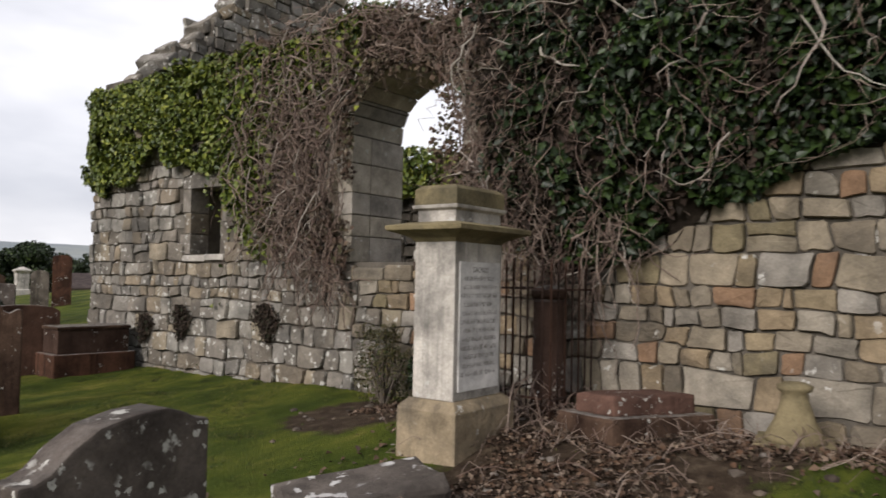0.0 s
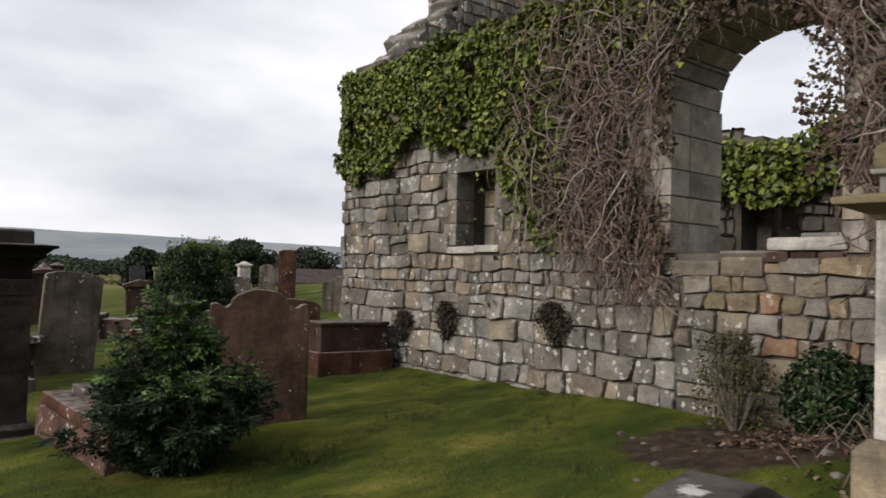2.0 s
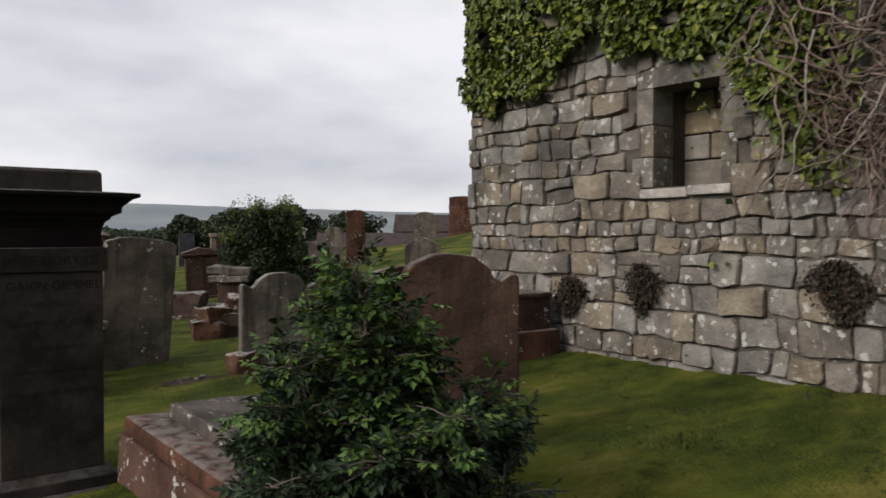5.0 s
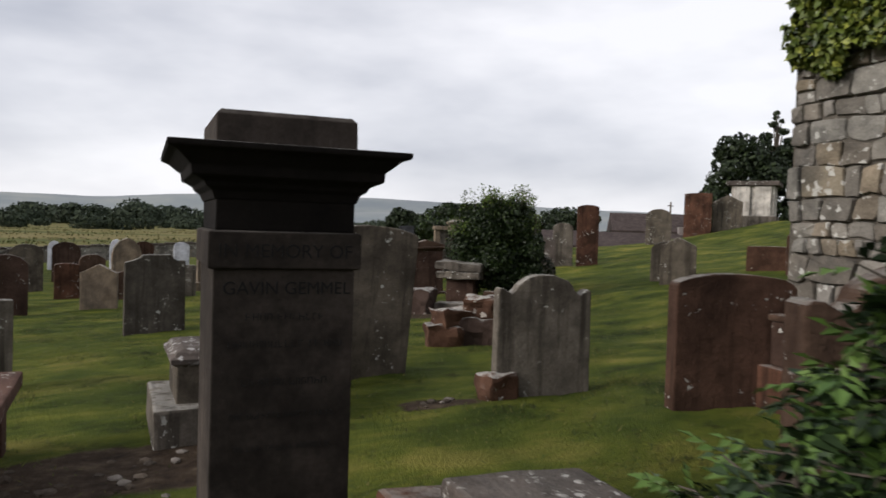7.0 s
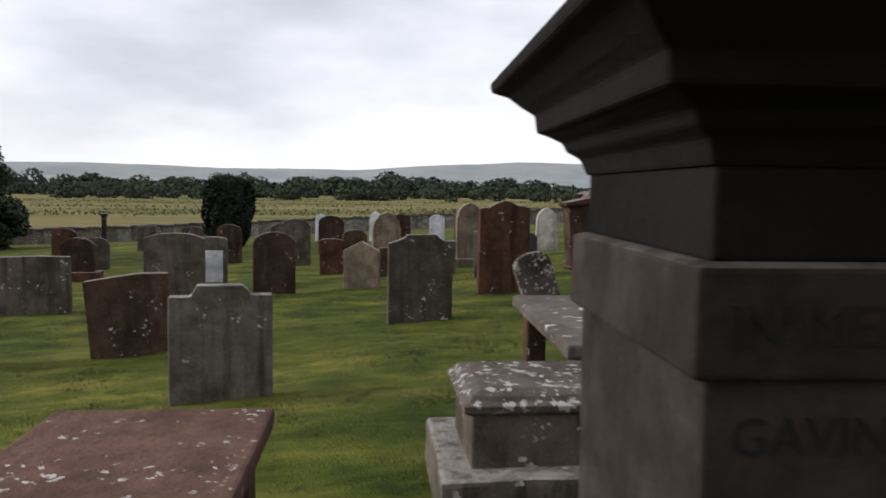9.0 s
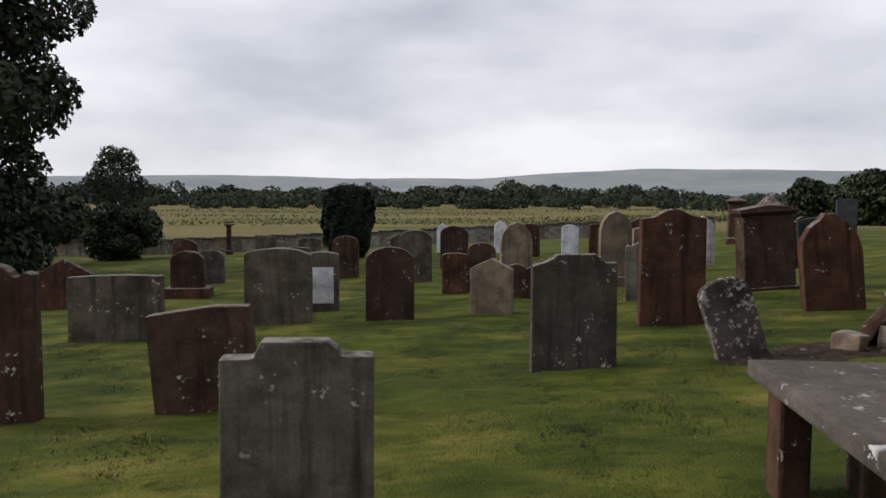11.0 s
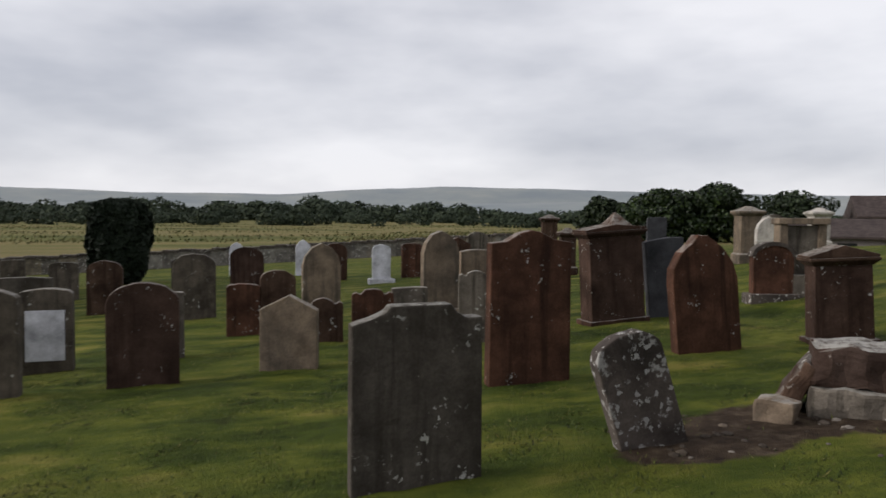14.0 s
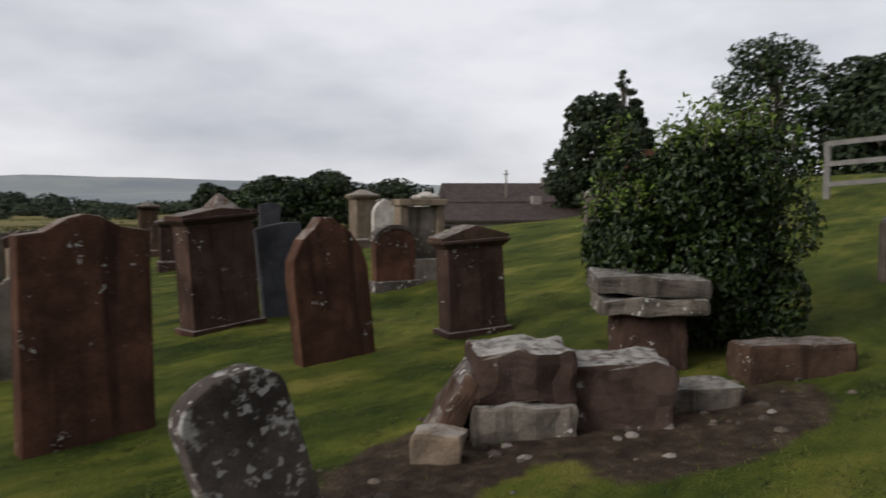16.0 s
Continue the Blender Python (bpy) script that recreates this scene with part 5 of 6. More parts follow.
def railing(x0, y0, x1, y1, n, h):
    length = math.hypot(x1 - x0, y1 - y0)
    e = root("railing", x0, y0, math.degrees(math.atan2(y1 - y0, x1 - x0)), None, "rusty iron grave railing of thin upright bars", "railing", "grave railings")
    for i in range(n):
        u = length * i / (n - 1)
        bar = lathe("bar", [(0.009, -0.1), (0.009, h - 0.06), (0.014, h - 0.05), (0.004, h + 0.03)], M_IRON, e, 6)
        bar.location.x = u
    for z in (0.16, h - 0.22):
        bm = bmesh.new()
        box_into(bm, -0.01, length + 0.01, -0.014, 0.014, z, z + 0.014)
        part("rail", bm, M_IRON, e)


railing(4.55, -2.17, 5.27, -2.17, 7, 1.25)
railing(4.55, -1.6, 5.27, -1.6, 7, 1.25)
railing(4.55, -1.68, 4.55, -2.09, 4, 1.25)

# rough broken tomb, stack of slabs and blocks by the tall shrub


def rough_block(name, x, y, dx, dy, dz, yaw, mt, label, z=None, lean=0.0, tilt=0.0, rough=0.03, cat="stone"):
    ob = finish(name, worn_box(dx, dy, dz, 0.03, rough, 4, x * 3 + y), mt)
    ob.matrix_world = pose(x, y, (gz(x, y) - 0.06) if z is None else z, tilt, lean, yaw)
    return tagged(ob, label, cat)


g0 = gz(3.75, 13.25)
rough_block("base_stone", 3.62, 13.22, 0.62, 0.5, 0.26, -35, M_GREYST, "grey base stone of a broken tomb in bare soil")
rough_block("tomb_fragment", 3.65, 13.25, 0.6, 0.5, 0.31, -35, M_ORANGE, "broken tomb block with orange and white lichen on a base", g0 + 0.19, rough=0.045, cat="tomb")
rough_block("tomb_fragment", 4.18, 12.95, 0.62, 0.5, 0.45, -38, M_ORANGE, "rounded tomb block capped with white lichen", rough=0.045, cat="tomb")
rough_block("fallen_slab", 3.2, 13.55, 0.14, 0.5, 0.52, -35, M_RED, "dark red slab leaning against a broken tomb", lean=32, cat="slab")
rough_block("loose_stone", 2.95, 13.15, 0.27, 0.2, 0.22, -50, M_PALE, "loose buff stone lump on bare soil", rough=0.03)
rough_block("loose_stone", 4.75, 12.75, 0.5, 0.35, 0.2, -30, M_GREYST, "low mossy stone lump beside a tomb", rough=0.03)
rough_block("stone_pier", 5.3, 13.55, 0.5, 0.46, 0.52, -38, M_RED, "dark brick-red stone pier under broken slabs")
rough_block("broken_slab", 5.26, 13.52, 0.78, 0.6, 0.13, -38, M_GREYST, "broken grey slab lying on a stone pier", gz(5.3, 13.55) + 0.43, rough=0.045)
rough_block("broken_slab", 5.28, 13.55, 0.84, 0.62, 0.15, -40, M_GREYST, "lichened top slab lying on a broken slab", gz(5.3, 13.55) + 0.57, lean=3, rough=0.035)
rough_block("kerb_block", 5.75, 12.62, 0.85, 0.3, 0.3, -28, M_RED, "low red stone block in the grass by a shrub", rough=0.02)

for dx, dy, dz, w, h, yaw in ((-0.3, 0.05, -0.05, 0.42, 0.3, -12), (0.12, 0.0, -0.05, 0.4, 0.36, -25), (0.45, 0.1, -0.05, 0.34, 0.26, -5), (-0.2, 0.08, 0.23, 0.4, 0.2, 8), (0.16, 0.05, 0.29, 0.36, 0.24, -30)):
    rough_block("tomb_fragment", 3.6 + dx, 9.4 + dy, w, 0.34, h, yaw, M_ORANGE, "broken red stone of a low ruined tomb", gz(3.6 + dx, 9.4 + dy) + dz, rough=0.05, cat="tomb")
# stones seen across the lawn
MORE = [
    # x, y, w, h, yaw, shape, material, label
    (-9.2, 19.5, 1.1, 1.0, 8, "gable", M_RED, RED_LABEL), (-8.3, 24.5, 0.7, 0.9, 8, "round", M_GREYST, GREY_LABEL),
    (-5.6, 22.6, 1.0, 0.95, 8, "flat", M_GREYST, GREY_LABEL), (-4.7, 24.5, 0.7, 1.1, 8, "round", M_RED, RED_LABEL),
    (-2.6, 22.4, 0.75, 1.2, 8, "round", M_GREYST, GREY_LABEL), (-2.35, 18.1, 0.6, 0.85, 8, "flat", M_GREYST, GREY_LABEL),
    (-2.1, 27.0, 0.8, 1.2, 8, "round", M_RED, RED_LABEL), (-1.0, 20.2, 0.55, 0.95, 8, "round", M_RED, "small red headstone with a round top"),
    (-1.5, 20.0, 0.5, 0.8, 8, "segment", M_RED, RED_LABEL), (-0.3, 18.6, 0.55, 0.6, 0, "lobed", M_RED, "low dark red headstone with a lobed top"),
    (0.35, 18.2, 0.55, 0.75, 0, "lobed", M_RED, "low dark red headstone with a lobed top"), (0.9, 18.7, 0.5, 0.7, 0, "flat", M_GREYST, GREY_LABEL),
    (0.1, 30.5, 0.7, 1.1, 5, "round", M_RED, RED_LABEL), (2.3, 30.0, 0.6, 1.0, 5, "segment", M_RED, RED_LABEL), (3.1, 27.0, 0.7, 1.2, 5, "gable", M_RED, RED_LABEL),
    (2.75, 19.6, 0.5, 0.75, 5, "round", M_SLATE, "small dark headstone with a round top"), (4.1, 24.0, 0.6, 1.2, 5, "gothic", M_LIGHT, "pale headstone with a pointed top"),
    (5.9, 22.5, 0.6, 1.1, 0, "shoulder", M_RED, RED_LABEL), (8.9, 22.6, 0.5, 1.2, -12, "gothic", M_LIGHT, "pale headstone with a pointed top"),
    (12.5, 28.0, 0.7, 1.1, -12, "round", M_GREYST, GREY_LABEL), (9.9, 30.0, 0.6, 1.3, -8, "flat", M_SLATE, "dark slate headstone far across the lawn"),
    (14.0, 31.0, 0.8, 1.1, -10, "gable", M_RED, RED_LABEL), (-4.2, 31.0, 0.8, 1.0, 8, "gable", M_GREYST, GREY_LABEL), (-6.9, 29.0, 0.7, 1.0, 8, "segment", M_GREYST, GREY_LABEL),
    (-0.9, 34.0, 0.5, 1.2, 5, "gothic", M_WHITE, "white marble headstone with a pointed top"), (-3.3, 36.0, 0.5, 1.2, 5, "gothic", M_WHITE, "white marble headstone with a pointed top"),
    (-11.5, 30.0, 0.8, 1.1, 8, "round", M_RED, RED_LABEL), (-10.0, 34.0, 0.7, 1.0, 8, "flat", M_GREYST, GREY_LABEL), (4.9, 33.0, 0.7, 1.2, 0, "round", M_GREYST, GREY_LABEL),
    # the rise east of the church
    (7.6, 14.9, 0.6, 1.0, -30, "segment", M_LICHEN, "grey headstone with pale lichen on a grassy rise"), (10.3, 17.4, 0.52, 1.5, -26, "segment", M_RED, "tall brown headstone streaked with lichen"),
    (9.9, 17.9, 0.5, 1.1, -26, "round", M_GREYST, GREY_LABEL), (9.4, 13.2, 0.6, 0.75, -40, "round", M_GREYST, GREY_LABEL), (9.1, 12.5, 0.62, 0.85, -40, "gable", M_GREYST, GREY_LABEL),
    (15.6, 21.5, 0.8, 1.15, -35, "round", M_GREYST, GREY_LABEL), (18.7, 23.3, 0.95, 1.55, -40, "flat", M_RED, "tall dark headstone leaning on the skyline of the rise"),
    (19.8, 23.0, 1.0, 1.3, -40, "gable", M_GREYST, GREY_LABEL), (11.0, 11.5, 0.5, 0.8, -45, "round", M_RED, RED_LABEL), (11.3, 12.2, 1.3, 0.45, -45, "flat", M_ORANGE, "low red stone kerb on the rise"),
]
for x, y, w, h, yaw, shape, mt, label in MORE:
    headstone(x, y, w, h, 0.15, yaw, shape, mt, label, group=HEADSTONES)


def tomb_house(x, y, yaw):
    e = root("mausoleum", x, y, yaw, None, "pale stone tomb enclosure with panelled face on the rise", "mausoleum")
    b = part("base", worn_box(1.7, 1.5, 0.75, 0.03), M_GREYST, e)
    b.location.z = -0.3
    for u in (-0.36, 0.36):
        b = part("panel", worn_box(0.56, 0.3, 1.1, 0.02), M_LIGHT, e)
        b.location = (u, -0.55, 0.44)
    b = part("body", worn_box(1.5, 1.2, 1.15, 0.03), M_LIGHT, e)
    b.location.z = 0.43
    b = part("roof_slab", worn_box(1.85, 1.55, 0.18, 0.04), M_LICHEN, e)
    b.location.z = 1.57


tomb_house(21.6, 23.6, -50)

# ---------------------------------------------------------------- shrubs and trees


def blob_points(rs, lobes, n):
    """Points near the skin of several ellipsoids: (cx, cy, cz, rx, ry, rz)."""
    vol = np.array([l[3] * l[5] for l in lobes])
    pick = rs.choice(len(lobes), n, p=vol / vol.sum())
    L = np.array(lobes)[pick]
    d = rs.normal(0, 1, (n, 3))
    d /= np.linalg.norm(d, axis=1, keepdims=True)
    r = np.clip(1 - np.abs(rs.normal(0, 0.22, n)), 0.25, 1.08)[:, None]
    return L[:, :3] + d * r * L[:, 3:6], d


def shrub(name, label, x, y, lobes, n, size, mt, seed, stems=8, category="shrub", shoots=0, shootmat=None):
    rs = np.random.RandomState(seed)
    rnd = random.Random(seed)
    e = root(name, x, y, 0, None, label, category)
    p, d = blob_points(rs, lobes, n)
    keep = p[:, 2] > 0.02
    p, d = p[keep], d[keep]
    ob = new("foliage", leaves_mesh("foliage", p, d + np.array([0, 0, 0.5]), rs.uniform(size * 0.6, size * 1.3, len(p)), mt, seed, wide=0.3))
    ob.parent = e
    tagged(ob, kind="stuff")
    lines = []
    top = max(l[2] + l[5] for l in lobes)
    for _ in range(stems):
        l = rnd.choice(lobes)
        a, b = rnd.uniform(-0.5, 0.5) * l[3] + l[0], rnd.uniform(-0.5, 0.5) * l[4] + l[1]
        lines.append(([(a * 0.2 * k / 2 if k < 2 else a * (k / 5), (b * 0.2 * k / 2 if k < 2 else b * (k / 5)), (l[2] + l[5] * 0.5) * k / 5 - 0.1) for k in range(6)], top * 0.02 + 0.004, 0.004))
    leafp, leafn = [], []
    for _ in range(shoots):
        l = max(rnd.choice(lobes), rnd.choice(lobes), key=lambda q: q[2])
        a, b = l[0] + rnd.uniform(-0.7, 0.7) * l[3], l[1] + rnd.uniform(-0.7, 0.7) * l[4]
        z0 = l[2] + l[5] * 0.5
        ln = rnd.uniform(0.12, 0.36) * top * 0.6
        dx, dy = rnd.gauss(0, 0.25), rnd.gauss(0, 0.25)
        pts = [(a + dx * ln * k / 5, b + dy * ln * k / 5, z0 + ln * k / 5) for k in range(6)]
        lines.append((pts, 0.006, 0.002))
        for q in pts[1:]:
            for _ in range(5):
                leafp.append((q[0] + rnd.gauss(0, size * 0.75), q[1] + rnd.gauss(0, size * 0.75), q[2] + rnd.gauss(0, size * 0.5)))
                leafn.append((rnd.gauss(0, 0.3), rnd.gauss(0, 0.3), 1))
    if lines:
        ob = new("branchwork", tubes_mesh("branchwork", lines, M_BARK, 5))
        ob.parent = e
        tagged(ob, kind="stuff")
    if leafp:
        ob = new("young_foliage", leaves_mesh("young_foliage", np.array(leafp), np.array(leafn), rs.uniform(size * 0.7, size * 1.2, len(leafp)), shootmat or mt, seed + 1, wide=0.26))
        ob.parent = e
        tagged(ob, "fresh yellow-green leaves", kind="stuff")
    return e


M_SHRUBNEW = leaf_mat("young_shrub_leaf", [(0.075, 0.12, 0.018), (0.11, 0.155, 0.025), (0.05, 0.085, 0.014)], 0.5)
rlobe = random.Random(51)


def compound_leaves(name, twigs, mt, seed, size):
    """Pinnate leaves: on each (place, direction) a stalk's worth of five folded leaflets, in opposite pairs and one at the tip."""
    rs = np.random.RandomState(seed)
    p = np.array([t[0] for t in twigs])
    d = np.array([t[1] for t in twigs])
    d /= np.linalg.norm(d, axis=1, keepdims=True)
    side = np.cross(d, np.array([0, 0, 1.0])) + rs.normal(0, 0.25, d.shape)
    side /= np.linalg.norm(side, axis=1, keepdims=True)
    up = np.cross(side, d)
    sz = (size * rs.uniform(0.65, 1.25, len(p)))[:, None]
    vs = []
    for along, lateral in ((0.75, -1), (0.75, 1), (1.55, -1), (1.55, 1), (2.1, 0)):
        t = d * (0.55 if lateral else 1.0) + side * lateral * 0.85 - up * 0.28 + rs.normal(0, 0.12, d.shape)
        t /= np.linalg.norm(t, axis=1, keepdims=True)
        w = np.cross(t, up)
        w /= np.linalg.norm(w, axis=1, keepdims=True)
        n = np.cross(w, t)
        base = p + d * sz * along - up * sz * 0.12 * along ** 2
        mid = base + t * sz * 0.62
        vs.append(np.stack([base, mid + w * sz * 0.4 + n * sz * 0.1, base + t * sz * 1.4 - n * sz * 0.18, mid - w * sz * 0.4 + n * sz * 0.1], 1))
    v = np.concatenate(vs).reshape(-1, 3)
    i = np.arange(len(v) // 4) * 4
    f = np.concatenate([np.stack([i, i + 1, i + 2], -1), np.stack([i, i + 2, i + 3], -1)])
    return mesh_from(name, v, f.tolist(), mt)


def elder_bush(x, y):
    """Arching stems from one root, side twigs along them, pinnate leaves all along the twigs."""
    e = root("elder_bush", x, y, 0, None, "dark green elder bush with bright young shoots on the lawn", "bush")
    rnd = random.Random(64)
    lines, old, young = [], [], []
    for k in range(104):
        a, tall = rnd.uniform(0, 6.283), rnd.random()
        reach = rnd.uniform(0.12, 0.72) * (1.08 - 0.36 * tall)
        top = 0.42 + 0.62 * tall * (1.15 - 0.5 * reach)
        if k % 9 == 0:
            top, reach = rnd.uniform(1.1, 1.32), rnd.uniform(0.05, 0.25)
        ca, sa = math.cos(a), math.sin(a)
        pts = []
        for q in range(9):
            t = q / 8
            pts.append(Vector((ca * reach * t ** 1.3 + 0.03 * math.sin(5 * t + k), sa * reach * t ** 1.3 + 0.03 * math.cos(6 * t + k), -0.05 + top * (t - 0.16 * t * t * (reach > 0.3)))))
        lines.append((pts, 0.011, 0.003))
        for q in range(2, 9):
            for _ in range(8 if q < 8 else 10):
                dr = Vector((rnd.gauss(0, 1), rnd.gauss(0, 1), rnd.uniform(-0.15, 0.75)))
                dr = (dr + Vector((ca, sa, 0)) * 0.6).normalized()
                ln = rnd.uniform(0.04, 0.2)
                s0 = pts[q] + (pts[q - 1] - pts[q]) * rnd.random()
                tip = s0 + dr * ln
                if tip.z < 0.03:
                    continue
                lines.append(([s0, s0 + dr * ln * 0.5 + Vector((0, 0, 0.01)), tip], 0.004, 0.002))
                fresh = tip.z > 0.86 or (q == 8 and tip.z > 0.62)
                for _ in range(4):
                    d2 = (dr + Vector((rnd.gauss(0, 0.6), rnd.gauss(0, 0.6), rnd.gauss(0.1, 0.4)))).normalized()
                    (young if fresh and rnd.random() < 0.5 else old).append((tuple(s0 + dr * ln * rnd.uniform(0.3, 1.0)), tuple(d2)))
    for nm, tw, mt, lab in (("foliage", old, M_BUSH, ""), ("young_foliage", young, M_BUSHNEW, "fresh yellow-green leaves")):
        ob = new(nm, compound_leaves(nm, tw, mt, 3, 0.029))
        ob.parent = e
        tagged(ob, lab, kind="stuff")
    ob = new("branchwork", tubes_mesh("branchwork", lines, M_BARK, 4))
    ob.parent = e
    tagged(ob, kind="stuff")
    return e


elder_bush(1.34, 2.22)
TALL = [(rlobe.gauss(0.0, 0.34), rlobe.gauss(0, 0.34), rlobe.uniform(0.4, 1.45), rlobe.uniform(0.2, 0.36), rlobe.uniform(0.22, 0.38), rlobe.uniform(0.25, 0.4)) for _ in range(34)]
TALL += [(0, 0, 0.65, 0.7, 0.7, 0.65), (0, 0, 1.2, 0.58, 0.58, 0.5)]
shrub("tall_shrub", "tall dense green shrub growing behind broken tombs", 6.05, 13.62, TALL, 42000, 0.055, M_BUSH2, 6, 14, "shrub", 150, M_SHRUBNEW)
M_WEED = leaf_mat("dry_weed", [(0.05, 0.05, 0.015), (0.08, 0.06, 0.025), (0.03, 0.04, 0.012)], 0.8)
shrub("weeds", "brown-green weeds growing against the church wall", 5.0, -0.05, [(0, 0, 0.25, 0.26, 0.4, 0.34), (0, 0.1, 0.5, 0.2, 0.25, 0.25)], 1500, 0.03, M_WEED, 7, 60, "weeds", 40, M_WEED)
shrub("small_bush", "small dark green bush against the church wall", 5.0, -0.75, [(0, 0, 0.3, 0.3, 0.32, 0.36), (0, -0.25, 0.25, 0.25, 0.3, 0.3)], 2600, 0.055, M_IVYSHADED, 8, 10, "bush")


def yew_tree():
    e = root("yew_tree", -6.9, 34.5, 0, None, "dark clipped upright yew tree in the graveyard", "tree")
    rs = np.random.RandomState(9)
    t = rs.uniform(0, 1, 16000)
    prof = np.interp(t, [0, 0.1, 0.3, 0.6, 0.85, 0.95, 1], [0.3, 0.55, 0.86, 1.0, 0.93, 0.8, 0.3])
    a = rs.uniform(0, 2 * np.pi, len(t))
    lump = 1 + 0.07 * np.sin(5 * a + 9 * t) + 0.05 * np.sin(11 * a - 17 * t)
    r = 0.98 * prof * lump * np.clip(1 - np.abs(rs.normal(0, 0.08, len(t))), 0.6, 1.1)
    p = np.stack([r * np.cos(a), r * np.sin(a), -0.3 + 3.1 * t], -1)
    n = np.stack([np.cos(a), np.sin(a), 0.4 + 0 * a], -1)
    ob = new("foliage", leaves_mesh("foliage", p, n, rs.uniform(0.1, 0.2, len(t)), M_YEW, 3))
    ob.parent = e
    tagged(ob, kind="stuff")
    lathe("trunk", [(0.16, -0.2), (0.13, 0.3), (0.1, 1.0), (0.05, 2.0)], M_BARK, e, 8)


yew_tree()


def tree(x, y, h, r, seed, mt, label, n=9000, leaf=0.28, low=0.3, name="tree", conifer=False):
    e = root(name, x, y, 0, None, label, "tree")
    rs, rnd = np.random.RandomState(seed), random.Random(seed)
    lines = [([(0, 0, -0.3), (0.1, 0, h * 0.2), (0.0, 0.1, h * 0.5), (0.1, 0, h * 0.9)], h * 0.028, h * 0.004)]
    lobes = []
    count = 34
    for i in range(count):
        t = (i + 0.5) / count
        z = h * (low + (0.97 - low) * t)
        wide = r * ((1.05 - t) if conifer else math.sin(math.pi * (0.18 + 0.74 * t)) ** 0.7)
        a = i * 2.4 + rnd.uniform(-0.4, 0.4)
        d = wide * rnd.uniform(0.35, 0.95)
        q = rnd.uniform(0.2, 0.36) * r * (0.75 * (1.12 - t) if conifer else 1)
        c = (d * math.cos(a), d * math.sin(a), z)
        lobes.append((*c, q * 1.25, q * 1.25, q * 0.75))
        lines.append(([(0, 0, z * 0.75), (c[0] * 0.4, c[1] * 0.4, z * 0.86), (c[0] * 0.8, c[1] * 0.8, z * 0.97), c], h * 0.009, 0.01))
    p, d = blob_points(rs, lobes, n)
    ob = new("crown", leaves_mesh("crown", p, d + np.array([0, 0, 0.4]), rs.uniform(leaf * 0.6, leaf * 1.3, n), mt, seed))
    ob.parent = e
    ob = new("trunk", tubes_mesh("trunk", lines, M_BARK, 6))
    ob.parent = e
    return e


tree(-20.0, 29.0, 13.5, 4.9, 1, M_TREE, "large dark broadleaf tree at the edge of the graveyard", 30000, 0.24, 0.06)
tree(-23.0, 36.0, 3.6, 2.2, 12, M_TREE, "dark young tree beside the larger tree", 9000, 0.2, 0.05)
tree(-19.5, 40.0, 2.6, 1.6, 16, M_TREE, "low green tree by the graveyard wall", 7000, 0.18, 0.05)
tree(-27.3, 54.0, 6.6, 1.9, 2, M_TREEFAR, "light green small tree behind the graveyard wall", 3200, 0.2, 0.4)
tree(-30.5, 52.0, 2.8, 3.0, 22, M_TREE, "dark spreading low tree behind the graveyard wall", 8000, 0.22, 0.06)
tree(-25.2, 52.5, 2.2, 2.0, 23, M_TREE, "dark spreading low tree behind the graveyard wall", 7000, 0.22, 0.06)
tree(23.5, 58.0, 3.3, 2.8, 3, M_BUSH2, "rounded green tree beyond the graves", 12000, 0.24, 0.06)
tree(28.0, 58.5, 3.9, 3.0, 4, M_BUSH2, "rounded green tree beyond the graves", 12000, 0.24, 0.06)
tree(20.3, 60.5, 3.0, 2.0, 5, M_TREE, "dark green low tree at the field edge", 7000, 0.24, 0.06)
tree(37.5, 64.0, 3.8, 3.2, 13, M_TREE, "dark green low tree behind houses", 7000, 0.26, 0.1)
tree(43.0, 43.7, 11.0, 5.0, 6, M_TREE, "dark pointed conifer behind the graveyard rise", 20000, 0.26, 0.1, conifer=True)
tree(38.9, 42.6, 8.0, 3.4, 15, M_TREE, "dark green broadleaf tree behind the graveyard rise", 10000, 0.3, 0.1)
tree(45.2, 33.8, 11.0, 3.9, 7, M_BUSH2, "airy light-leaved willow tree behind a fence", 6500, 0.26, 0.3)
tree(47.4, 28.6, 8.6, 4.4, 8, M_TREE, "dark broadleaf tree behind a fence", 14000, 0.32, 0.1)
tree(50.0, 16.0, 9.0, 5.5, 14, M_TREE, "dark broadleaf tree behind a fence", 14000, 0.32, 0.1)


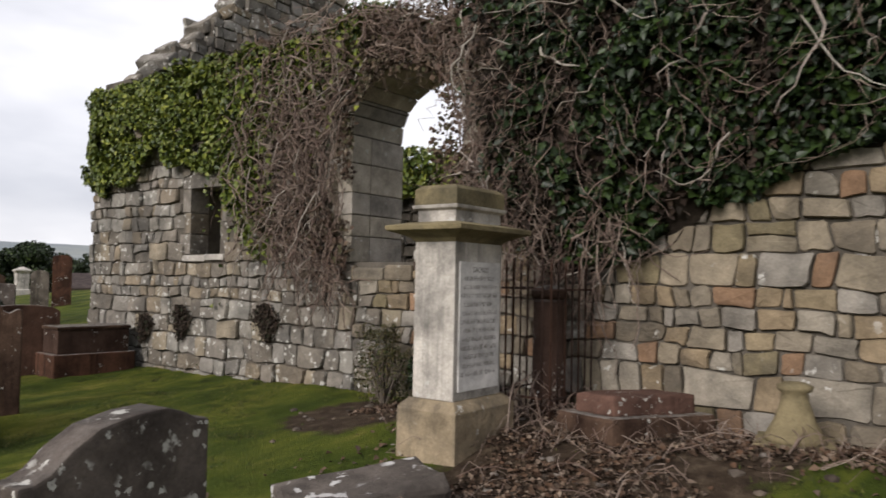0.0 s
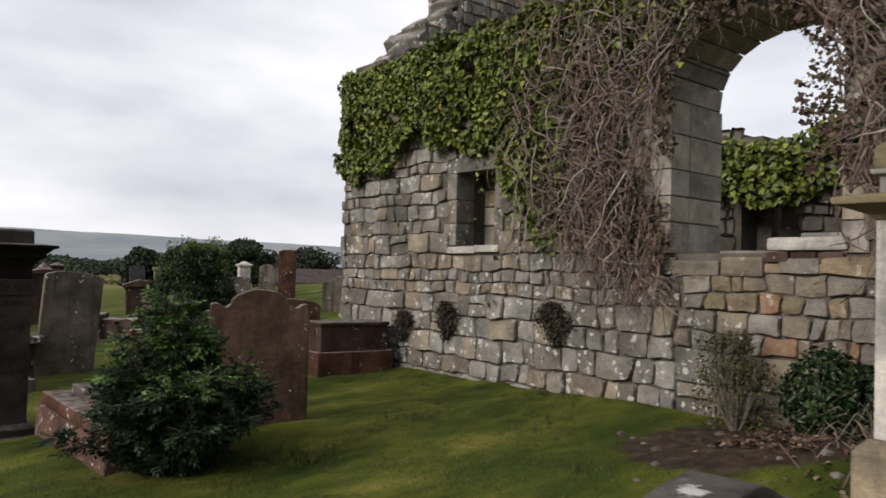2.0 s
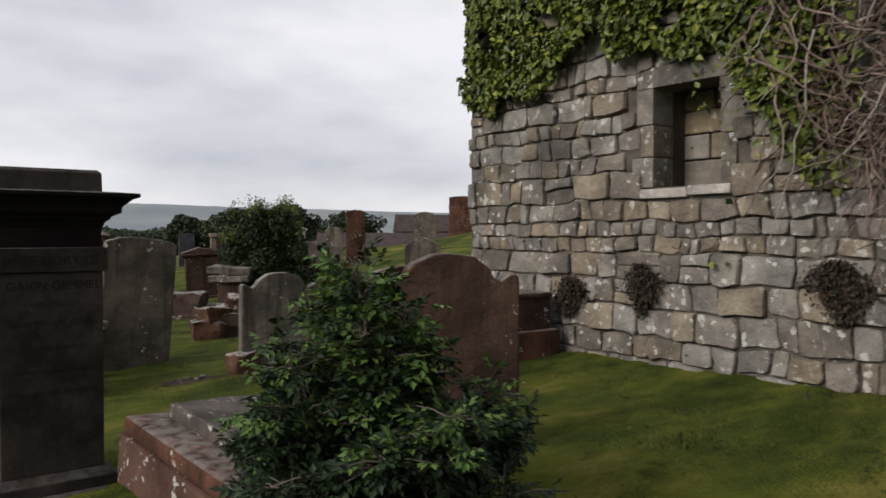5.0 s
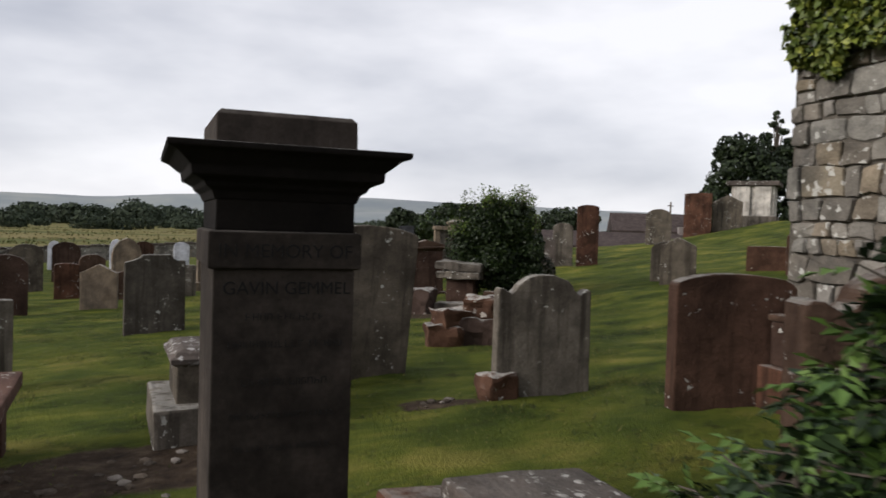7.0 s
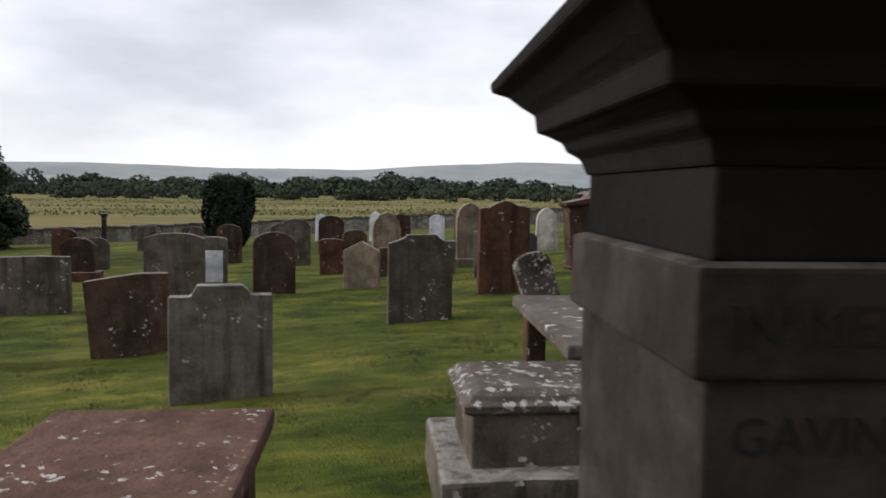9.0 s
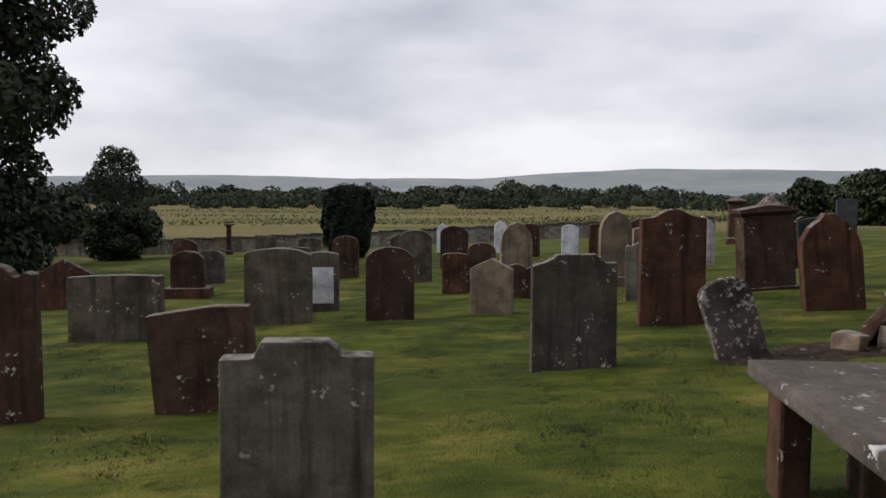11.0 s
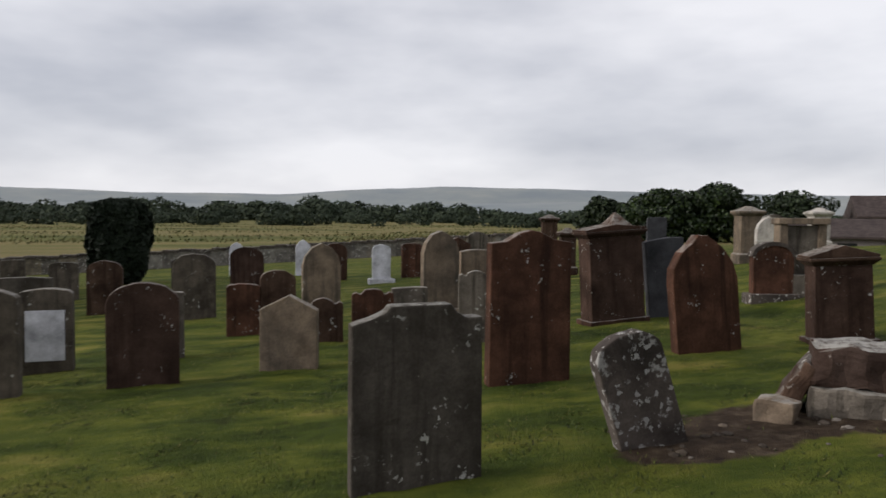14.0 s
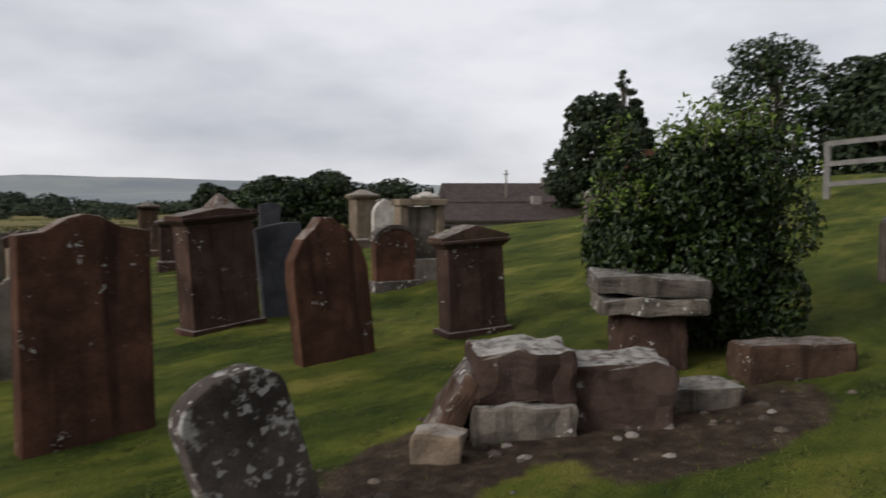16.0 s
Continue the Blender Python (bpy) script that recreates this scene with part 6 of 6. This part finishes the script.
def far_woods():
    rs = np.random.RandomState(14)
    lobes = []
    for i in range(520):
        az = rs.uniform(-62, 62)
        d = rs.uniform(330, 430)
        x, y = d * math.sin(radians(az)), d * math.cos(radians(az))
        h = rs.uniform(4.5, 9.5) * (1 + 0.55 * noise.noise((az * 0.16, 1.7, 0)) + 0.3 * noise.noise((az * 0.7, 4.1, 0))) * (1.0 if az < 12 else 0.8 if az < 30 else 0.7)
        lobes.append((x, y, -1.4 + h * 0.5, rs.uniform(4, 8), rs.uniform(4, 8), h * 0.55))
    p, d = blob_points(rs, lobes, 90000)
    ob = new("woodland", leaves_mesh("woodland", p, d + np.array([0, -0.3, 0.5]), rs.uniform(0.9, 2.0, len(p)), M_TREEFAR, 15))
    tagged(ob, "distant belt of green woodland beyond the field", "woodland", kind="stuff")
    lobes = []
    for i in range(150):
        az = rs.uniform(-48, 50)
        d = rs.uniform(215, 315)
        x, y = d * math.sin(radians(az)), d * math.cos(radians(az))
        h = rs.uniform(1.6, 4.2)
        lobes.append((x, y, -1.4 + h * 0.45, h * rs.uniform(0.7, 1.5), h * 0.8, h * 0.55))
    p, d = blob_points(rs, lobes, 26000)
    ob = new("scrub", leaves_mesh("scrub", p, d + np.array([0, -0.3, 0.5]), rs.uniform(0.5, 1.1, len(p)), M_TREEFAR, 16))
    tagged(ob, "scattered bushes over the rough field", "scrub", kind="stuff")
    # rushes and tussocks that band the field
    n = 34000
    d = rs.uniform(52, 230, n)
    az = np.radians(rs.uniform(-50, 45, n))
    x, y = d * np.sin(az), d * np.cos(az)
    k = np.array([noise.noise((a * 0.02, b * 0.09, 3)) for a, b in zip(x, y)]) > 0.08
    x, y = x[k], y[k]
    z = ground_z(x, y) + rs.uniform(0.05, 0.35, len(x))
    ob = new("rushes", leaves_mesh("rushes", np.stack([x, y, z], -1), np.tile([0, -1.0, 0.2], (len(x), 1)), rs.uniform(0.14, 0.36, len(x)), M_RUSH, 17, droop=-2.0))
    tagged(ob, "tussocks of rushes across the field", "rushes", kind="stuff")


M_RUSH = leaf_mat("rush_tussock", [(0.06, 0.07, 0.02), (0.10, 0.09, 0.035), (0.045, 0.06, 0.018), (0.13, 0.11, 0.045)], 0.9)
far_woods()


def hills():
    # blue-grey haze of distance is mixed into the moorland colour
    m, nt, bsdf = node_mat("hazed_moorland")
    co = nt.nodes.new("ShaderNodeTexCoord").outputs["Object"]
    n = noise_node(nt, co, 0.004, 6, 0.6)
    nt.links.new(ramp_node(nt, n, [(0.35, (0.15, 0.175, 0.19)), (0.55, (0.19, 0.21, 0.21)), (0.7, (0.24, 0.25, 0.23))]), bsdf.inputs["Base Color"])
    bsdf.inputs["Roughness"].default_value = 1.0
    for ridge, (dist, pts, amp) in enumerate([
        (3300, [(-75, 20), (-40, 26), (-22, 36), (-12, 32), (-3, 33), (3, 42), (9, 50), (16, 47), (26, 42), (40, 34), (75, 26)], 1.5),
        (1800, [(-75, 8), (-30, 14), (0, 15), (12, 20), (20, 25), (30, 27), (45, 24), (75, 20)], 1.0),
    ]):
        vs, fs = [], []
        azs = np.linspace(-80, 80, 240)
        for k, a in enumerate(azs):
            px = np.interp(a, [p[0] for p in pts], [p[1] for p in pts]) + amp * noise.noise((a * 0.2, ridge, 0)) + 0.4 * amp * noise.noise((a * 0.9, ridge, 5))
            s, c = math.sin(radians(a)), math.cos(radians(a))
            for f, hf in ((0.8, -0.02), (0.86, 0.3), (0.93, 0.75), (1.0, 1.0), (1.15, 0.9), (1.2, -0.02)):
                vs.append((s * dist * f, c * dist * f, 2 + px / 1331 * dist * hf - (4 if hf < 0 else 0)))
        for k in range(len(azs) - 1):
            for q in range(5):
                fs.append((k * 6 + q, (k + 1) * 6 + q, (k + 1) * 6 + q + 1, k * 6 + q + 1))
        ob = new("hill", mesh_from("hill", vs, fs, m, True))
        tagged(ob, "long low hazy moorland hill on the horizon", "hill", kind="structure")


hills()

# ---------------------------------------------------------------- yard wall, houses, pole, fence


def yard_wall():
    bm = bmesh.new()
    x0, x1, n = -34.0, 10.0, 60
    for i in range(n):
        a, b = x0 + (x1 - x0) * i / n, x0 + (x1 - x0) * (i + 1) / n
        y = 45.5 + 0.06 * (a + b) / 2
        z = gz((a + b) / 2, y)
        box_into(bm, a, b, y - 0.22, y + 0.22, z - 0.3, z + 0.72 + 0.03 * math.sin(i * 2.1))
    wall = tagged(finish("wall_yard", bm, M_WALL_GI), "low grey stone wall round the graveyard", "wall", kind="structure")
    bm = bmesh.new()
    for i in range(n):
        a, b = x0 + (x1 - x0) * i / n, x0 + (x1 - x0) * (i + 1) / n
        y = 45.5 + 0.06 * (a + b) / 2
        z = gz((a + b) / 2, y) + 0.73 + 0.03 * math.sin(i * 2.1)
        box_into(bm, a + 0.01, b - 0.01, y - 0.27, y + 0.27, z, z + 0.12)
    tagged(part("coping", bm, M_LICHEN, wall), kind="stuff")


yard_wall()
M_ROOF = stone_mat("brown_roof_tile", [(0.06, 0.046, 0.042)], 0.0, 0.4, bump=0.4)
M_RENDER = plain_mat("grey_render", (0.2, 0.175, 0.16))
M_GLASS = plain_mat("dark_window_glass", (0.02, 0.022, 0.025), 0.1)
M_FENCE = plain_mat("weathered_pale_timber", (0.13, 0.122, 0.11))


def house(x, y, yaw, w, d, wall_h, roof_h, label):
    e = root("house", x, y, yaw, None, label, "house", "far houses")
    bm = bmesh.new()
    box_into(bm, -w / 2, w / 2, -d / 2, d / 2, -1.5, wall_h)
    part("wall", bm, M_RENDER, e)
    bm = bmesh.new()
    o = 0.35
    pts = [(-d / 2 - o, wall_h - 0.1), (d / 2 + o, wall_h - 0.1), (d / 2 + o, wall_h + 0.02), (0, wall_h + roof_h), (-d / 2 - o, wall_h + 0.02)]
    f = bm.faces.new([bm.verts.new((-w / 2 - o, u, v)) for u, v in pts])
    for v in bmesh.ops.extrude_face_region(bm, geom=[f])["geom"]:
        if isinstance(v, bmesh.types.BMVert):
            v.co.x += w + 2 * o
    bmesh.ops.recalc_face_normals(bm, faces=bm.faces[:])
    part("roof", bm, M_ROOF, e)
    k = int(w / 2.2)
    for i in range(k):
        u = -w / 2 + w * (i + 0.5) / k
        bm = bmesh.new()
        box_into(bm, u - 0.5, u + 0.5, -d / 2 - 0.04, -d / 2 + 0.1, wall_h - 1.3, wall_h - 0.35)
        part("window", bm, M_GLASS, e)
    bm = bmesh.new()
    box_into(bm, w * 0.3, w * 0.3 + 0.6, -0.3, 0.3, wall_h + roof_h - 0.4, wall_h + roof_h + 0.5)
    part("chimney", bm, M_RENDER, e)


house(33.0, 48.0, -30, 13, 6.5, 0.55, 1.05, "low brown-roofed bungalow beyond the graveyard")
house(47.0, 60.0, -30, 11, 7, 2.0, 1.7, "low brown-roofed bungalow beyond the graveyard")
pole = root("utility_pole", 44.9, 57.7, 0, None, "wooden utility pole with a short crossarm", "pole")
lathe("post", [(0.11, -0.5), (0.1, 1), (0.07, 4.7)], M_BARK, pole, 8)
bm = bmesh.new()
box_into(bm, -0.3, 0.3, -0.04, 0.04, 4.3, 4.38)
part("crossarm", bm, M_BARK, pole)


def timber_fence(x0, y0, x1, y1, n):
    e = root("fence", x0, y0, math.degrees(math.atan2(y1 - y0, x1 - x0)), None, "pale weathered timber post and rail fence on the rise", "fence")
    length = math.hypot(x1 - x0, y1 - y0)
    inv = e.matrix_world.inverted()
    tops = []
    for i in range(n):
        t = i / (n - 1)
        px, py = x0 + (x1 - x0) * t, y0 + (y1 - y0) * t
        c = inv @ Vector((px, py, gz(px, py)))
        b = part("post", worn_box(0.13, 0.13, 1.45, 0.01), M_FENCE, e)
        b.location = (c.x, c.y, c.z - 0.2)
        tops.append(c)
    for a, b in zip(tops[:-1], tops[1:]):
        for z in (0.25, 0.7, 1.15):
            bm = bmesh.new()
            vs = [bm.verts.new(q) for q in ((a.x, -0.09, a.z + z), (b.x, -0.09, b.z + z), (b.x, -0.05, b.z + z), (a.x, -0.05, a.z + z))]
            f = bm.faces.new(vs)
            for v in bmesh.ops.extrude_face_region(bm, geom=[f])["geom"]:
                if isinstance(v, bmesh.types.BMVert):
                    v.co.z += 0.11
            bmesh.ops.recalc_face_normals(bm, faces=bm.faces[:])
            part("rail", bm, M_FENCE, e)


timber_fence(17.6, 17.9, 20.5, 8.0, 6)

# ---------------------------------------------------------------- grass, sticks and stones on the ground


def grass_blades():
    rs = np.random.RandomState(21)
    n = 330000
    x, y = rs.uniform(-6.5, 7.5, n), rs.uniform(-5.5, 19, n)
    clump = np.sin(2.3 * x + 1.1 * np.sin(1.7 * y)) * np.sin(2.9 * y + 1.3 * np.sin(2.1 * x)) + 0.6 * np.sin(6.1 * x - 3.3 * y) * np.sin(5.3 * y + 2.2 * x)
    d = dirt_at(x, y)
    keep = (rs.uniform(0, 1, n) > d * 0.95) & ~((x > WX) & (y < Y_END + 0.1)) & (rs.uniform(0, 1, n) < 0.5 + 0.5 * clump)
    x, y, clump = x[keep], y[keep], clump[keep]
    k = len(x)
    z = ground_z(x, y)
    a = rs.uniform(0, 2 * np.pi, k)
    h = rs.uniform(0.01, 0.026, k) * (1 + 0.45 * np.clip(clump, 0, 1.5)) * (1 + 0.8 * (rs.uniform(0, 1, k) > 0.95))
    w = rs.uniform(0.004, 0.009, k)
    b = np.stack([x, y, z - 0.008], -1)
    s = np.stack([np.cos(a), np.sin(a), 0 * a], -1) * w[:, None]
    tip = b + np.stack([rs.normal(0, 0.02, k), rs.normal(0, 0.02, k), h], -1)
    v = np.stack([b - s, b + s, tip], 1).reshape(-1, 3)
    f = np.arange(3 * k).reshape(-1, 3)
    me = bpy.data.meshes.new("grass")
    me.vertices.add(len(v))
    me.vertices.foreach_set("co", v.astype(np.float32).ravel())
    me.loops.add(3 * k)
    me.loops.foreach_set("vertex_index", f.astype(np.int32).ravel())
    me.polygons.add(k)
    me.polygons.foreach_set("loop_start", (np.arange(k) * 3).astype(np.int32))
    me.update(calc_edges=True)
    me.materials.append(M_GRASS)
    tagged(new("grass", me), "short mown grass blades of the lawn", "grass", kind="stuff")


M_GRASS = leaf_mat("grass_blade", [(0.04, 0.062, 0.008), (0.06, 0.08, 0.011), (0.088, 0.103, 0.016), (0.15, 0.132, 0.034), (0.032, 0.05, 0.007)], 0.8)
up_node = M_GRASS.node_tree.nodes.new("ShaderNodeCombineXYZ")
up_node.inputs[2].default_value = 1
for nd in list(M_GRASS.node_tree.nodes):
    if nd.type == "BSDF_PRINCIPLED":
        M_GRASS.node_tree.links.new(up_node.outputs[0], nd.inputs["Normal"])
grass_blades()


M_LITTER = leaf_mat("fallen_dead_leaf", [(0.06, 0.035, 0.022), (0.11, 0.07, 0.045), (0.03, 0.018, 0.012), (0.2, 0.15, 0.11), (0.075, 0.04, 0.022), (0.045, 0.03, 0.02)], 0.85)


def litter():
    rnd = random.Random(31)
    lines = []
    for _ in range(330):
        x, y = rnd.gauss(4.75, 0.45), rnd.uniform(-5.2, -0.9)
        if rnd.random() < 0.35:
            x, y = rnd.gauss(3.6, 0.7), rnd.gauss(-2.8, 0.5)
        if x > WX - 0.05:
            continue
        z, a = gz(x, y), rnd.uniform(0, 6.28)
        l, up = rnd.uniform(0.08, 0.5), rnd.uniform(0, 0.16)
        pts = [(x + math.cos(a) * l * k / 4 + rnd.gauss(0, 0.02), y + math.sin(a) * l * k / 4 + rnd.gauss(0, 0.02), z + 0.01 + up * math.sin(math.pi * k / 4) + rnd.uniform(0, 0.02)) for k in range(5)]
        if max(p[0] for p in pts) < WX - 0.03:
            lines.append((pts, rnd.uniform(0.002, 0.007), 0.0015))
    for _ in range(70):
        x, y = rnd.gauss(4.55, 0.25), rnd.gauss(-1.75, 0.25)
        z, a = gz(x, y), rnd.uniform(0, 6.28)
        l, up = rnd.uniform(0.2, 0.6), rnd.uniform(0.1, 0.4)
        lines.append(([(x + math.cos(a) * l * k / 4, y + math.sin(a) * l * k / 4, z + up * math.sin(math.pi * k / 4)) for k in range(5)], rnd.uniform(0.003, 0.01), 0.002))
    tagged(new("dead_twigs", tubes_mesh("dead_twigs", lines, M_STEM, 4)), "brown dead ivy twigs strewn over the soil", "twigs", kind="stuff")
    rs = np.random.RandomState(33)
    n = 9000
    x = np.where(rs.uniform(0, 1, n) < 0.6, rs.normal(4.6, 0.45, n), rs.normal(3.7, 0.8, n))
    y = np.where(x > 4.2, rs.uniform(-5.2, -0.3, n), rs.normal(-2.7, 0.6, n))
    keep = (x < WX - 0.06) & (np.array([noise.noise((a * 2.2, b * 2.2, 13)) for a, b in zip(x, y)]) > -0.25)
    x, y = x[keep], y[keep]
    z = ground_z(x, y) + rs.uniform(0.005, 0.035, len(x))
    tagged(new("leaf_litter", leaves_mesh("leaf_litter", np.stack([x, y, z], -1), np.tile([0, 0, 1.6], (len(x), 1)), rs.uniform(0.02, 0.055, len(x)), M_LITTER, 19)), "brown and pale dead leaves lying on the soil", "leaf litter", kind="stuff")
    vs, fs = [], []
    for cx, cy, rx, ry in DIRT:
        for _ in range(int(min(90, 34 * rx * ry) + 6)):
            x, y = rnd.gauss(cx, rx * 0.5), rnd.gauss(cy, ry * 0.5)
            if x > WX - 0.05 and y < Y_END:
                continue
            s = rnd.uniform(0.012, 0.05)
            bm = bmesh.new()
            bmesh.ops.create_icosphere(bm, subdivisions=1, radius=s)
            o, z = len(vs), gz(x, y)
            bm.verts.index_update()
            vs += [(x + v.co.x * rnd.uniform(0.8, 1.3), y + v.co.y * rnd.uniform(0.8, 1.3), z + v.co.z * 0.6) for v in bm.verts]
            fs += [tuple(o + v.index for v in f.verts) for f in bm.faces]
            bm.free()
    M_CHIP = stone_mat("stone_chips", [(0.08, 0.065, 0.052), (0.2, 0.175, 0.15), (0.12, 0.095, 0.072), (0.06, 0.047, 0.036)], 0.0, 0.3, island=True)
    tagged(new("stone_chips", mesh_from("stone_chips", vs, fs, M_CHIP)), "pale stone chips scattered over bare soil", "chips", kind="stuff")


litter()
rough_block("wall_stone", 5.05, -2.95, 0.55, 0.3, 0.18, 15, M_WALL_B, "fallen buff wall stone lying at the foot of the wall", rough=0.03)
rough_block("moss_tuft", 2.68, 6.78, 0.25, 0.22, 0.26, 10, M_ORANGE, "orange-brown dried tuft at the foot of a headstone", rough=0.05, cat="tuft")

# the single stones of the church wall
south_wall_stones(wall_south)
